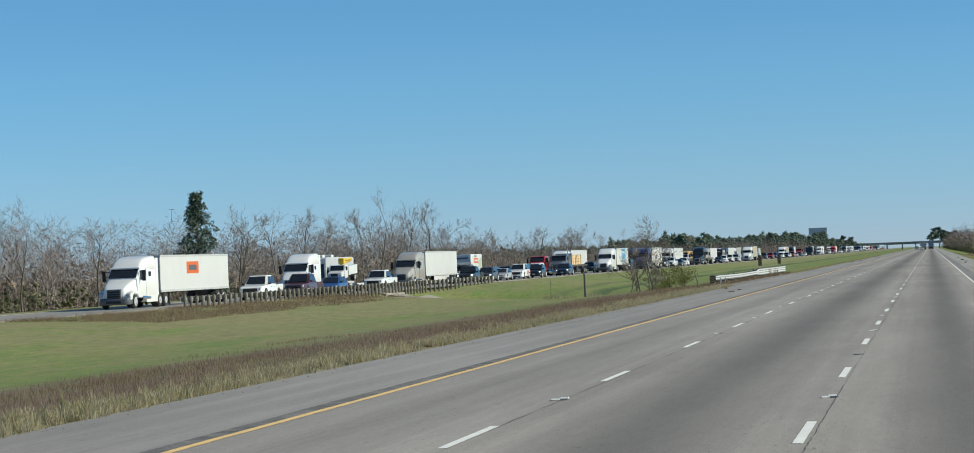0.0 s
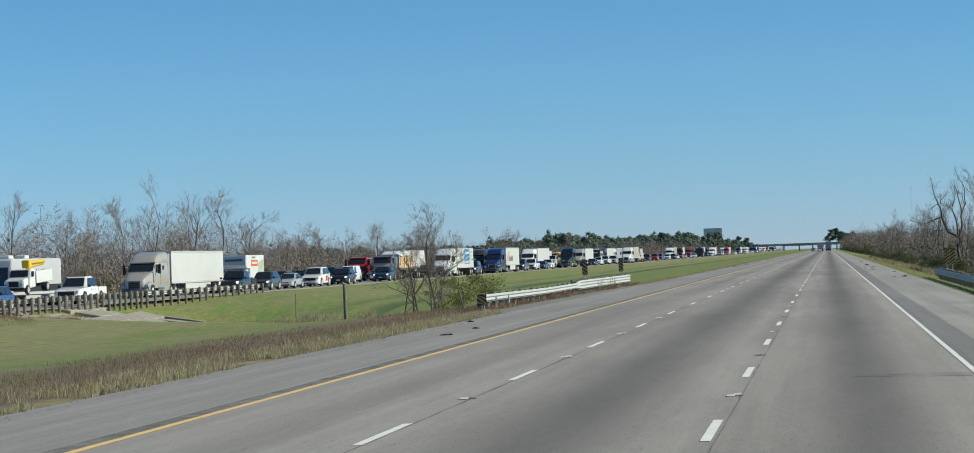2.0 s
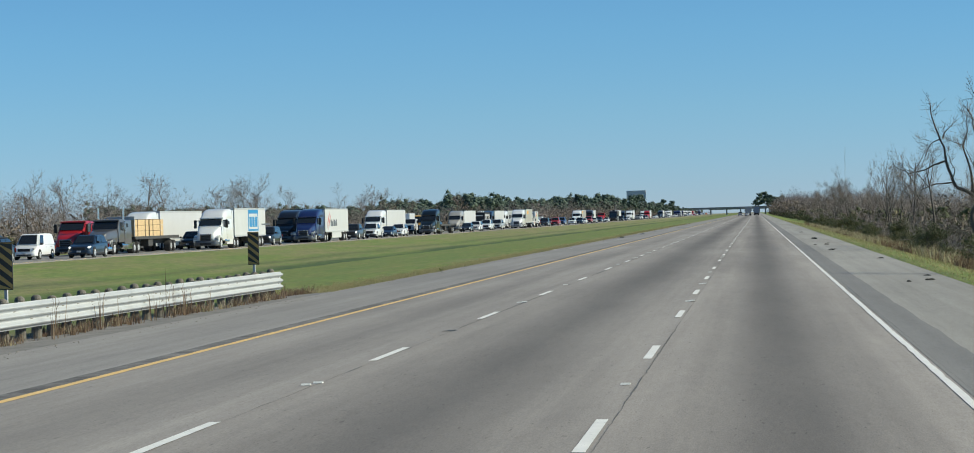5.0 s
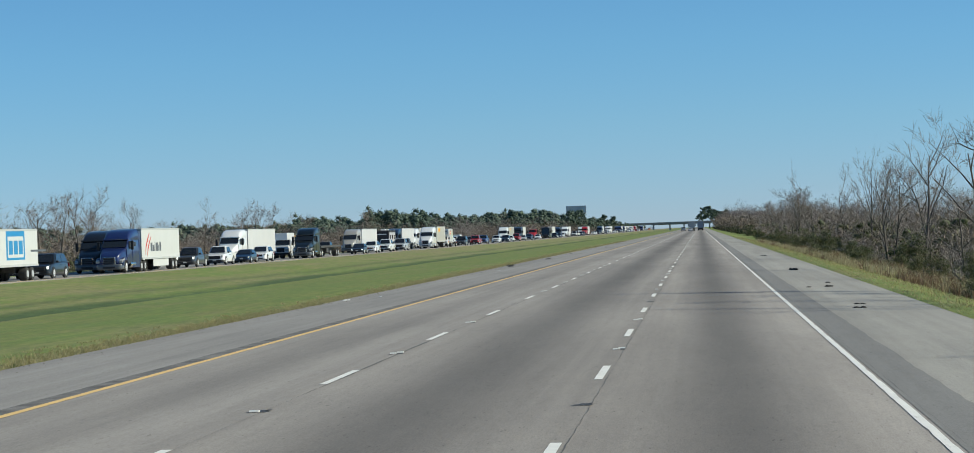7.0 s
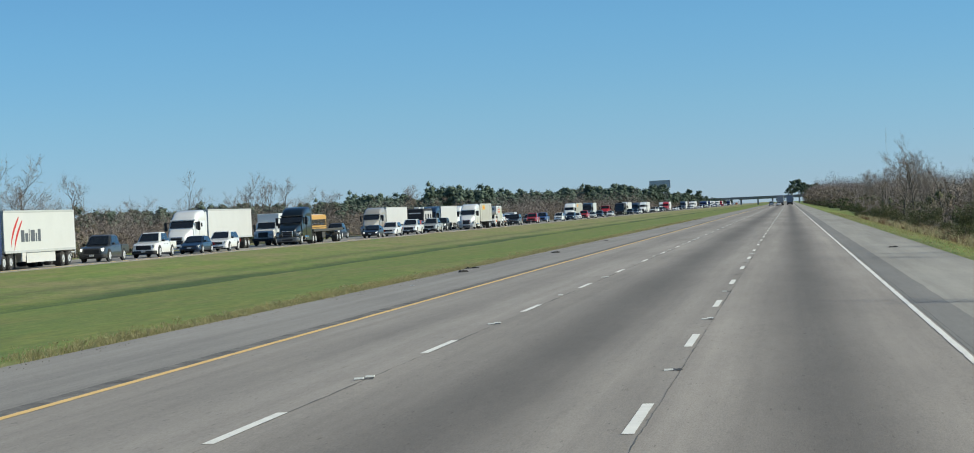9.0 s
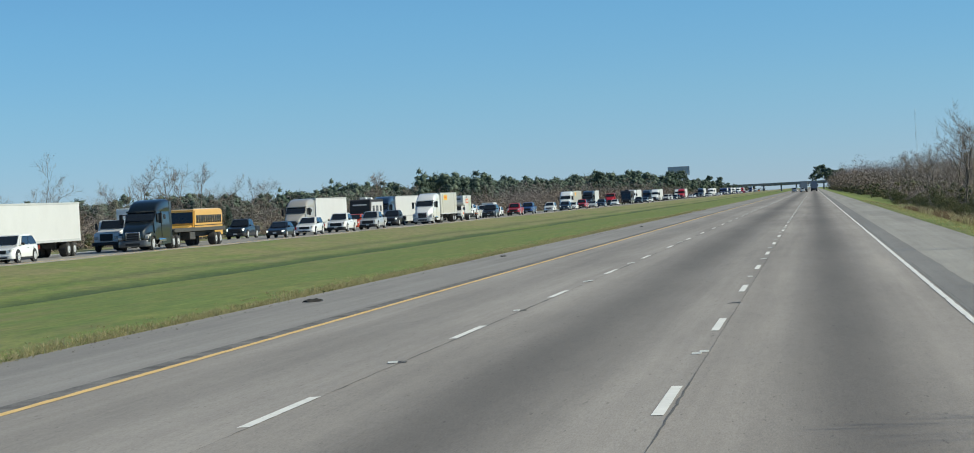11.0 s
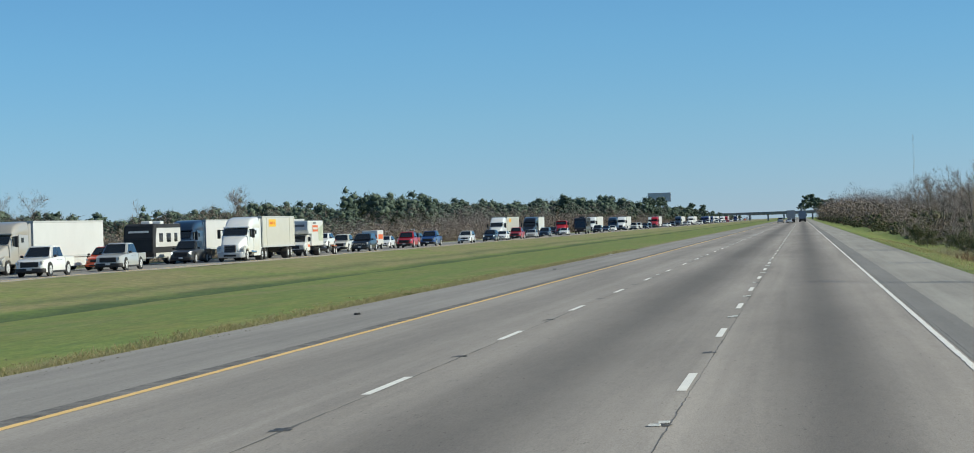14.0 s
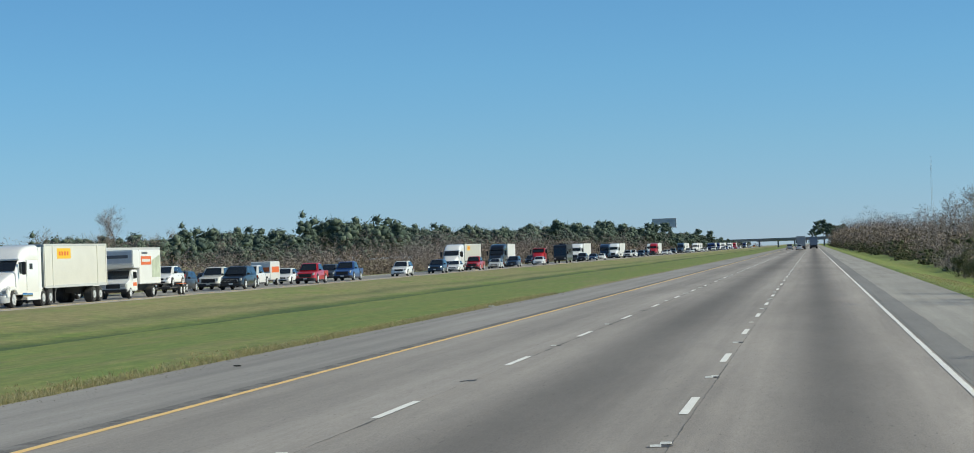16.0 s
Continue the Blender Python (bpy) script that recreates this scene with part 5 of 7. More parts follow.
def box_truck(m, label, colour, cab_colour, length=7.6, height=3.35, marks="moving", group="vehicles in the jam"):
    th = thing("box_truck", m, label, "truck", group)
    C, B = paint(cab_colour), paint(colour)
    part("cab", profile([(0.1, 0.5), (0.0, 0.7), (0.05, 1.05), (0.9, 1.3), (1.5, 1.95), (1.75, 2.0), (2.5, 2.0), (2.5, 0.5)], 1.0, 0.07), C, th)
    body = part("box", box(-1.2, 1.2, 2.5, length, 0.95, height, 0.04), B, th)
    if marks == "moving":
        part("overcab_box", profile([(1.15, 2.1), (0.9, 2.4), (1.0, height), (2.55, height), (2.55, 2.1)], 1.195, 0.06), B, th)
        panel("overcab_mark", [(-1.12, 0.895, 2.45), (1.12, 0.895, 2.45), (1.1, 0.985, height - 0.10), (-1.1, 0.985, height - 0.10)], M_GREYBOARD, th, "grey front of the box over the cab")
        panel("lettering_bar", [(-0.85, 0.90, 2.78), (0.85, 0.90, 2.78), (0.85, 0.945, 3.0), (-0.85, 0.945, 3.0)], M_GREYMARK, th)
        x = 1.212
        panel("side_mark", [(x, 2.8, 2.3), (x, 5.2, 2.3), (x, 5.2, 2.9), (x, 2.8, 2.9)], M_ORANGE, th, "orange stripe with plain bar")
        panel("side_mark", [(x, 5.4, 1.4), (x, length - 0.2, 1.4), (x, length - 0.2, 3.0), (x, 5.4, 2.6)], M_SAGE, th, "faded picture panel")
        panel("lettering_bar", [(x + 0.006, 3.0, 2.5), (x + 0.006, 5.0, 2.5), (x + 0.006, 5.0, 2.7), (x + 0.006, 3.0, 2.7)], M_TRAILER, th)
        panel("lettering_bar", [(x, 3.0, 3.05), (x, 4.4, 3.05), (x, 4.4, 3.2), (x, 3.0, 3.2)], M_GREYMARK, th)
    panel("windscreen", inset([(-0.95, 0.92, 1.32), (0.95, 0.92, 1.32), (0.9, 1.5, 1.95), (-0.9, 1.5, 1.95)], 0.06, 0.06, 0.03), M_GLASS, th, thick=0.01)
    for s in (-1, 1):
        part("side_window", box(s * 0.99 - 0.02, s * 0.99 + 0.02, 1.5, 2.25, 1.35, 1.85, 0.02), M_GLASS, th)
        part("headlight", box(s * 0.72 - 0.18, s * 0.72 + 0.18, -0.03, 0.1, 0.82, 1.04, 0.02), M_LAMP, th)
        part("mirror", box(s * 1.22 - 0.1, s * 1.22 + 0.1, 1.25, 1.38, 1.4, 1.8, 0.03), M_DARK, th)
        part("door_mark", box(s * 1.005 - 0.004, s * 1.005 + 0.004, 1.45, 2.3, 0.85, 1.1, 0.0), M_ORANGE, th)
        add_wheel(th, 0.4, 0.26, s * 0.88, 0.85)
        add_wheel(th, 0.4, 0.5, s * 0.9, length - 1.8)
    part("grille", box(-0.5, 0.5, -0.03, 0.1, 0.72, 1.02, 0.02), M_DARK, th)
    part("bumper", box(-0.98, 0.98, -0.12, 0.15, 0.45, 0.66, 0.04), M_DARK, th)
    part("chassis", box(-0.45, 0.45, 0.6, length - 0.1, 0.5, 0.95, 0.02), M_FRAME, th)
    return th


def work_truck(m, label, colour, kind="stake", group="vehicles in the jam"):
    """A medium truck with a bonnet, and a bucket lift, a tow bed or an empty flat bed behind."""
    th = thing({"bucket": "bucket_truck", "tow": "tow_truck"}.get(kind, "work_truck"), m, label, "truck", group)
    C = paint(colour)
    part("hood", profile([(0.1, 0.65), (0.0, 0.9), (0.08, 1.45), (1.5, 1.68), (1.5, 0.65)], 0.98, 0.08), C, th)
    part("cab", profile([(1.45, 0.65), (1.45, 1.66), (1.95, 2.4), (3.1, 2.4), (3.15, 0.65)], 1.1, 0.06), C, th)
    panel("windscreen", inset([(-1.05, 1.45, 1.66), (1.05, 1.45, 1.66), (1.0, 1.95, 2.4), (-1.0, 1.95, 2.4)], 0.06, 0.08, 0.03), M_GLASS, th, thick=0.01)
    for s in (-1, 1):
        part("side_window", box(s * 1.09 - 0.02, s * 1.09 + 0.02, 1.95, 2.8, 1.68, 2.22, 0.02), M_GLASS, th)
        part("headlight", box(s * 0.78 - 0.16, s * 0.78 + 0.16, -0.02, 0.1, 0.98, 1.2, 0.02), M_LAMP, th)
        part("mirror", box(s * 1.3 - 0.1, s * 1.3 + 0.1, 1.7, 1.82, 1.7, 2.2, 0.03), M_DARK, th)
        add_wheel(th, 0.48, 0.28, s * 1.0, 1.05)
        add_wheel(th, 0.48, 0.55, s * 0.95, 6.2)
    part("grille", box(-0.5, 0.5, -0.03, 0.1, 0.85, 1.38, 0.03), M_DARK, th)
    part("bumper", box(-1.1, 1.1, -0.1, 0.2, 0.5, 0.75, 0.04), M_DARK, th)
    part("chassis", box(-0.45, 0.45, 0.6, 8.0, 0.6, 0.95, 0.02), M_FRAME, th)
    if kind == "bucket":
        for s in (-1, 1):
            part("tool_locker", box(min(s * 0.55, s * 1.15), max(s * 0.55, s * 1.15), 3.35, 7.9, 0.95, 2.15, 0.04), C, th)
        part("turntable", pole((0, 4.3, 0.95), (0, 4.3, 2.5), 0.35, 0.28, 14), M_LIFT, th)
        boom = part("boom", pole((0, 4.4, 2.62), (0.1, 8.2, 2.72), 0.22, 0.18, 10), M_LIFT, th, "yellow lift boom")
        part("boom", pole((0.35, 7.8, 2.95), (0.35, 3.6, 3.0), 0.18, 0.16, 10), M_LIFT, th, "yellow lift boom")
        part("bucket", box(0.0, 0.8, 2.4, 3.2, 2.5, 3.3, 0.08), M_LIFT, th, "yellow work bucket")
    else:
        part("bed", box(-1.2, 1.2, 3.4, 8.2, 0.98, 1.16, 0.02), M_FRAME, th)
        for s in (-1, 1):
            part("bed_rail", box(s * 1.18 - 0.03, s * 1.18 + 0.03, 3.4, 8.2, 1.16, 1.5, 0.01), M_FRAME, th)
        part("headache_rack", box(-1.1, 1.1, 3.42, 3.5, 1.16, 2.3, 0.02), M_FRAME, th)
    return th


def school_bus(m, group="vehicles in the jam"):
    th = thing("school_bus", m, "yellow school bus with black window band and bumper", "bus", group)
    Y = paint((0.74, 0.42, 0.08))
    body = part("body", profile([(1.6, 0.55), (1.6, 1.9), (1.8, 2.95), (2.2, 3.05), (11.0, 3.05), (11.2, 2.9), (11.2, 0.55)], 1.2, 0.1), Y, th)
    part("hood", profile([(0.1, 0.6), (0.0, 0.8), (0.1, 1.4), (1.65, 1.65), (1.65, 0.6)], 1.0, 0.08), Y, th)
    panel("windscreen", inset([(-1.15, 1.6, 1.75), (1.15, 1.6, 1.75), (1.12, 1.78, 2.85), (-1.12, 1.78, 2.85)], 0.04, 0.05, 0.04), M_GLASS, th, thick=0.01)
    part("roof_panel", box(-0.95, 0.95, 2.3, 10.9, 3.05, 3.1, 0.02), M_TRAILER, body)
    for s in (-1, 1):
        for k in range(11):
            part("side_window", cached(("bus", s, "side_window"), lambda: box(s * 1.21 - 0.015, s * 1.21 + 0.015, -0.33, 0.33, 1.8, 2.5, 0.02)), M_GLASS, th, at=pose(0, 2.6 + 0.78 * k, 0))
        for z in (1.05, 1.55):
            part("rub_rail", box(s * 1.21 - 0.02, s * 1.21 + 0.02, 1.7, 11.1, z, z + 0.07, 0.005), M_DARK, th)
        part("headlight", box(s * 0.75 - 0.14, s * 0.75 + 0.14, -0.02, 0.08, 0.98, 1.2, 0.02), M_LAMP, th)
        add_wheel(th, 0.48, 0.28, s * 1.0, 1.0)
        add_wheel(th, 0.48, 0.5, s * 0.92, 8.0)
    part("grille", box(-0.5, 0.5, -0.03, 0.1, 0.85, 1.3, 0.03), M_DARK, th)
    part("bumper", box(-1.15, 1.15, -0.1, 0.2, 0.45, 0.72, 0.04), M_DARK, th)
    return th


def camper(m, label, kind="trailer", group="vehicles in the jam"):
    motor = kind != "trailer"
    L = 11.0 if motor else 8.6
    base = {"trailer": (0.72, 0.72, 0.71), "motorhome": (0.55, 0.55, 0.56), "coach": (0.02, 0.02, 0.022)}[kind]
    th = thing("motorhome" if motor else "travel_trailer", m, label, "camper", group)
    P = paint(base)
    z0 = 0.45 if motor else 0.55
    body = part("body", profile([(0.25, z0), (0.0, 1.1), (0.05, 2.2), (0.35, 3.3), (0.8, 3.45), (L, 3.45), (L, z0)], 1.25, 0.08), P, th)
    dark = M_DARK
    if kind == "trailer":
        part("nose_cap", profile([(0.2, 0.62), (-0.03, 1.1), (0.02, 2.2), (0.32, 3.34), (0.75, 3.48), (1.5, 3.48), (0.95, 2.2), (0.9, 0.62)], 1.275, 0.06), M_DARK, th, "glossy black front cap")
        for s in (-1, 1):
            part("roof_rail", box(s * 1.262 - 0.02, s * 1.262 + 0.02, 1.4, L - 0.1, 3.12, 3.44, 0.0), M_DARK, th)
        panel("nose_panel", inset([(-1.25, 0.05, 1.2), (1.25, 0.05, 1.2), (1.2, 0.36, 3.3), (-1.2, 0.36, 3.3)], 0.03, 0.04, 0.06), dark, th, "black nose panel")
        panel("lettering_bar", inset([(-1.25, 0.2, 2.55), (1.25, 0.2, 2.55), (1.2, 0.33, 3.0), (-1.2, 0.33, 3.0)], 0.14, 0.32, 0.09, None), M_TRAILER, th)
        part("hitch", pole((0, -1.1, 0.5), (0, 0.4, 0.55), 0.07), M_FRAME, th)
    else:
        panel("windscreen", inset([(-1.2, 0.02, 1.3), (1.2, 0.02, 1.3), (1.15, 0.25, 2.9), (-1.15, 0.25, 2.9)], 0.04, 0.05, 0.1), M_GLASS, th, thick=0.01)
        part("grille", box(-0.7, 0.7, -0.02, 0.25, 0.6, 1.0, 0.04), M_DARK, th)
    for s in (-1, 1):
        for y, w in ((2.0, 1.1), (4.2, 1.3), (6.6, 0.9)):
            part("side_window", box(s * 1.255 - 0.02, s * 1.255 + 0.02, y, y + w, 1.9, 2.65, 0.03), M_GLASS, th)
        part("side_stripe", box(s * 1.252 - 0.012, s * 1.252 + 0.012, 0.6, L - 0.2, 1.0, 1.5, 0.0), M_DARK if kind != "coach" else M_GREYMARK, th)
        if motor:
            part("headlight", box(s * 0.95 - 0.16, s * 0.95 + 0.16, 0.0, 0.3, 0.72, 0.98, 0.03), M_LAMP, th)
            part("mirror", box(s * 1.45 - 0.12, s * 1.45 + 0.12, 0.1, 0.22, 1.6, 2.2, 0.04), M_DARK, th)
            ys = (1.5, 7.8)
        else:
            ys = (4.9, 5.9)
        for y in ys:
            add_wheel(th, 0.42, 0.3, s * 1.08, y)
    for y in (2.2, 5.5):
        part("roof_unit", box(-0.4, 0.4, y, y + 0.9, 3.44, 3.72, 0.06), M_TRAILER if kind != "coach" else M_DARK, th)
    return th


def small_trailer(m, label, kind="cargo", group="vehicles in the jam"):
    th = thing("cargo_trailer" if kind == "cargo" else "car_trailer", m, label, "trailer", group)
    part("tongue", pole((0, -1.2, 0.45), (0, 0.3, 0.5), 0.06), M_FRAME, th)
    if kind == "cargo":
        part("box", box(-0.95, 0.95, 0, 3.7, 0.5, 2.25, 0.06), M_TRAILER, th)
        panel("side_mark", [(0.96, 0.4, 1.2), (0.96, 3.3, 1.2), (0.96, 3.3, 1.75), (0.96, 0.4, 1.75)], M_ORANGE, th, "orange stripe")
        panel("front_mark", [(-0.8, -0.012, 1.3), (0.8, -0.012, 1.3), (0.8, -0.012, 1.7), (-0.8, -0.012, 1.7)], M_ORANGE, th)
        for s in (-1, 1):
            add_wheel(th, 0.33, 0.22, s * 0.98, 2.1)
    else:
        for s in (-1, 1):
            part("runway", box(min(s * 0.55, s * 1.0), max(s * 0.55, s * 1.0), 0, 4.6, 0.5, 0.6, 0.01), M_FRAME, th)
            part("fender", box(s * 1.1 - 0.14, s * 1.1 + 0.14, 1.7, 3.4, 0.78, 0.84, 0.02), M_ORANGE, th)
            for y in (2.1, 2.95):
                add_wheel(th, 0.33, 0.22, s * 1.1, y)
        part("crossbar", box(-1.0, 1.0, 0.1, 0.25, 0.48, 0.6, 0.01), M_FRAME, th)
    return th

# ---- the standing traffic of the opposite carriageway ----
WHITE, OFFWHITE, CREAM, SILVER = (0.80, 0.80, 0.79), (0.60, 0.60, 0.59), (0.68, 0.66, 0.60), (0.42, 0.43, 0.44)
BLACK, CHARCOAL, NAVY, ROYAL, BLUE = (0.012, 0.012, 0.013), (0.045, 0.048, 0.052), (0.015, 0.03, 0.06), (0.014, 0.026, 0.105), (0.03, 0.08, 0.24)
RED, DARKRED, MAROON, CHAMPAGNE, ORANGE = (0.42, 0.015, 0.022), (0.16, 0.012, 0.018), (0.08, 0.03, 0.035), (0.39, 0.365, 0.33), (0.70, 0.20, 0.02)


def lane_x(lane, y):
    return float(np.interp(y, (0, 300, 640, 1000, 2000), (-54.6, -51.2, -47.3, -46.3, -44.0))) - 3.75 * lane


def opp_z(lane):
    return OPP_Z - 0.03 * lane


def on(lane, y):
    turn = math.degrees(math.atan2(lane_x(lane, y) - lane_x(lane, y + 5), 5.0))
    return pose(lane_x(lane, y), y, opp_z(lane), 0, 0, turn)


def semi(lane, y, colour, label, trailer="box", slot=False, second=CHARCOAL_TRIM, label2="plain white box trailer of a highway truck", logo=None, skirt=True, colour2=None, fairing=True, rib=False, length=16.1):
    th, end = tractor(on(lane, y), colour, label, fairing=fairing, second=second)
    if slot:
        part("roof_window", cached(("slot", "roof_window"), lambda: quad(bmesh.new(), [(-0.55, 2.93, 3.10), (0.55, 2.93, 3.10), (0.5, 3.06, 3.27), (-0.5, 3.06, 3.27)], 0.03)), M_GLASS, th, "dark slot window in the roof")
    if trailer:
        van_trailer(on(lane, y + end + 0.9), label2, colour2, length, 3.8, skirt, logo, rib=rib)


def lumber_semi(lane, y):
    th, end = tractor(on(lane, y), (0.10, 0.10, 0.105), "dark grey long-nosed tractor with chrome exhaust stacks", "classic", stacks=True, fairing=False)
    flatbed(on(lane, y + end + 0.9), "flatbed trailer loaded with pale lumber", "lumber")
    for dy in (0.0, 4.9):
        lumber_stack(on(lane, y + end + 0.9 + dy) @ pose(0, 0, 1.42))


def flatbed_semi(lane, y):
    th, end = tractor(on(lane, y), (0.008, 0.012, 0.014), "black highway tractor with tall rounded fairing")
    flatbed(on(lane, y + end + 0.9), "empty black flatbed trailer with low side rails")


def car_carrier(lane, y):
    th, end = tractor(on(lane, y), CHARCOAL, "dark car-carrier tractor with low roof", fairing=False)
    rack = thing("car_carrier_rack", on(lane, y + end + 0.9), "open steel car-carrier trailer with two decks", "trailer", "vehicles in the jam")
    for s in (-1, 1):
        for z in (0.7, 2.25):
            part("deck_rail", cached(("rack", s, z, "deck_rail"), lambda: box(s * 0.9 - 0.3, s * 0.9 + 0.3, 0, 12.0, z, z + 0.1, 0.01)), M_STEEL, rack)
        for k in (0.1, 4.0, 8.0, 11.8):
            part("upright", cached(("rack", s, k, "upright"), lambda: box(s * 1.22 - 0.05, s * 1.22 + 0.05, k, k + 0.1, 0.6, 2.35, 0.01)), M_STEEL, rack)
        for dy in (9.6, 10.7):
            add_wheel(rack, 0.45, 0.5, s * 0.95, dy, key="truck_dual")
    for dy, c in ((0.5, NAVY), (6.4, BLACK)):
        car("suv", on(lane, y + end + 0.9 + dy) @ pose(0, 0, 2.35), c, "dark suv carried on the upper deck", "cars on the carrier")


def towed_car(lane, y):
    small_trailer(on(lane, y), "open car trailer with orange fenders", "flat")
    car("hatchback", on(lane, y + 0.2) @ pose(0, 0, 0.6), WHITE, "white hatchback strapped on a car trailer", "cars on the carrier")


semi(1, 155.8, WHITE, "white highway tractor with a sleeper cab", logo="orange_sign", skirt=False)
car("pickup", on(0, 175.9), WHITE, "white work pickup with a black front bumper")
car("pickup", on(0, 188.0), MAROON, "dark maroon pickup truck with chrome grille", dark_trim=False)
car("hatchback", on(0, 198.7), BLUE, "blue hatchback car in the jam")
semi(1, 199.9, WHITE, "white highway tractor with tall roof fairing and no trailer", trailer=None)
car("pickup", on(0, 215.0), WHITE, "white crew-cab pickup truck with cream bed")
low_bed = thing("low_trailer", on(1, 214.0), "low steel trailer carrying a utility truck", "trailer", "vehicles in the jam")
part("deck", box(-1.2, 1.2, 0.0, 9.6, 0.62, 0.80, 0.02), M_FRAME, low_bed)
for s_ in (-1, 1):
    part("side_beam", box(s_ * 1.2 - 0.05, s_ * 1.2 + 0.05, 0.0, 9.6, 0.5, 0.78, 0.01), M_STEEL, low_bed)
    for dy in (5.4, 6.5):
        add_wheel(low_bed, 0.40, 0.3, s_ * 1.02, dy)
work_truck(on(1, 215.0) @ pose(0, 0, 0.78, 3.0) @ Matrix.Scale(0.72, 4), "white utility truck with folded yellow lift on a trailer", WHITE, "bucket")
camper(on(2, 221.0), "white and red motorhome with large windscreen", "motorhome")
semi(1, 242.2, CHAMPAGNE, "champagne highway tractor with sloped roof fairing", label2="plain white box trailer with side skirts")
car("pickup", on(0, 257.1), BLACK, "black pickup truck with dark windows", lights=True)
car("suv", on(0, 267.7), CHARCOAL, "charcoal suv with bright headlights", lights=True)
box_truck(on(1, 272.0), "white moving truck with orange stripe on its box", WHITE, WHITE)
car("sedan", on(0, 277.0), SILVER, "silver sedan with low bonnet")
car("large_suv", on(0, 287.7), WHITE, "white large suv with red door stripe", load="stripe")
car("suv", on(1, 288.5), DARKRED, "dark red suv with tinted windows")
car("suv", on(1, 298.1), BLACK, "black suv behind a silver sedan")
car("suv", on(0, 300.7), BLACK, "black suv with roof rails", load="rack", lights=True)
car("pickup", on(1, 310.4), NAVY, "dark blue pickup truck")
car("van", on(1, 321.1), WHITE, "white cargo van without side windows")
car("suv", on(0, 322.8), NAVY, "dark blue suv beside a lumber truck", lights=True)
lumber_semi(1, 339.8)
semi(2, 343.1, RED, "red highway tractor with black grille", trailer=None, fairing=False)
semi(0, 361.8, WHITE, "white highway tractor with aerodynamic roof", logo="blue_square", skirt=False, length=13.2, label2="white box trailer with a blue square logo")
semi(2, 362.6, WHITE, "white highway tractor with tall fairing", label2="clean white box trailer")
car("suv", on(1, 369.6), BLACK, "black suv among the trucks")
car("large_suv", on(0, 385.2), BLACK, "black large suv with bright lamps", lights=True)
car("suv", on(1, 391.5), NAVY, "dark blue suv beside a larger black suv")
semi(0, 405.9, ROYAL, "deep blue highway tractor with tall sloped fairing", logo="red_swoosh", length=14.0, label2="white box trailer with red swoosh and grey lettering bars")
semi(1, 412.5, (0.012, 0.014, 0.02), "black highway tractor with pale sun visor", label2="plain white box trailer of a highway truck")
car_carrier(2, 431.0)
car("pickup", on(0, 433.7), CHARCOAL, "dark grey pickup truck with silver rims", lights=True)
car("pickup", on(0, 446.7), WHITE, "white pickup truck with black grille")
car("sedan", on(0, 459.9), NAVY, "dark blue sedan beside a white truck")
car("suv", on(0, 468.8), WHITE, "white compact suv with dark windows")
semi(1, 469.4, WHITE, "white highway tractor with rounded sleeper", slot=True, second=WHITE, skirt=False, label2="short plain white box trailer")
flatbed_semi(0, 496.1)
work_truck(on(1, 501.5), "white flat-bed work truck with open bed", WHITE, "stake")
box_truck(on(2, 517.2), "plain white delivery truck with tall box", WHITE, WHITE, marks="")
school_bus(on(2, 533.1))
car("sedan", on(0, 538.8), BLACK, "black low sports sedan with lit lamps", lights=True)
car("suv", on(0, 550.6), WHITE, "white compact suv with black lower trim")
car("pickup", on(2, 553.1), BLACK, "black pickup truck with high cab", lights=True)
car("pickup", on(0, 564.7), WHITE, "white pickup truck with dark lower grille")
semi(2, 577.0, CHAMPAGNE, "champagne highway tractor with dark visor", slot=True, label2="clean white box trailer")
car("pickup", on(0, 580.8), SILVER, "silver pickup truck with raised bonnet")
car("suv", on(1, 589.9), (0.55, 0.07, 0.02), "orange-red compact suv behind a pickup")
car("pickup", on(1, 612.4), CHARCOAL, "dark grey pickup truck", lights=True)
camper(on(2, 612.8), "white travel trailer with black nose and windows", "trailer")
semi(0, 614.3, WHITE, "white highway tractor with chrome bumper", second=SILVER, colour2=CREAM, logo="yellow_mark", skirt=False, rib="posts", length=12.2, label2="cream box trailer with small yellow logo")
semi(2, 623.4, NAVY, "dark blue highway tractor with tall roof", label2="white box trailer behind a blue tractor")
box_truck(on(0, 638.0), "white moving truck with orange stripe, towing a car", WHITE, WHITE)
semi(2, 648.6, WHITE, "white highway tractor hidden behind a cream trailer", label2="tall grey-white box trailer", colour2=OFFWHITE)
towed_car(0, 648.7)
car("suv", on(1, 665.7), CHARCOAL, "grey compact suv standing alone")
car("large_suv", on(0, 670.1), BLACK, "black large suv with chrome grille", dark_trim=False)
car("pickup", on(1, 676.9), CREAM, "cream-white pickup truck with black grille")
car("sedan", on(2, 688.0), BLACK, "black sedan behind a pickup")
car("pickup", on(1, 689.5), WHITE, "white pickup truck towing a small trailer")
small_trailer(on(1, 695.9), "white rental cargo trailer with orange stripe")
car("pickup", on(0, 697.9), RED, "red pickup truck with dark windows")
car("hatchback", on(1, 704.0), WHITE, "white hatchback with black grille")
car("pickup", on(0, 715.1), BLUE, "dark blue pickup truck at the end of a gap")
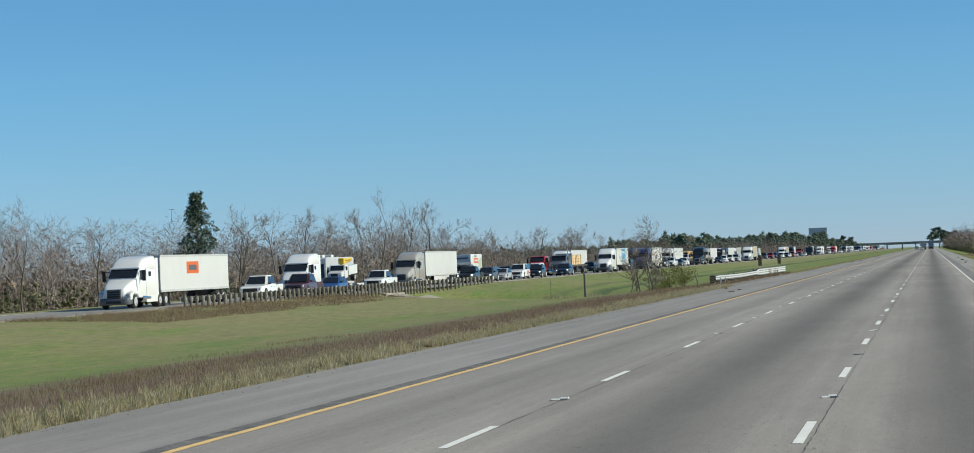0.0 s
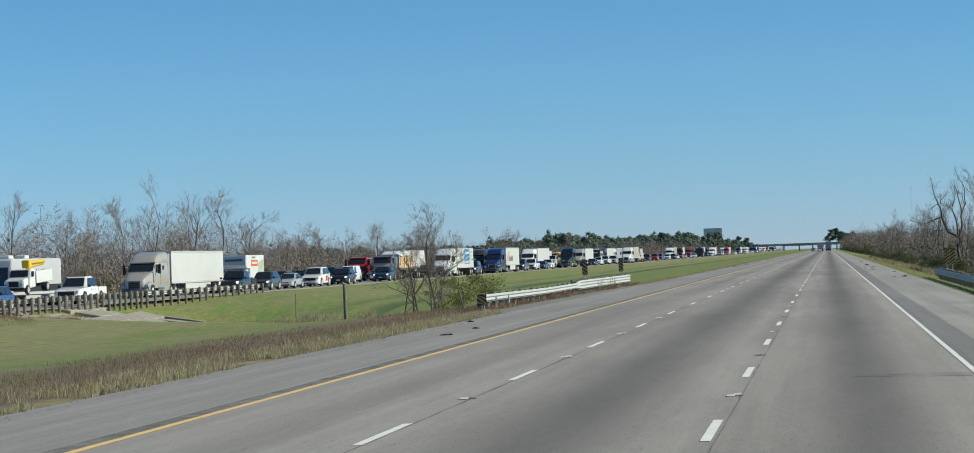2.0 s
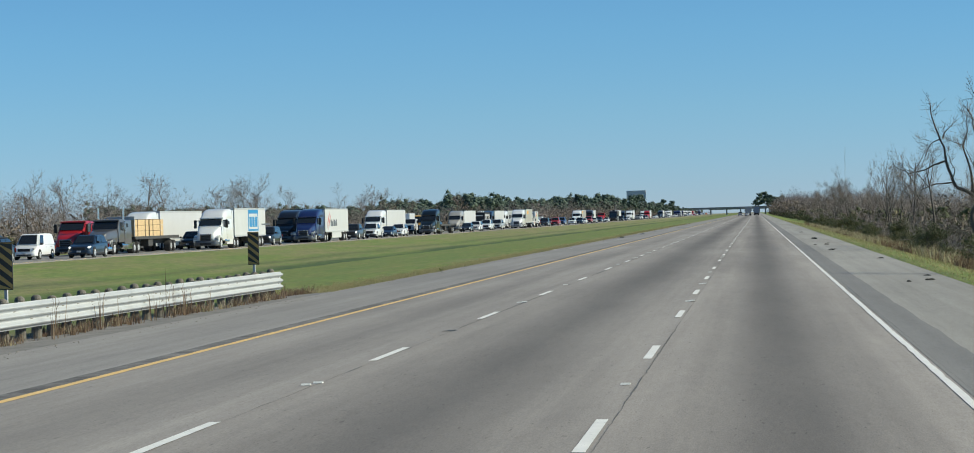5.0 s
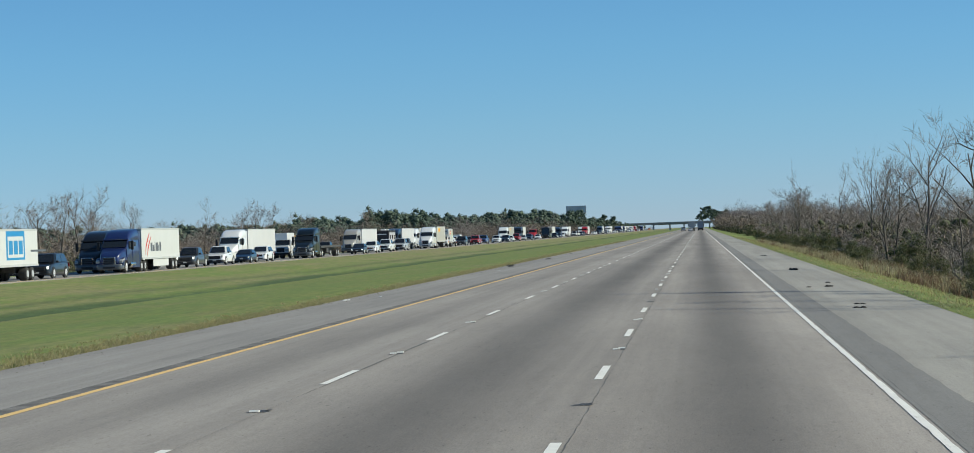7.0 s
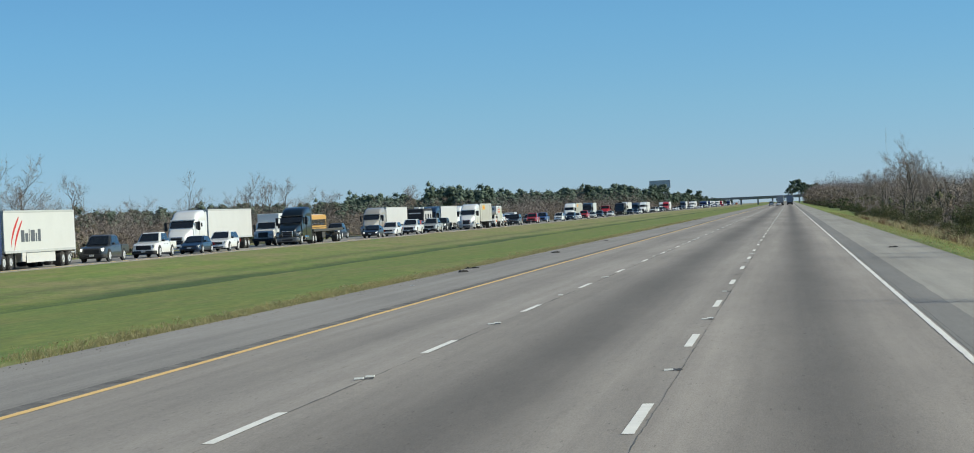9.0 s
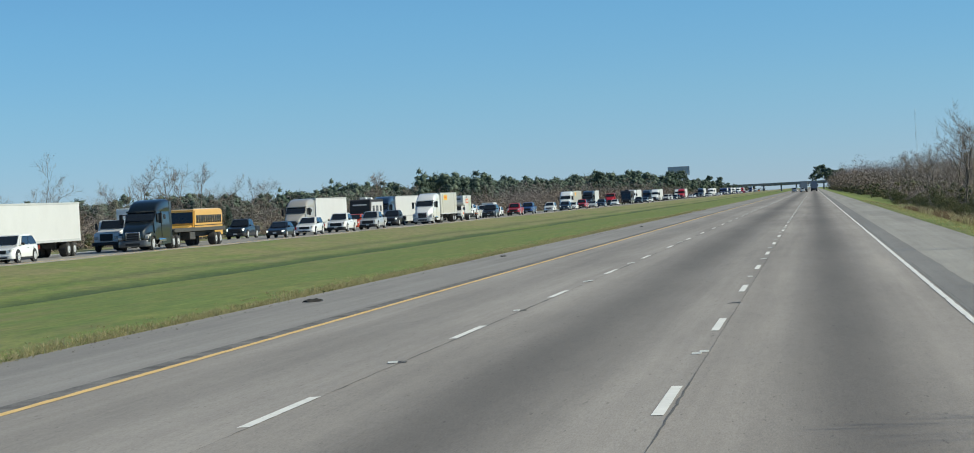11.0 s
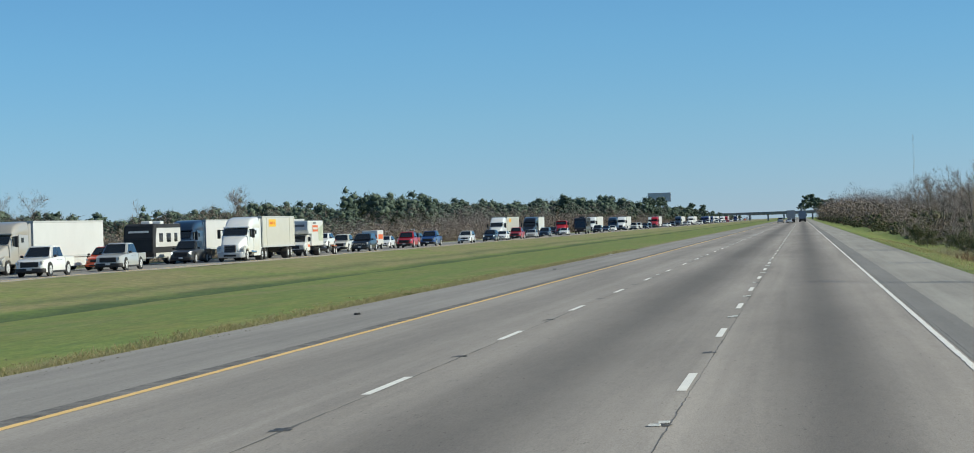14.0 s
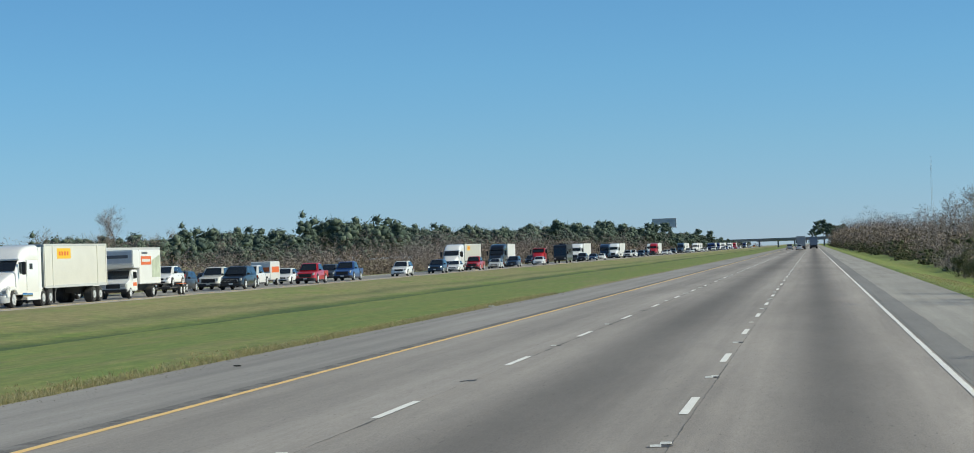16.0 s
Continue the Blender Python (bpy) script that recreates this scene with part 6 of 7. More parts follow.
car("suv", on(1, 724.6), CHARCOAL, "grey suv behind a red pickup")
car("suv", on(0, 747.0), WHITE, "white compact suv driving alone in a gap")
car("suv", on(0, 772.3), NAVY, "dark blue suv in front of a truck", lights=True)
car("sedan", on(0, 786.3), WHITE, "white sedan beside a white truck")
car("pickup", on(0, 803.9), RED, "red pickup truck with black grille")
semi(1, 807.6, WHITE, "white highway tractor with rounded fairing", colour2=CREAM, logo="yellow_mark", label2="cream box trailer with yellow logo")
car("sedan", on(0, 825.7), SILVER, "silver sedan in the near lane")
car("suv", on(0, 846.3), NAVY, "dark blue suv in the near lane")
semi(1, 853.9, BLACK, "black highway tractor with tall roof", label2="plain white box trailer of a highway truck", length=9.5)
car("sedan", on(0, 880.4), WHITE, "white sedan in front of a red truck")
semi(1, 910.5, RED, "bright red highway tractor without roof fairing", trailer=None, fairing=False)
camper(on(0, 915.0), "black motor coach with grey swirls", "coach")
car("suv", on(2, 929.1), BLACK, "black suv beside a red truck")
car("suv", on(0, 953.9), BLACK, "black suv behind a motor coach")
car("sedan", on(0, 976.7), NAVY, "dark blue sedan with lit lamps", lights=True)
semi(1, 977.4, WHITE, "white highway tractor with tall fairing", label2="plain white box trailer of a highway truck")
car("sedan", on(0, 995.3), WHITE, "white sedan in the near lane")
car("pickup", on(0, 1067.8), OFFWHITE, "cream pickup truck far down the road")
semi(1, 1070.0, WHITE, "white highway tractor with sleeper", label2="plain white box trailer of a highway truck")
car("pickup", on(0, 1083.6), WHITE, "white pickup truck far down the road")
semi(2, 1084.4, NAVY, "dark blue highway tractor", trailer=None)
car("suv", on(0, 1112.0), NAVY, "dark blue suv with bright lamps far down the road", lights=True)
car("suv", on(0, 1126.1), BLACK, "black suv far down the road")
car("suv", on(1, 1132.0), WHITE, "white suv far down the road")
car("sedan", on(0, 1211.4), WHITE, "white sedan far down the road")
semi(1, 1213.2, RED, "red highway tractor with roof fairing", label2="plain white box trailer of a highway truck")
car("sedan", on(0, 1229.4), WHITE, "white sedan far down the road")
semi(2, 1251.9, WHITE, "white highway tractor in the far lane")
car("pickup", on(0, 1252.9), NAVY, "dark blue pickup truck far down the road")
car("suv", on(0, 1342.0), SILVER, "silver suv far down the road")
semi(1, 1357.9, NAVY, "dark blue highway tractor", label2="plain white box trailer of a highway truck")
car("sedan", on(0, 1369.4), WHITE, "white sedan near the far trucks")
semi(2, 1442.8, WHITE, "white highway tractor in the far lane")
car("sedan", on(0, 1446.8), WHITE, "white sedan at the far end of the jam")
semi(1, 1463.5, WHITE, "white highway tractor far down the road")
car("suv", on(0, 1477.0), WHITE, "white suv near the far trucks")
semi(2, 1531.3, WHITE, "white highway tractor far down the road", label2="plain white box trailer of a highway truck")
car("pickup", on(0, 1552.4), WHITE, "white pickup truck near the far trucks")
semi(2, 1556.9, WHITE, "white highway tractor in the far lane")
car("suv", on(0, 1576.7), CHARCOAL, "grey suv at the far end of the jam")
semi(1, 1623.8, ROYAL, "blue highway tractor far down the road", label2="plain white box trailer of a highway truck")
car("suv", on(0, 1671.3), WHITE, "white suv near the bridge")
semi(2, 1676.4, ROYAL, "blue highway tractor in the far lane")
semi(1, 1679.7, ROYAL, "blue highway tractor far down the road")
car("pickup", on(0, 1694.5), BLUE, "blue pickup truck at the far end of the jam")
car("van", on(0, 1708.4), WHITE, "white van near the bridge")
semi(1, 1746.8, WHITE, "white highway tractor at the far end of the jam", label2="plain white box trailer of a highway truck")
car("sedan", on(0, 1781.8), WHITE, "white sedan at the far end of the jam")
semi(2, 1808.3, WHITE, "white highway tractor near the bridge")
car("sedan", on(0, 1840.3), RED, "red sedan near the bridge")
semi(1, 1842.1, WHITE, "white highway tractor near the bridge")
car("suv", on(0, 1904.7), WHITE, "white suv at the far end of the jam")
semi(1, 1914.5, RED, "red highway tractor at the far end of the jam", label2="plain white box trailer of a highway truck")
semi(2, 1983.7, RED, "red highway tractor near the bridge")
car("sedan", on(0, 2119.1), SILVER, "silver sedan near the bridge")
semi(1, 2128.6, ROYAL, "blue highway tractor near the bridge", label2="plain white box trailer of a highway truck")
car("van", on(1, 2407.8), ORANGE, "orange van near the bridge")

# ---- plants ----
def ribbons(p0, p1, w0, w1, rg):
    """Thin flat strips from p0 to p1, each turned at random about its length."""
    d = p1 - p0
    side = np.cross(d, rg.normal(size=d.shape))
    side /= np.linalg.norm(side, axis=1, keepdims=True) + 1e-9
    a, b = side * w0[:, None] / 2, side * w1[:, None] / 2
    v = np.stack([p0 - a, p0 + a, p1 + b, p1 - b], 1).reshape(-1, 3)
    return v, np.arange(len(v)).reshape(-1, 4)


def tubes(segs, sides=5):
    """Tapered round limbs."""
    vs, fs, n = [], [], 0
    ang = np.arange(sides) / sides * 2 * np.pi
    for p, q, r0, r1 in segs:
        p, q = np.array(p), np.array(q)
        d = (q - p) / (np.linalg.norm(q - p) + 1e-9)
        u = np.cross(d, (0.31, 0.87, 0.12)); u /= np.linalg.norm(u) + 1e-9
        w = np.cross(d, u)
        ring = np.cos(ang)[:, None] * u + np.sin(ang)[:, None] * w
        vs += [p + ring * r0, q + ring * r1]
        for k in range(sides):
            fs.append((n + k, n + (k + 1) % sides, n + sides + (k + 1) % sides, n + sides + k))
        n += 2 * sides
    return np.concatenate(vs), np.array(fs)


def limbs(rg, height, bend=0.25, spread=0.8, levels=3, splits=(4, 5, 5), r=0.14, first=0.3, up=0.25, curl=0.0):
    """A branching skeleton: lists of thick limbs and of fine twigs."""
    thick, fine = [], []

    def grow(p, d, length, rad, level):
        n = (9 if level < 2 else 4) if curl else 5 if level == 0 else 3
        pts = [p]
        drift = np.zeros(3)
        for i in range(n):
            # winding limbs keep turning the way they have begun to turn
            drift = drift * 0.7 + rg.normal(size=3) * curl * (0.5 if level == 0 else 1.0)
            d = d + drift
            d = d + rg.normal(size=3) * bend * (0.35 if level == 0 else 0.8) + np.array((0, 0, up * 0.3))
            d /= np.linalg.norm(d)
            pts.append(pts[-1] + d * length / n)
            a, b = rad * (1 - 0.75 * i / n), rad * (1 - 0.75 * (i + 1) / n)
            (thick if level <= 1 else fine).append((pts[-2], pts[-1], a, b))
        if level < levels:
            k = splits[level]
            for j in range(k):
                u = (first if level == 0 else 0.25) + (1 - (first if level == 0 else 0.25)) * (j + rg.random()) / k
                i = min(n - 1, int(u * n))
                base = pts[i] + (pts[i + 1] - pts[i]) * (u * n - i)
                side = rg.normal(size=3)
                side -= d * side.dot(d)
                side /= np.linalg.norm(side) + 1e-9
                nd = d * 0.75 + side * spread + np.array((0, 0, up))
                grow(base, nd / np.linalg.norm(nd), length * (0.55 if level == 0 else 0.6) * rg.uniform(0.7, 1.2) * (1.15 - 0.5 * u), rad * 0.5 * (1.2 - u * 0.6), level + 1)
    grow(np.zeros(3), np.array((rg.normal() * 0.06, rg.normal() * 0.06, 1.0)), height * 0.8, r, 0)
    return thick, fine


def bare_meshes(seed, height, **kw):
    rg = np.random.default_rng(seed)
    thick, fine = limbs(rg, height, **kw)
    tv, tf = tubes(thick)
    p0, p1 = np.array([s[0] for s in fine]), np.array([s[1] for s in fine])
    w0, w1 = np.array([max(s[2] * 1.6, 0.014) for s in fine]), np.array([max(s[3] * 1.6, 0.010) for s in fine])
    # last hair-fine shoots
    n = len(fine)
    k = rg.integers(0, n, n * 2)
    u = rg.random(n * 2)[:, None]
    b = p0[k] + (p1[k] - p0[k]) * u
    d = (p1[k] - p0[k])
    d = d / (np.linalg.norm(d, axis=1, keepdims=True) + 1e-9) * 0.8 + rg.normal(size=d.shape) * 0.45 + (0, 0, 0.15)
    e = b + d * rg.uniform(0.25, 0.6, (n * 2, 1)) * height / 9
    v, f = ribbons(np.concatenate([p0, b]), np.concatenate([p1, e]), np.concatenate([w0, np.full(n * 2, 0.013)]), np.concatenate([w1, np.full(n * 2, 0.007)]), rg)
    return raw_mesh("trunk", tv, tf, M_BARK), raw_mesh("crown", v, f, M_TWIG)


def needle_clumps(rg, centres, radius, per, size):
    c = np.repeat(centres, per, 0)
    rr = np.repeat(radius, per)[:, None]
    o = rg.normal(size=c.shape)
    o /= np.linalg.norm(o, axis=1, keepdims=True)
    o *= rg.random((len(c), 1)) ** 0.4
    o[:, 2] *= 0.65
    p = c + o * rr
    a, b = rg.normal(size=p.shape) * size, rg.normal(size=p.shape) * size
    v = np.stack([p - a * 0.5, p + b * 0.5, p + a * 0.5 + b * 0.3], 1).reshape(-1, 3)
    return v, np.arange(len(v)).reshape(-1, 3)


def puffs(rg, centres, radius, per, size, flat=0.72):
    """Foliage masses: an uneven dense heart, with loose tufts standing out from it."""
    bm = bmesh.new()
    bmesh.ops.create_icosphere(bm, subdivisions=1, radius=1.0)
    ball = np.array([v.co[:] for v in bm.verts])
    tri = np.array([[v.index for v in f.verts] for f in bm.faces])
    bm.free()
    n, k = len(centres), len(ball)
    lump = 0.80 + 0.24 * rg.normal(size=(n, k, 1)).clip(-1.6, 1.6)
    v = centres[:, None, :] + ball[None] * lump * radius[:, None, None] * np.array((1, 1, flat))
    f = (tri[None] + (np.arange(n) * k)[:, None, None]).reshape(-1, 3)
    c, rr = np.repeat(centres, per, 0), np.repeat(radius, per)[:, None]
    o = rg.normal(size=c.shape)
    o /= np.linalg.norm(o, axis=1, keepdims=True)
    p = c + o * rr * rg.uniform(0.75, 1.30, (len(c), 1)) * np.array((1, 1, flat))
    a, b = rg.normal(size=p.shape) * size, rg.normal(size=p.shape) * size
    t = np.stack([p - a * 0.5, p + b * 0.5, p + a * 0.5 + b * 0.3], 1).reshape(-1, 3)
    g = np.arange(len(t)).reshape(-1, 3) + n * k
    return np.concatenate([v.reshape(-1, 3), t]), np.concatenate([f, g])


def pine_meshes(seed, height, per=26, size=0.33):
    rg = np.random.default_rng(seed)
    segs, centres, radii = [], [], []
    x = np.cumsum(rg.normal(size=(6, 2)) * 0.12, 0)
    pts = [np.array((x[i, 0], x[i, 1], height * i / 5)) for i in range(6)]
    for i in range(5):
        segs.append((pts[i], pts[i + 1], 0.17 * (1 - i / 6), 0.17 * (1 - (i + 1) / 6)))
    for k in range(34):
        u = 0.42 + 0.56 * rg.random() ** 0.8
        i = min(4, int(u * 5))
        base = pts[i] + (pts[i + 1] - pts[i]) * (u * 5 - i)
        a = rg.random() * 6.283
        reach = height * 0.24 * (1.15 - u) / 0.6 * rg.uniform(0.5, 1.25) + 0.35
        tip = base + np.array((math.cos(a) * reach, math.sin(a) * reach, reach * rg.uniform(0.05, 0.5)))
        segs.append((base, tip, 0.04, 0.015))
        for w in (0.55, 0.8, 1.0):
            centres.append(base + (tip - base) * w + rg.normal(size=3) * 0.15)
            radii.append(rg.uniform(0.4, 0.75) * height / 12)
    tv, tf = tubes(segs)
    v, f = puffs(rg, np.array(centres), np.array(radii) * 1.15, per, size)
    return raw_mesh("trunk", tv, tf, M_BARK), raw_mesh("crown", v, f, M_PINE)


def shrub_meshes(seed, height, material, leaves=900, size=0.14, wide=1.0):
    rg = np.random.default_rng(seed)
    thick, fine = limbs(rg, height, bend=0.5, spread=1.1, levels=2, splits=(7, 5), r=0.05, first=0.05, up=0.3)
    tv, tf = tubes(thick, 4)
    ends = np.array([s[1] for s in fine])
    ends[:, :2] *= wide
    v, f = needle_clumps(rg, ends, np.full(len(ends), 0.42), max(4, leaves // len(ends)), size)
    return raw_mesh("stem", tv, tf, M_BARK), raw_mesh("foliage", v, f, material)


def plant(name, meshes, m, label, category, group="", scale=1.0):
    th = thing(name, m, label, category, group)
    th.scale = (scale, scale, scale)
    for me in meshes:
        o = new(me.name, me)
        o.parent = th
    return th


BARE = [bare_meshes(20 + k, 10.0, spread=0.55 + 0.12 * (k % 3), bend=0.16 + 0.05 * (k % 4), first=0.22 + 0.08 * (k % 3), r=0.105 + 0.015 * (k % 3), splits=(6, 5, 5)) for k in range(6)]
GNARLED = [bare_meshes(40 + k, 9.0, spread=0.9, bend=0.34, first=0.2, r=0.125, splits=(7, 5, 4), up=0.16) for k in range(3)]
CROOKED = [bare_meshes(48 + k, 8.0, spread=1.25, bend=0.10, first=0.12, r=0.17, splits=(6, 4, 4), up=0.05, curl=0.20) for k in range(2)]
OPEN = [bare_meshes(90 + k, 9.6, spread=0.62, bend=0.13, first=0.36, r=0.14, splits=(5, 4, 3), up=0.22) for k in range(3)]
SLIM = bare_meshes(95, 9.6, spread=0.30, bend=0.16, first=0.15, r=0.09, splits=(10, 3, 2), up=0.20)
PINE = [pine_meshes(60 + k, 12.0) for k in range(4)]
SHRUB = [shrub_meshes(70, 2.3, M_LEAF, 2400, 0.085, 1.7), shrub_meshes(71, 2.6, M_DARKLEAF, 3000, 0.10, 1.25), shrub_meshes(72, 2.0, M_DARKLEAF, 2600, 0.10, 1.5)]


def cone_tree(seed, height):
    """A feathery evergreen that tapers to its tip."""
    rg = np.random.default_rng(seed)
    n = 150
    u = 0.10 + 0.90 * rg.random(n) ** 0.9
    a, r = rg.random(n) * 6.283, np.sqrt(rg.random(n)) * height * 0.30 * (1.08 - u) * rg.uniform(0.6, 1.3, n)
    c = np.stack([np.cos(a) * r, np.sin(a) * r, u * height], 1)
    v, f = needle_clumps(rg, c, 0.25 + 0.65 * (1.05 - u) * height / 9, 40, 0.17)
    tv, tf = tubes([(np.zeros(3), np.array((0.05, 0.0, height * 0.95)), 0.16, 0.03)] + [(np.array((0, 0, z)), p, 0.03, 0.01) for z, p in zip(c[:40, 2] * 0.95, c[:40])])
    return raw_mesh("trunk", tv, tf, M_BARK), raw_mesh("crown", v, f, M_PINE)


GREENTREE = cone_tree(75, 7.0)


def stand(name, meshes, x, y, label, category, scale=1.0, turn=0.0, group=""):
    return plant(name, meshes, pose(x, y, ground_z(x, y) - 0.08, 0, 0, turn), label, category, group, scale)


# the slim bare tree and bushes in the median
stand("bare_tree", BARE[3], -23.2, 198.5, "slim leafless tree with fine upright branches in the median", "tree", 0.68, 40)
stand("bare_tree", BARE[4], -24.8, 199.6, "thin leafless sapling beside a slim tree", "tree", 0.5, 140)
stand("bare_tree", BARE[2], -23.5, 199.9, "thin leafless sapling among bushes", "tree", 0.45, 250)
for k, (x, y, s) in enumerate(((-24.3, 198.0, 0.58), (-23.7, 198.9, 0.5), (-24.9, 198.8, 0.46), (-23.1, 197.4, 0.4), (-25.2, 197.6, 0.36))):
    stand("bare_tree", GNARLED[k % 3], x, y, "many-stemmed leafless bush-like tree in the median", "tree", s, 75.0 * k)
stand("bare_tree", GNARLED[1], -23.2, 196.0, "low leaning leafless sapling in the median", "tree", 0.30, 10)
for x, y, s, k in ((-22.5, 203.5, 1.0, 0), (-21.5, 207.0, 0.95, 0), (-23.4, 201.0, 0.8, 0), (-22.0, 210.5, 0.75, 0), (-23.2, 206.5, 0.9, 0)):
    stand("shrub", SHRUB[k], x, y, "loose yellow-green bush at the creek", "shrub", s, 60 * s, "bushes in the median")


def left_tree(y, z, k, x=-73.0, kind=None, label="tall leafless tree with fine grey branches"):
    ms = (kind or BARE)[k % len(kind or BARE)]
    stand("bare_tree", ms, x, y, label, "tree", (z + 1.1) / (9.6 if kind is None else 8.6), 77.0 * k, "bare trees behind the jam")


def right_tree(y, z, k, x=14.0, gnarled=False):
    kind = GNARLED if gnarled else BARE
    stand("bare_tree", kind[k % len(kind)], x, y, "crooked leafless tree with twisted dark limbs" if gnarled else "leafless tree with fine grey-brown branches", "tree",
          (z + 1.3) / (8.6 if gnarled else 9.6), 53.0 * k, "bare trees beside the right shoulder")


left_tree(296, 8.8, 0)
left_tree(306, 9.4, 1)
left_tree(322, 9.9, 2)
left_tree(332, 10.6, 3)
left_tree(347, 8.4, 4)
left_tree(276, 7.2, 5)
left_tree(379, 6.9, 1, kind=GNARLED)
left_tree(392, 6.7, 0)
left_tree(407, 7.0, 2, kind=GNARLED)
left_tree(430, 7.6, 3)
left_tree(462, 7.4, 4)
left_tree(483, 8.6, 0, kind=GNARLED)
left_tree(473, 7.4, 2)
left_tree(488, 8.3, 1, kind=GNARLED)
left_tree(588, 7.9, 2, kind=GNARLED)
left_tree(582, 7.8, 1, kind=GNARLED)
left_tree(599, 7.6, 0, kind=GNARLED)
left_tree(604, 7.6, 5)
left_tree(621, 6.4, 1, kind=GNARLED)
left_tree(719, 7.6, 3)
left_tree(722, 7.2, 0)
left_tree(240, 8.0, 4, kind=GNARLED)
left_tree(256, 8.4, 0, kind=GNARLED)
stand("evergreen_tree", GREENTREE, -68.5, 212.0, "dense dark evergreen tree with feathery outline", "tree", 1.45, 20)
stand("evergreen_tree", GREENTREE, -70.0, 606.0, "dark evergreen tree before the thicket", "tree", 0.62, 120)
for x, y, k, size, turn in ((12.2, 238.0, 0, 0.75, 200.0), (12.9, 229.0, 1, 0.75, 80.0)):
    stand("bare_tree", CROOKED[k], x, y, "old leafless tree with long winding dark limbs", "tree", size, turn, "bare trees beside the right shoulder")


def winding_tree(seed):
    """An old tree whose trunk leans over, kinks and rises again: each limb is a start (x, z) and steps of lean in degrees and length."""
    rg = np.random.default_rng(seed)
    limb_steps = (
        ((0.25, 0.0), 0.16, ((-14, 2.0), (22, 0.8), (-20, 0.3), (-53, 0.5), (-63, 0.7), (-17, 1.2), (-9, 1.15), (-18, 0.85), (-22, 1.0), (-10, 0.65))),
        ((-1.62, 5.0), 0.06, ((-109, 0.65), (-121, 0.55), (-102, 0.95), (-63, 0.9))),
        ((-1.17, 3.8), 0.055, ((-90, 1.0), (-107, 1.05))),
        ((-1.85, 6.25), 0.04, ((-108, 0.5), (-145, 0.6))),
        ((-1.74, 6.3), 0.04, ((17, 0.3), (46, 0.65))),
        ((-0.18, 3.2), 0.085, ((-7, 1.5), (-16, 1.2), (16, 0.8), (-2, 0.9))),
        ((-0.08, 2.95), 0.12, ((16, 1.1), (-2, 1.6), (-12, 1.4), (-4, 0.6), (-43, 0.3))),
        ((0.22, 4.9), 0.07, ((21, 1.2), (-16, 1.1), (-51, 0.55))),
        ((-0.7, 5.9), 0.035, ((-68, 0.5), (-61, 0.4))),
        ((-1.22, 4.05), 0.04, ((13, 0.45), (-33, 0.55))),
        ((0.64, 6.05), 0.055, ((-5, 1.5), (-24, 1.1), (-22, 0.55))))
    segs, tips = [], []
    for (x, z), r, steps in limb_steps:
        p = np.array((x, 0.0, z))
        total, gone = sum(l for _, l in steps), 0.0
        for lean, length in steps:
            for j in range(3):
                a = radians(lean + rg.normal() * 5)
                q = p + np.array((math.sin(a), rg.normal() * 0.16, math.cos(a))) * length / 3
                r0, r1 = (max(0.018, r * (1 - 0.85 * (gone + g) / total)) for g in (0.0, length / 3))
                segs.append((p, q, r0, r1))
                gone += length / 3
                if gone > 0.45 * total:
                    tips.append((q, q - p, 0.25 + 0.75 * gone / total))
                p = q
    # fans of fine twigs towards the ends of the limbs
    P, Q = [], []
    for q, d, k in tips:
        d = d / np.linalg.norm(d)
        for j in range(int(5 * k)):
            e = q + (d * 0.6 + rg.normal(size=3) * 0.55 + (0, 0, 0.25)) * rg.uniform(0.3, 0.75) * k
            P.append(q); Q.append(e)
            for i in range(3):
                b = q + (e - q) * rg.uniform(0.3, 1.0)
                P.append(b); Q.append(b + ((e - q) * 0.5 + rg.normal(size=3) * 0.2) * rg.uniform(0.5, 1.1))
    n = len(P)
    tv, tf = tubes(segs, 7)
    v, f = ribbons(np.array(P), np.array(Q), np.full(n, 0.016), np.full(n, 0.008), rg)
    return raw_mesh("trunk", tv, tf, M_BARK), raw_mesh("crown", v, f, M_TWIG)


plant("bare_tree", winding_tree(5), pose(12.6, 284.0, -0.6), "old leafless tree with a leaning kinked trunk and winding limbs", "tree", "bare trees beside the right shoulder")
for x, y, z, ms, turn, text in ((13.4, 351.0, 7.0, OPEN[0], 20, "leafless tree with an open crown of forked dark limbs"), (12.9, 318.0, 6.0, OPEN[1], 130, "small leafless tree with an open forked crown"),
                                (14.2, 405.0, 6.3, SLIM, 0, "slender upright leafless tree with short fine branches"), (13.4, 378.0, 5.0, OPEN[2], 260, "small leafless tree with forked limbs")):
    stand("bare_tree", ms, x, y, text, "tree", (z + 1.3) / 9.2, turn, "bare trees beside the right shoulder")
for y, k, turn in ((269.5, 2, 70), (275.0, 1, 10)):
    stand("bare_tree", OPEN[k], 13.6, y, "leafless tree with an open crown of forked dark limbs", "tree", 0.98, turn, "bare trees beside the right shoulder")
right_tree(299.0, 4.6, 1, 14.6)
right_tree(409, 5.4, 3, 15.4)
right_tree(379, 5.4, 5, 14.0)
right_tree(562, 7.0, 2, 15.0, True)
right_tree(566, 6.8, 4, 15.5)
right_tree(575, 7.1, 1, 15.0)
right_tree(690, 5.6, 0, 15.0)
right_tree(767, 6.6, 3, 16.0)


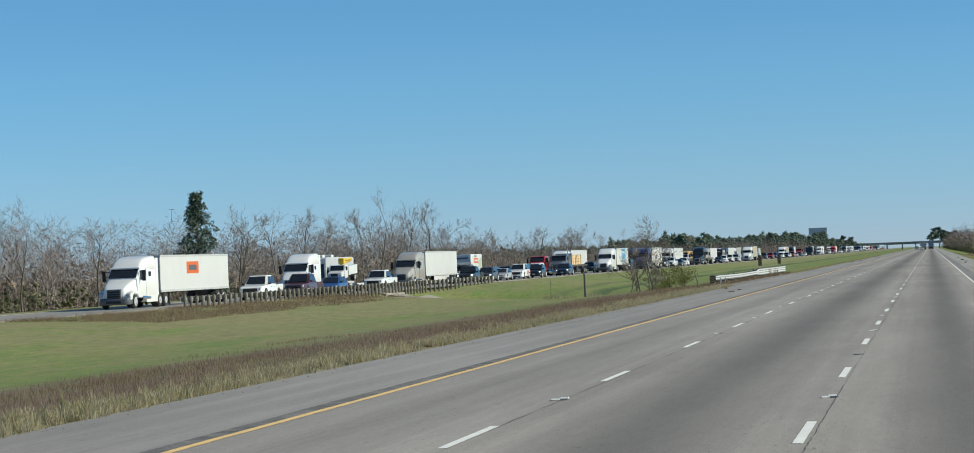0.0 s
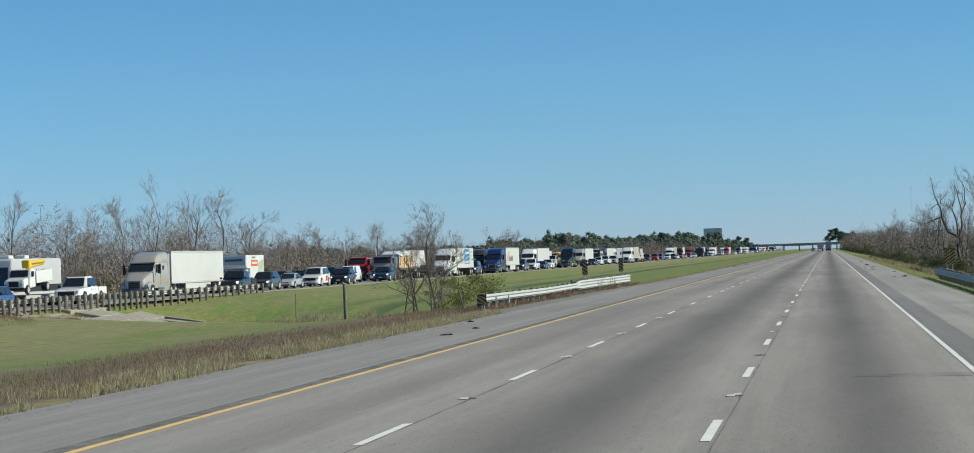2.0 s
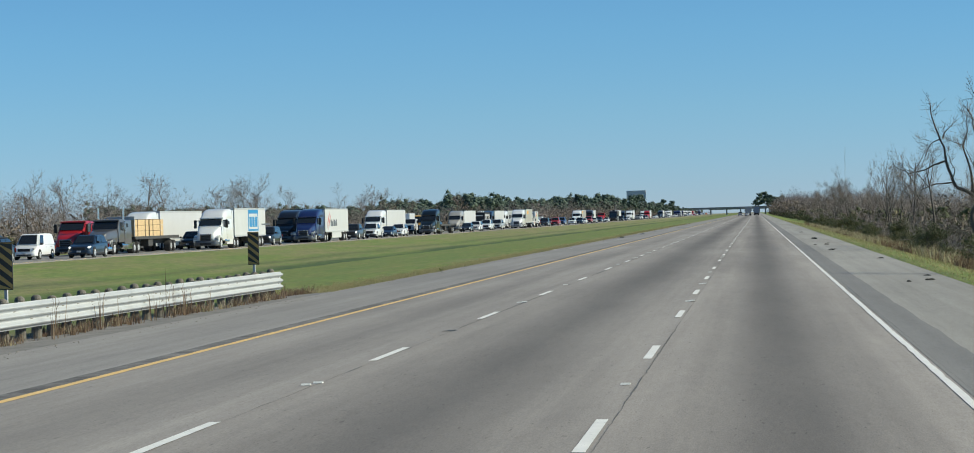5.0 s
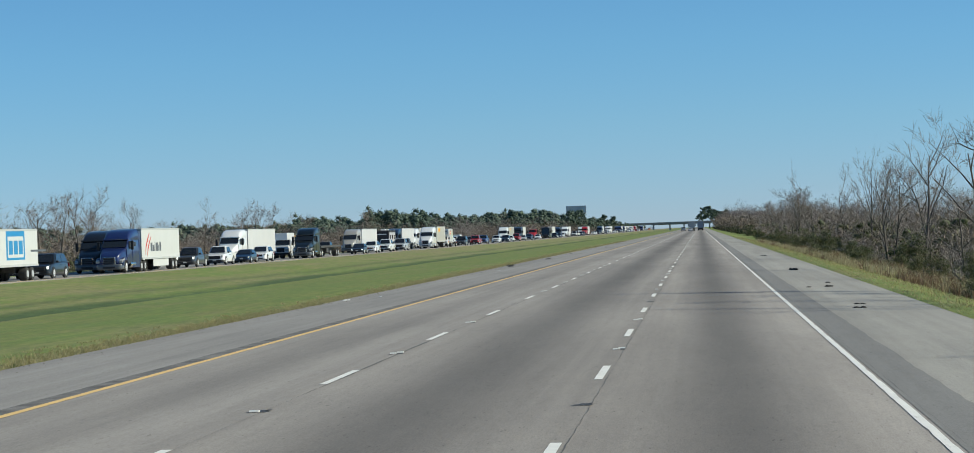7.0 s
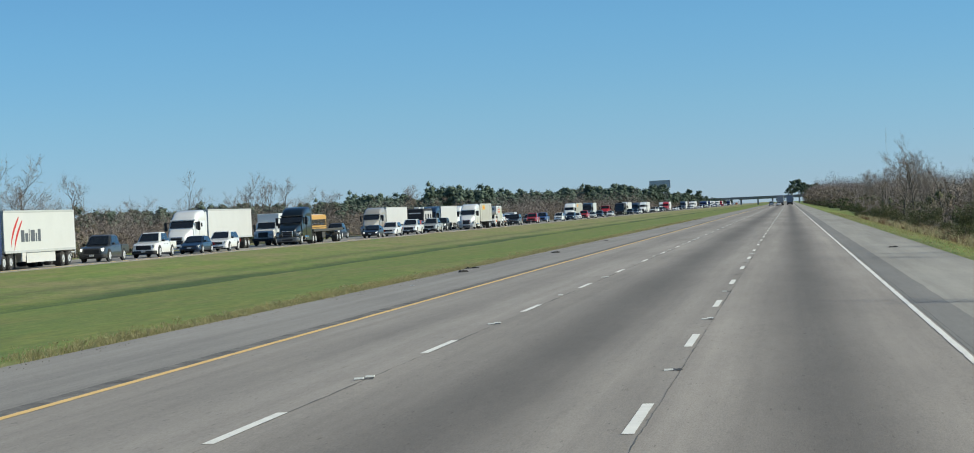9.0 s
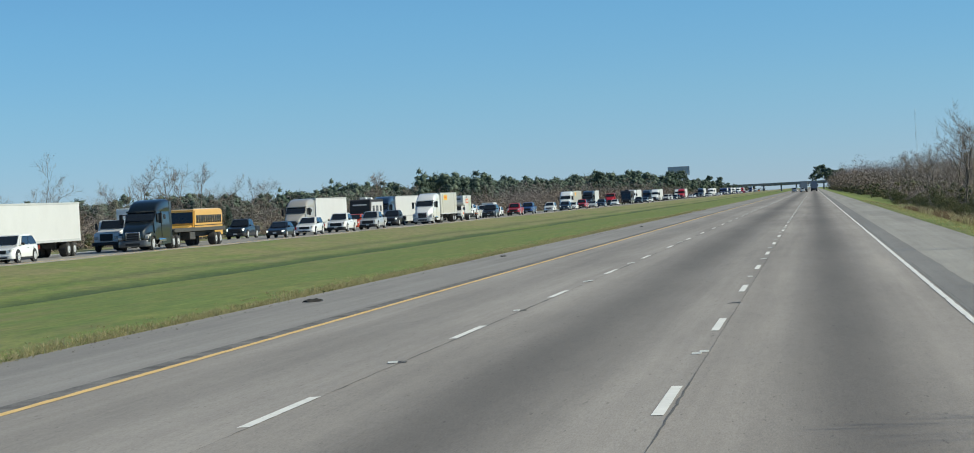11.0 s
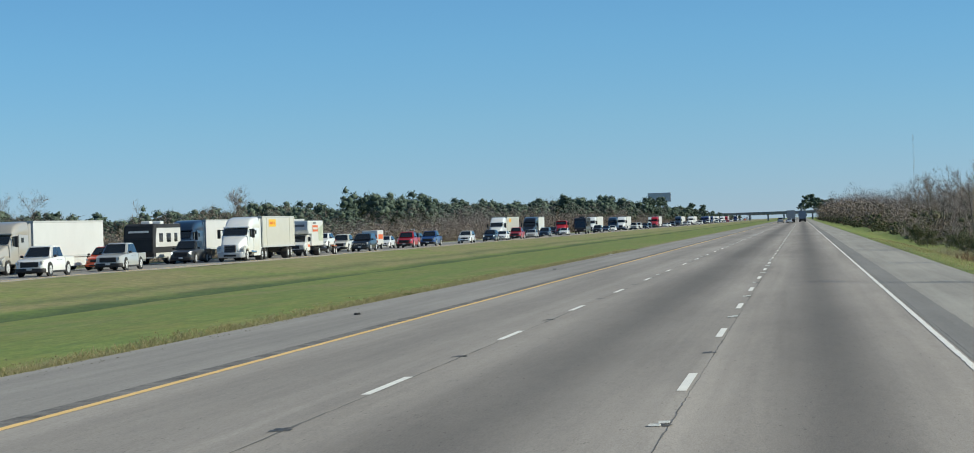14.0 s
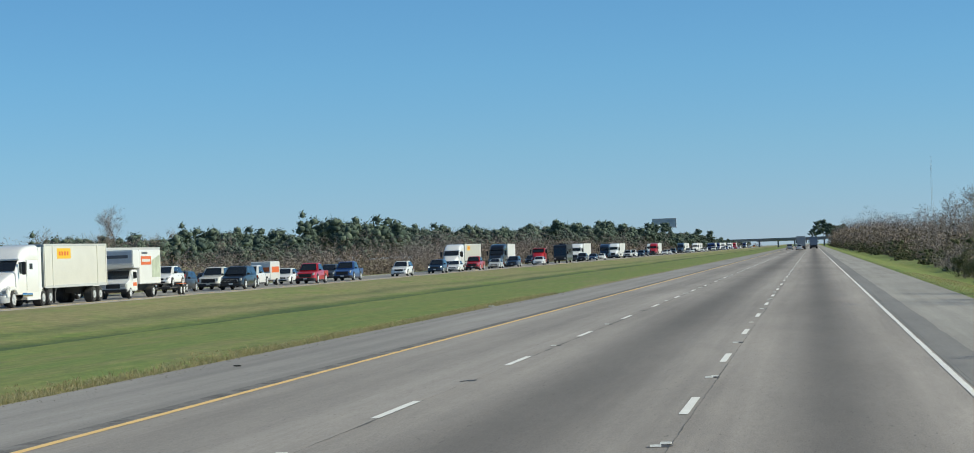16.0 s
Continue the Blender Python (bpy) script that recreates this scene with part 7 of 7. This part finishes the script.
# single trees that stand out before the woods on both sides
prng = random.Random(11)
for k in range(30):
    left_tree(150 + 20.5 * k + prng.uniform(-8, 8), prng.uniform(4.2, 7.2), k, prng.uniform(-72.5, -67.0), None if k % 3 else GNARLED, "slender leafless tree before the thicket")
for k in range(34):
    right_tree(118 + 17.0 * k + prng.uniform(-7, 7), prng.uniform(2.6, 5.6), k, prng.uniform(12.0, 16.0), k % 4 == 0)
for k in range(66):
    y = 122 + 8.4 * k + prng.uniform(-4, 4)
    if k % 5 != 3:
        stand("shrub", SHRUB[1 + k % 2], prng.uniform(10.4, 12.8), y, "rounded dark evergreen shrub at the foot of the wood", "shrub", prng.uniform(0.45, 1.0), 47.0 * k, "shrubs beside the right verge")


# ---- woods: thickets that nobody could count ----
def thicket(seed, length, depth, trees, stems, height, twig=60, fine=4):
    """A stretch of bare winter wood along y, with its front at x = 0 and its back at x = -depth: crooked trees with fans of fine twigs, over brush."""
    rg = np.random.default_rng(seed)
    P0, P1, W0, W1 = [], [], [], []

    def add(p, q, w0, w1):
        P0.append(p); P1.append(q); W0.append(np.broadcast_to(np.asarray(w0, float), len(p))); W1.append(np.broadcast_to(np.asarray(w1, float), len(p)))
    for t in range(trees):
        base = np.array((-rg.random() ** 1.2 * depth, rg.random() * length, 0.0))
        h = height * rg.uniform(0.5, 1.08) * (0.8 + 0.2 * min(1, -base[0] / depth + 0.4))
        k = 5
        lean = rg.normal(size=2) * 0.16
        pts = [base]
        for i in range(k):
            pts.append(pts[-1] + np.array((lean[0], lean[1], 1.0)) * h * 0.9 / k + rg.normal(size=3) * (0.22, 0.22, 0.05))
        pts = np.array(pts)
        add(pts[:-1], pts[1:], np.linspace(0.11, 0.035, k), np.linspace(0.09, 0.015, k))
        n = twig
        u = rg.uniform(0.18, 1.0, n) ** 0.85
        i = np.minimum(k - 1, (u * k).astype(int))
        b = pts[i] + (pts[i + 1] - pts[i]) * (u * k - i)[:, None]
        # boughs fan out to a rounded crown
        reach = h * 0.24 * np.sqrt(np.clip(1.02 - ((u - 0.55) / 0.5) ** 2, 0.08, 1)) * rg.uniform(0.5, 1.15, n)
        a = rg.random(n) * 6.283
        e = b + np.stack([np.cos(a) * reach, np.sin(a) * reach, reach * rg.uniform(0.3, 0.95, n)], 1)
        add(b, e, 0.022, 0.010)
        j = rg.integers(0, n, n * fine)
        w = rg.uniform(0.35, 1, (n * fine, 1))
        b2 = b[j] + (e[j] - b[j]) * w
        out = (e[j] - b[j]) / (np.linalg.norm(e[j] - b[j], axis=1, keepdims=True) + 1e-9)
        e2 = b2 + (out * 0.35 + rg.normal(size=(n * fine, 3)) * 0.42 + (0, 0, 0.22)) * rg.uniform(0.25, 0.8, (n * fine, 1))
        add(b2, e2, 0.013, 0.006)
    b = np.stack([-rg.random(stems) ** 1.5 * depth, rg.random(stems) * length, np.zeros(stems)], 1)
    hh = height * (0.15 + 0.32 * rg.random(stems)) * (0.6 + 0.6 * np.abs(np.sin(b[:, 1] * 0.22 + seed)))
    b[:, 2] += hh * 0.75 * rg.random(stems)
    e = b + np.stack([rg.normal(size=stems) * 0.4, rg.normal(size=stems) * 0.4, hh * rg.uniform(0.1, 0.45, stems)], 1)
    add(b, e, 0.032, 0.012)
    v, f = ribbons(np.concatenate(P0), np.concatenate(P1), np.concatenate(W0), np.concatenate(W1), rg)
    return raw_mesh("thicket", v, f, M_BRUSH)


def pine_belt(seed, length, depth, count, height, per=36, size=0.40):
    """Pines side by side, each with a few rounded puffs of needles on top of a bare stem."""
    rg = np.random.default_rng(seed)
    C, R = [], []
    for t in range(count):
        base = np.array((-rg.random() * depth, rg.random() * length, 0.0))
        h = height * rg.uniform(0.70, 1.06) * (0.94 + 0.10 * math.sin(base[1] * 0.31 + seed))
        broad = rg.uniform(0.75, 1.25)
        for k in range(9):
            u = 0.50 + 0.40 * rg.random() ** 0.8
            dome = math.sqrt(max(0.05, 1 - ((u - 0.68) / 0.32) ** 2))
            reach = h * 0.15 * broad * dome * math.sqrt(rg.random())
            a = rg.random() * 6.283
            C.append(base + (math.cos(a) * reach, math.sin(a) * reach, h * u))
            R.append(height / 11 * rg.uniform(0.6, 1.1) * (0.8 + 0.45 * dome))
    v, f = puffs(rg, np.array(C), np.array(R), per, size)
    return raw_mesh("pine_crowns", v, f, M_PINE)


def bush_belt(seed, length, depth, count, height, material, per=22, size=0.15, heart=False):
    rg = np.random.default_rng(seed)
    C, R = [], []
    for t in range(count):
        base = np.array((-rg.random() * depth, rg.random() * length, 0.0))
        h = height * rg.uniform(0.3, 1.35)
        for k in range(16):
            C.append(base + (rg.normal() * h * 0.42, rg.normal() * h * 0.55, h * rg.random() ** 0.8))
            R.append(h * (rg.uniform(0.10, 0.22) if heart else 0.24))
    v, f = (puffs if heart else needle_clumps)(rg, np.array(C), np.array(R), per, size)
    return raw_mesh("bushes", v, f, material)


def far_wood(seed, length, depth, trees, height):
    """A far stretch of bare wood: hazy fans of twigs with an uneven, clumped top."""
    rg = np.random.default_rng(seed)
    C, T = [], []
    for t in range(trees):
        y = rg.random() * length
        h = height * (0.72 + 0.38 * math.sin(y * 0.37 + seed) * math.sin(y * 0.13 + 2.0 * seed)) * rg.uniform(0.6, 1.1)
        n = 145
        u = rg.random(n) ** 0.62
        spread = 0.27 * h * np.sqrt(np.clip(1 - ((u - 0.58) / 0.46) ** 2, 0.03, 1))
        a, r = rg.random(n) * 6.283, rg.random(n) ** 0.4
        p = np.stack([-rg.random() * depth + np.cos(a) * r * spread, y + np.sin(a) * r * spread, h * u * 0.97], 1)
        d = np.stack([np.cos(a) * 0.8, np.sin(a) * 0.8, np.full(n, 0.35)], 1) + rg.normal(size=(n, 3)) * 0.7
        C.append(p); T.append(p + d * (0.040 * h * rg.uniform(0.6, 1.4, (n, 1))))
    p, q = np.concatenate(C), np.concatenate(T)
    v, f = ribbons(p, q, np.full(len(p), 0.044), np.full(len(p), 0.026), rg)
    return raw_mesh("far_thicket", v, f, M_MAUVE)


THICK = [thicket(100 + k, 50, 14, 46, 1800, 8.6, 60, 7) for k in range(3)]
FAR = [far_wood(115 + k, 50, 14, 52, 8.6) for k in range(4)]
PINES = [pine_belt(120 + k, 50, 18, 42, 11.6) for k in range(4)]
BUSHES = [bush_belt(130 + k, 50, 7, 12, 1.9, M_DARKLEAF, 30, 0.17, True) for k in range(3)]
LOW = [thicket(140 + k, 50, 7, 36, 2200, 3.4, 30, 2) for k in range(2)]
UNDER = [bush_belt(150 + k, 50, 9, 44, 3.6, M_HAZE, 6, 0.31) for k in range(3)]


def belt(name, meshes, x, y, k, label, flip=False, scale=1.0, lift=0.0, group=""):
    ob = new(name, meshes[k % len(meshes)])
    ob.matrix_basis = pose(x, y + (50 * scale if flip else 0), ground_z(x, max(60, y)) - 0.1 + lift, 0, 0, 180 if flip else 0)
    ob.scale = (scale, scale, scale * (0.86 + 0.1 * ((k * 7) % 4)))
    tagged(ob, label, "woods", kind="stuff")


for k in range(0, 48):
    y = 60 + 46.0 * k
    tall = float(np.interp(y, (60, 350, 430, 560, 800, 950, 1350), (1.0, 1.0, 0.82, 0.68, 0.70, 0.95, 1.15)))
    if y < 600:
        belt("woods_bare", THICK, -70, y, k, "dense grey-brown thicket of leafless trees", scale=tall)
        belt("woods_bare", FAR, -79, y + 13, k + 1, "dense grey-brown thicket behind the first trees", scale=tall * 1.05)
        if y < 440:
            belt("woods_bare", FAR, -86, y + 27, k + 2, "hazy grey-brown thicket deep in the wood", scale=tall * 1.12)
        belt("woods_undergrowth", UNDER, -73, y, k, "dark brown tangle of winter undergrowth", scale=1.05 if y < 400 else 0.85)
        belt("woods_undergrowth", UNDER, -84, y + 21, k + 1, "dark brown tangle behind the thicket", scale=1.2 if y < 400 else 0.95)
    elif y < 2300:
        belt("woods_bare", FAR, -68 - 3 * (k % 3), y, k, "grey-mauve belt of leafless trees", scale=tall * (0.95, 0.8, 1.08, 0.9, 1.15)[k % 5])
        if y < 1150:
            belt("woods_bare", FAR, -80, y + 24, k + 2, "grey-mauve belt of leafless trees before the pines", scale=tall * (1.1, 0.95, 1.2)[k % 3])
        belt("woods_undergrowth", UNDER, -74, y, k, "brown tangle of winter undergrowth", scale=0.9 if y < 1000 else 1.2)
    if 560 < y < 2320:
        grown = float(np.interp(y, (500, 820, 960, 1340, 1800, 2300), (0.60, 0.64, 0.90, 1.14, 1.0, 0.8)))
        inn = float(np.interp(y, (900, 1300, 1700), (0, 20, 28)))
        belt("woods_pine", PINES, -98 - 5 * (k % 2) + inn, y, k + 1, "dark green belt of pine trees", scale=grown * (0.86 + 0.14 * (k % 3)))
        if y < 1300:
            belt("woods_pine", PINES, -118 + inn, y + 20, k + 2, "dark green belt of pine trees behind others", scale=grown * 1.05)
    if 100 < y < 600:
        belt("woods_bushes", BUSHES, -69.5, y, k, "dark evergreen undergrowth before the trees", scale=0.8 if k % 3 else 1.2)
for k in range(0, 48):
    y = 90 + 46.0 * k
    tall = float(np.interp(y, (90, 380, 450, 640, 760, 900, 1150, 1500, 2200), (0.80, 0.76, 0.66, 0.74, 0.88, 1.1, 1.45, 1.75, 1.9)))
    if y < 700:
        belt("woods_bare", THICK, 16.0 + 1.6 * (k % 2), y, k + 1, "dense grey-brown thicket beside the verge", True, tall * (0.9, 1.05, 0.97)[k % 3])
        belt("woods_undergrowth", UNDER, 19.0, y, k, "dark brown tangle inside the thicket", True, 0.85)
        belt("woods_bushes", BUSHES, 12.6 + 0.9 * (k % 3), y, k, "dark green undergrowth beside the verge", True, (0.75, 1.15, 0.9, 1.3)[k % 4])
        belt("woods_undergrowth", UNDER, 13.6 + 0.8 * (k % 2), y + 15, k + 2, "low brown tangle at the foot of the thicket", True, 0.55)
        belt("woods_brush", LOW, 12.2 + 1.1 * (k % 2), y, k, "low grey brush beside the verge", True, (0.7, 1.0, 0.85)[k % 3])
    else:
        belt("woods_bare", FAR, 14.5 + 1.5 * (k % 3), y, k, "grey-mauve thicket far beside the road", True, tall * (0.78, 0.95, 0.86)[k % 3])
        if k % 3:
            belt("woods_bushes", BUSHES, 12.6 + 0.8 * (k % 2), y, k, "dark green undergrowth far beside the road", True, (0.8, 1.2)[k % 2])
        belt("woods_undergrowth", UNDER, 16.0, y, k, "dark brown tangle far beside the road", True, 1.0 * tall)
    if y < 1050:
        belt("woods_bare", FAR, 26.0, y + 20, k, "grey-mauve belt of leafless trees behind the thicket", True, tall * 1.15)


# low woods behind the bridge
for k in range(5):
    belt("woods_pine", PINES, -84 + 7.5 * k, 2440 + 18 * k, k, "dark green belt of pine trees beyond the bridge", scale=0.98 - 0.11 * k)
    belt("woods_bare", FAR, -80 + 9 * k, 2425 + 15 * k, k, "grey-mauve trees beyond the bridge", scale=0.95 - 0.10 * k)
# pines and bare trees before the bridge's end
for k in range(5):
    belt("woods_pine", PINES, -70 + 3.5 * k, 2010 + 52 * k, k + 2, "dark green belt of pine trees before the bridge", scale=0.72 - 0.05 * k)
    belt("woods_bare", FAR, -62 + 3.0 * k, 2010 + 52 * k, k + 1, "grey-mauve trees before the bridge", scale=0.70 - 0.06 * k)
# pines that close the view at the bridge
for x, y, s, k in ((4.0, 2400, 1.55, 0), (9.0, 2410, 1.7, 1), (13.0, 2395, 1.5, 2), (0.5, 2420, 1.2, 3), (17.0, 2405, 1.35, 0), (20.5, 2390, 1.3, 1), (24.5, 2400, 1.45, 2)):
    stand("pine_tree", PINE[k], x, y, "tall dark pine tree beyond the bridge", "tree", s, 90 * k, "pines at the bridge")
for x, y, s, k in ((-70.5, 1930, 1.15, 2), (-66.0, 2000, 1.05, 0), (-76, 1700, 1.3, 1), (-72, 1560, 1.2, 3), (-80, 1400, 1.15, 0), (-84, 1250, 1.1, 2)):
    stand("pine_tree", PINE[k], x, y, "tall dark pine tree above the far wood", "tree", s, 50 * k, "pines above the far wood")


# ---- grass ----
def blades(name, label, count, area, height, width, material, seed, mask=None, lean=0.5):
    """Grass as single blades, scattered over x0, x1, y0, y1."""
    rg = np.random.default_rng(seed)
    x0, x1, y0, y1 = area
    x, y = rg.uniform(x0, x1, count), y0 + (y1 - y0) * rg.random(count) ** 1.15
    if mask is not None:
        keep = np.array([mask(a, b, rg.random()) for a, b in zip(x, y)])
        x, y = x[keep], y[keep]
    n = len(x)
    z = np.array([ground_z(a, b) for a, b in zip(x, y)]) - 0.01
    p = np.stack([x, y, z], 1)
    h = height * rg.uniform(0.5, 1.3, n)
    a = rg.random(n) * 6.283
    w = width * rg.uniform(0.6, 1.4, n)
    s = np.stack([np.cos(a) * w, np.sin(a) * w, np.zeros(n)], 1)
    tip = p + np.stack([rg.normal(size=n) * lean * h, rg.normal(size=n) * lean * h, h], 1)
    v = np.stack([p - s, p + s, tip], 1).reshape(-1, 3)
    me = raw_mesh(name, v, np.arange(len(v)).reshape(-1, 3), material)
    tagged(new(name, me), label, "grass", kind="stuff")


def patchy(scale, cut):
    return lambda x, y, r: noise.noise((x * scale, y * scale * 0.5, 7.0)) + 0.5 * noise.noise((x * scale * 4, y * scale * 3, 2.0)) > cut + (r - 0.5) * 0.3


def tufts(name, label, count, area, height, width, material, seed, mask=None, per=14, lean=0.6, spread=0.09):
    """Clumps of bent blades that fan out from a common foot."""
    rg = np.random.default_rng(seed)
    x0, x1, y0, y1 = area
    cx, cy = rg.uniform(x0, x1, count), y0 + (y1 - y0) * rg.random(count) ** 1.15
    if mask is not None:
        keep = np.array([mask(a, b, rg.random()) for a, b in zip(cx, cy)])
        cx, cy = cx[keep], cy[keep]
    grown = height * rg.uniform(0.45, 1.25, len(cx))
    cz = np.array([ground_z(a, b) for a, b in zip(cx, cy)]) - 0.02
    k = np.repeat(np.arange(len(cx)), per)
    n = len(k)
    a, r = rg.random(n) * 6.283, rg.random(n)
    h = grown[k] * rg.uniform(0.5, 1.15, n)
    way = np.stack([np.cos(a), np.sin(a)], 1)
    foot = np.stack([cx[k] + way[:, 0] * r * spread, cy[k] + way[:, 1] * r * spread * 1.6, cz[k]], 1)
    out = (lean * (0.25 + r) * h)[:, None] * way
    knee = foot + np.concatenate([out * 0.35, (h * 0.65)[:, None]], 1)
    tip = foot + np.concatenate([out, (h * (1.0 - 0.35 * r))[:, None]], 1)
    w = width * rg.uniform(0.6, 1.4, n)
    t = rg.random(n) * 6.283
    s = np.stack([np.cos(t) * w, np.sin(t) * w, np.zeros(n)], 1)
    v = np.stack([foot - s, foot + s, knee + s * 0.8, knee - s * 0.8, knee - s * 0.8, knee + s * 0.8, tip + s * 0.15, tip - s * 0.15], 1).reshape(-1, 3)
    tagged(new(name, raw_mesh(name, v, np.arange(len(v)).reshape(-1, 4), material)), label, "grass", kind="stuff")


def pebbles(name, label, count, area, size, material, seed):
    """Clods and chips strewn along an edge."""
    rg = np.random.default_rng(seed)
    x0, x1, y0, y1 = area
    x, y = x0 + (x1 - x0) * rg.random(count) ** 1.6, rg.uniform(y0, y1, count)
    z = np.array([max(ground_z(a, b), road_z(a) - 0.012 if a > -12.15 else -9.0) for a, b in zip(x, y)])
    r = size * rg.uniform(0.4, 1.6, count) ** 1.5
    c = np.stack([x, y, z], 1)
    v = np.stack([c + np.stack([np.cos(q + k) * r, np.sin(q + k) * r * 1.3, 0 * r], 1) for q, k in zip((0, 2.1, 4.2), rg.random(3))] + [c + np.stack([0 * r, 0 * r, r * rg.uniform(0.5, 1.1, count)], 1)], 1).reshape(-1, 3)
    i = np.arange(count)[:, None] * 4
    f = np.concatenate([i + np.array(t) for t in ((0, 1, 3), (1, 2, 3), (2, 0, 3))])
    tagged(new(name, raw_mesh(name, v, f, material)), label, "debris", kind="stuff")


def edge_line(y):
    """The wandering rim of the grass along the shoulder."""
    return -12.12 - 0.22 * noise.noise((1.0, y * 0.11, 2.0)) - 0.12 * noise.noise((4.0, y * 0.6, 2.0))


def rim(reach, cut, clear=True):
    def keep(x, y, r):
        if clear and 150 < y < 218:
            return False
        d = edge_line(y) - x
        return 0 < d < reach * (0.55 + 0.8 * r) and noise.noise((x * 0.6, y * 0.22, 7.0)) + 0.4 * noise.noise((x * 3, y * 1.2, 2.0)) > cut
    return keep


tufts("grass_edge", "dry olive and straw tufts along the shoulder's edge", 17000, (-13.5, -11.9, 216, 600), 0.16, 0.006, M_FRINGE, 1, rim(0.95, -0.6), 11, 1.3)
tufts("grass_edge", "low grey-green tufts behind the straw edge", 7000, (-14.6, -12.3, 216, 540), 0.08, 0.007, M_FRINGE, 6, rim(1.9, -0.15), 9, 1.1)
tufts("grass_edge", "dark leafy weeds rooted in the shoulder's edge", 420, (-12.6, -11.9, 216, 560), 0.13, 0.016, M_RUSH, 16, rim(0.35, 0.12), 12, 1.2, 0.14)
tufts("grass_edge", "tall pale straw tufts beside the shoulder", 4200, (-14.2, -11.9, 20, 152), 0.27, 0.007, M_STRAW, 2, rim(1.5, -0.3), 16)
tufts("grass_edge", "olive tufts among the straw beside the shoulder", 1700, (-14.4, -11.9, 20, 152), 0.22, 0.008, M_FRINGE, 4, rim(1.6, 0.0), 14)
blades("weeds_dead", "reddish-brown dead weeds in the median", 120000, (-24.0, -13.3, 20, 195), 0.15, 0.005, M_WEED, 3, lambda x, y, r: noise.noise((x * 0.2, y * 0.1, 7.0)) * 0.8 + 0.45 - smooth(-14.5, -23.0, x) * 1.1 > r - 0.5, 0.35)
blades("weeds_dead", "reddish-brown dead weeds under the opposite bank", 40000, (-50.5, -41.0, 120, 192), 0.24, 0.007, M_WEED, 8, patchy(0.15, -0.2), 0.5)
tufts("weeds_dead", "brown weeds in the joints of the broken paving", 260, (-50.4, -43.2, 190, 216), 0.38, 0.012, M_WEED, 18, lambda x, y, r: noise.noise((x * 0.5, y * 0.3, 1.0)) > 0.05, 12, 0.7)
tufts("weeds_dead", "tan dead reeds on the creek bank", 900, (-42.5, -30.0, 205, 236), 0.55, 0.012, M_STRAW, 15, lambda x, y, r: abs(y - (216 - (x + 42) * 0.4)) < 5 and r < 0.75, 14, 0.4)
blades("grass_verge", "short green grass on the verge", 30000, (6.0, 9.8, 110, 640), 0.08, 0.014, M_FRINGE, 7, None, 1.0)
blades("grass_verge", "straw-coloured weeds below the thicket", 40000, (9.2, 13.0, 110, 600), 0.5, 0.010, M_STRAW, 9, patchy(0.15, 0.0))
tufts("weeds_dead", "tan and brown dead weeds at the foot of the wood", 5200, (8.7, 12.4, 150, 560), 0.55, 0.013, M_WEED, 31, lambda x, y, r: noise.noise((x * 0.35, y * 0.07, 2.0)) + 0.5 * (x - 9.6) > r - 0.5, 13, 0.7)
tufts("weeds_dead", "pale dead weeds at the foot of the wood", 2600, (8.8, 12.2, 150, 560), 0.65, 0.012, M_STRAW, 33, lambda x, y, r: noise.noise((x * 0.3, y * 0.05, 9.0)) > r - 0.4, 12, 0.6)
def under_rail(reach, cut):
    return lambda x, y, r: abs(x + 14.2 - 1.2 * (y - 157) / 58.4 + 0.12) < reach and noise.noise((x, y * 0.35, 3.0)) > cut


tufts("grass_rail", "brown dead weeds between the guardrail's posts", 2600, (-14.7, -12.7, 153, 219), 0.32, 0.006, M_WEED, 10, under_rail(0.38, -0.1), 13, 0.6)
tufts("grass_rail", "pale straw between the guardrail's posts", 900, (-14.6, -12.6, 158, 219), 0.26, 0.006, M_STRAW, 17, under_rail(0.42, 0.05), 12, 0.8)
tufts("grass_rail", "tall dry weed stalks before the guardrail", 12, (-13.25, -12.95, 194, 210), 0.95, 0.007, M_WEED, 23, None, 7, 0.22)
pebbles("edge_clods", "dark clods and chips along the ragged asphalt edge", 4200, (-12.35, -11.5, 30, 600), 0.011, M_CLOD, 21)
pebbles("edge_litter", "pale chips of rubble below the guardrail", 420, (-13.6, -11.9, 152, 222), 0.016, M_CONCRETE, 22)

# ---- traffic ahead on the near carriageway, seen from behind ----
def ahead_car(kind, x, y, colour, label):
    car(kind, pose(x, y + CAR[kind][0], road_z(x), 0, 0, 180), colour, label, "vehicles ahead")


ahead_car("sedan", -3.4, 1130, WHITE, "white sedan driving ahead in the middle lane")
ahead_car("suv", -6.6, 1190, SILVER, "silver suv driving ahead in the fast lane")
van_trailer(pose(-3.0, 1176, road_z(-3), 0, 0, 180), "grey box trailer seen from behind", (0.30, 0.31, 0.33), group="vehicles ahead")
tractor(pose(-3.0, 1182.5, road_z(-3), 0, 0, 180), NAVY, "dark tractor pulling a grey trailer ahead", group="vehicles ahead")
van_trailer(pose(0.6, 1256, road_z(0.6), 0, 0, 180), "blue-grey box trailer far ahead", (0.16, 0.20, 0.27), group="vehicles ahead")
tractor(pose(0.6, 1262.5, road_z(0.6), 0, 0, 180), CHARCOAL, "dark tractor pulling a trailer far ahead", group="vehicles ahead")
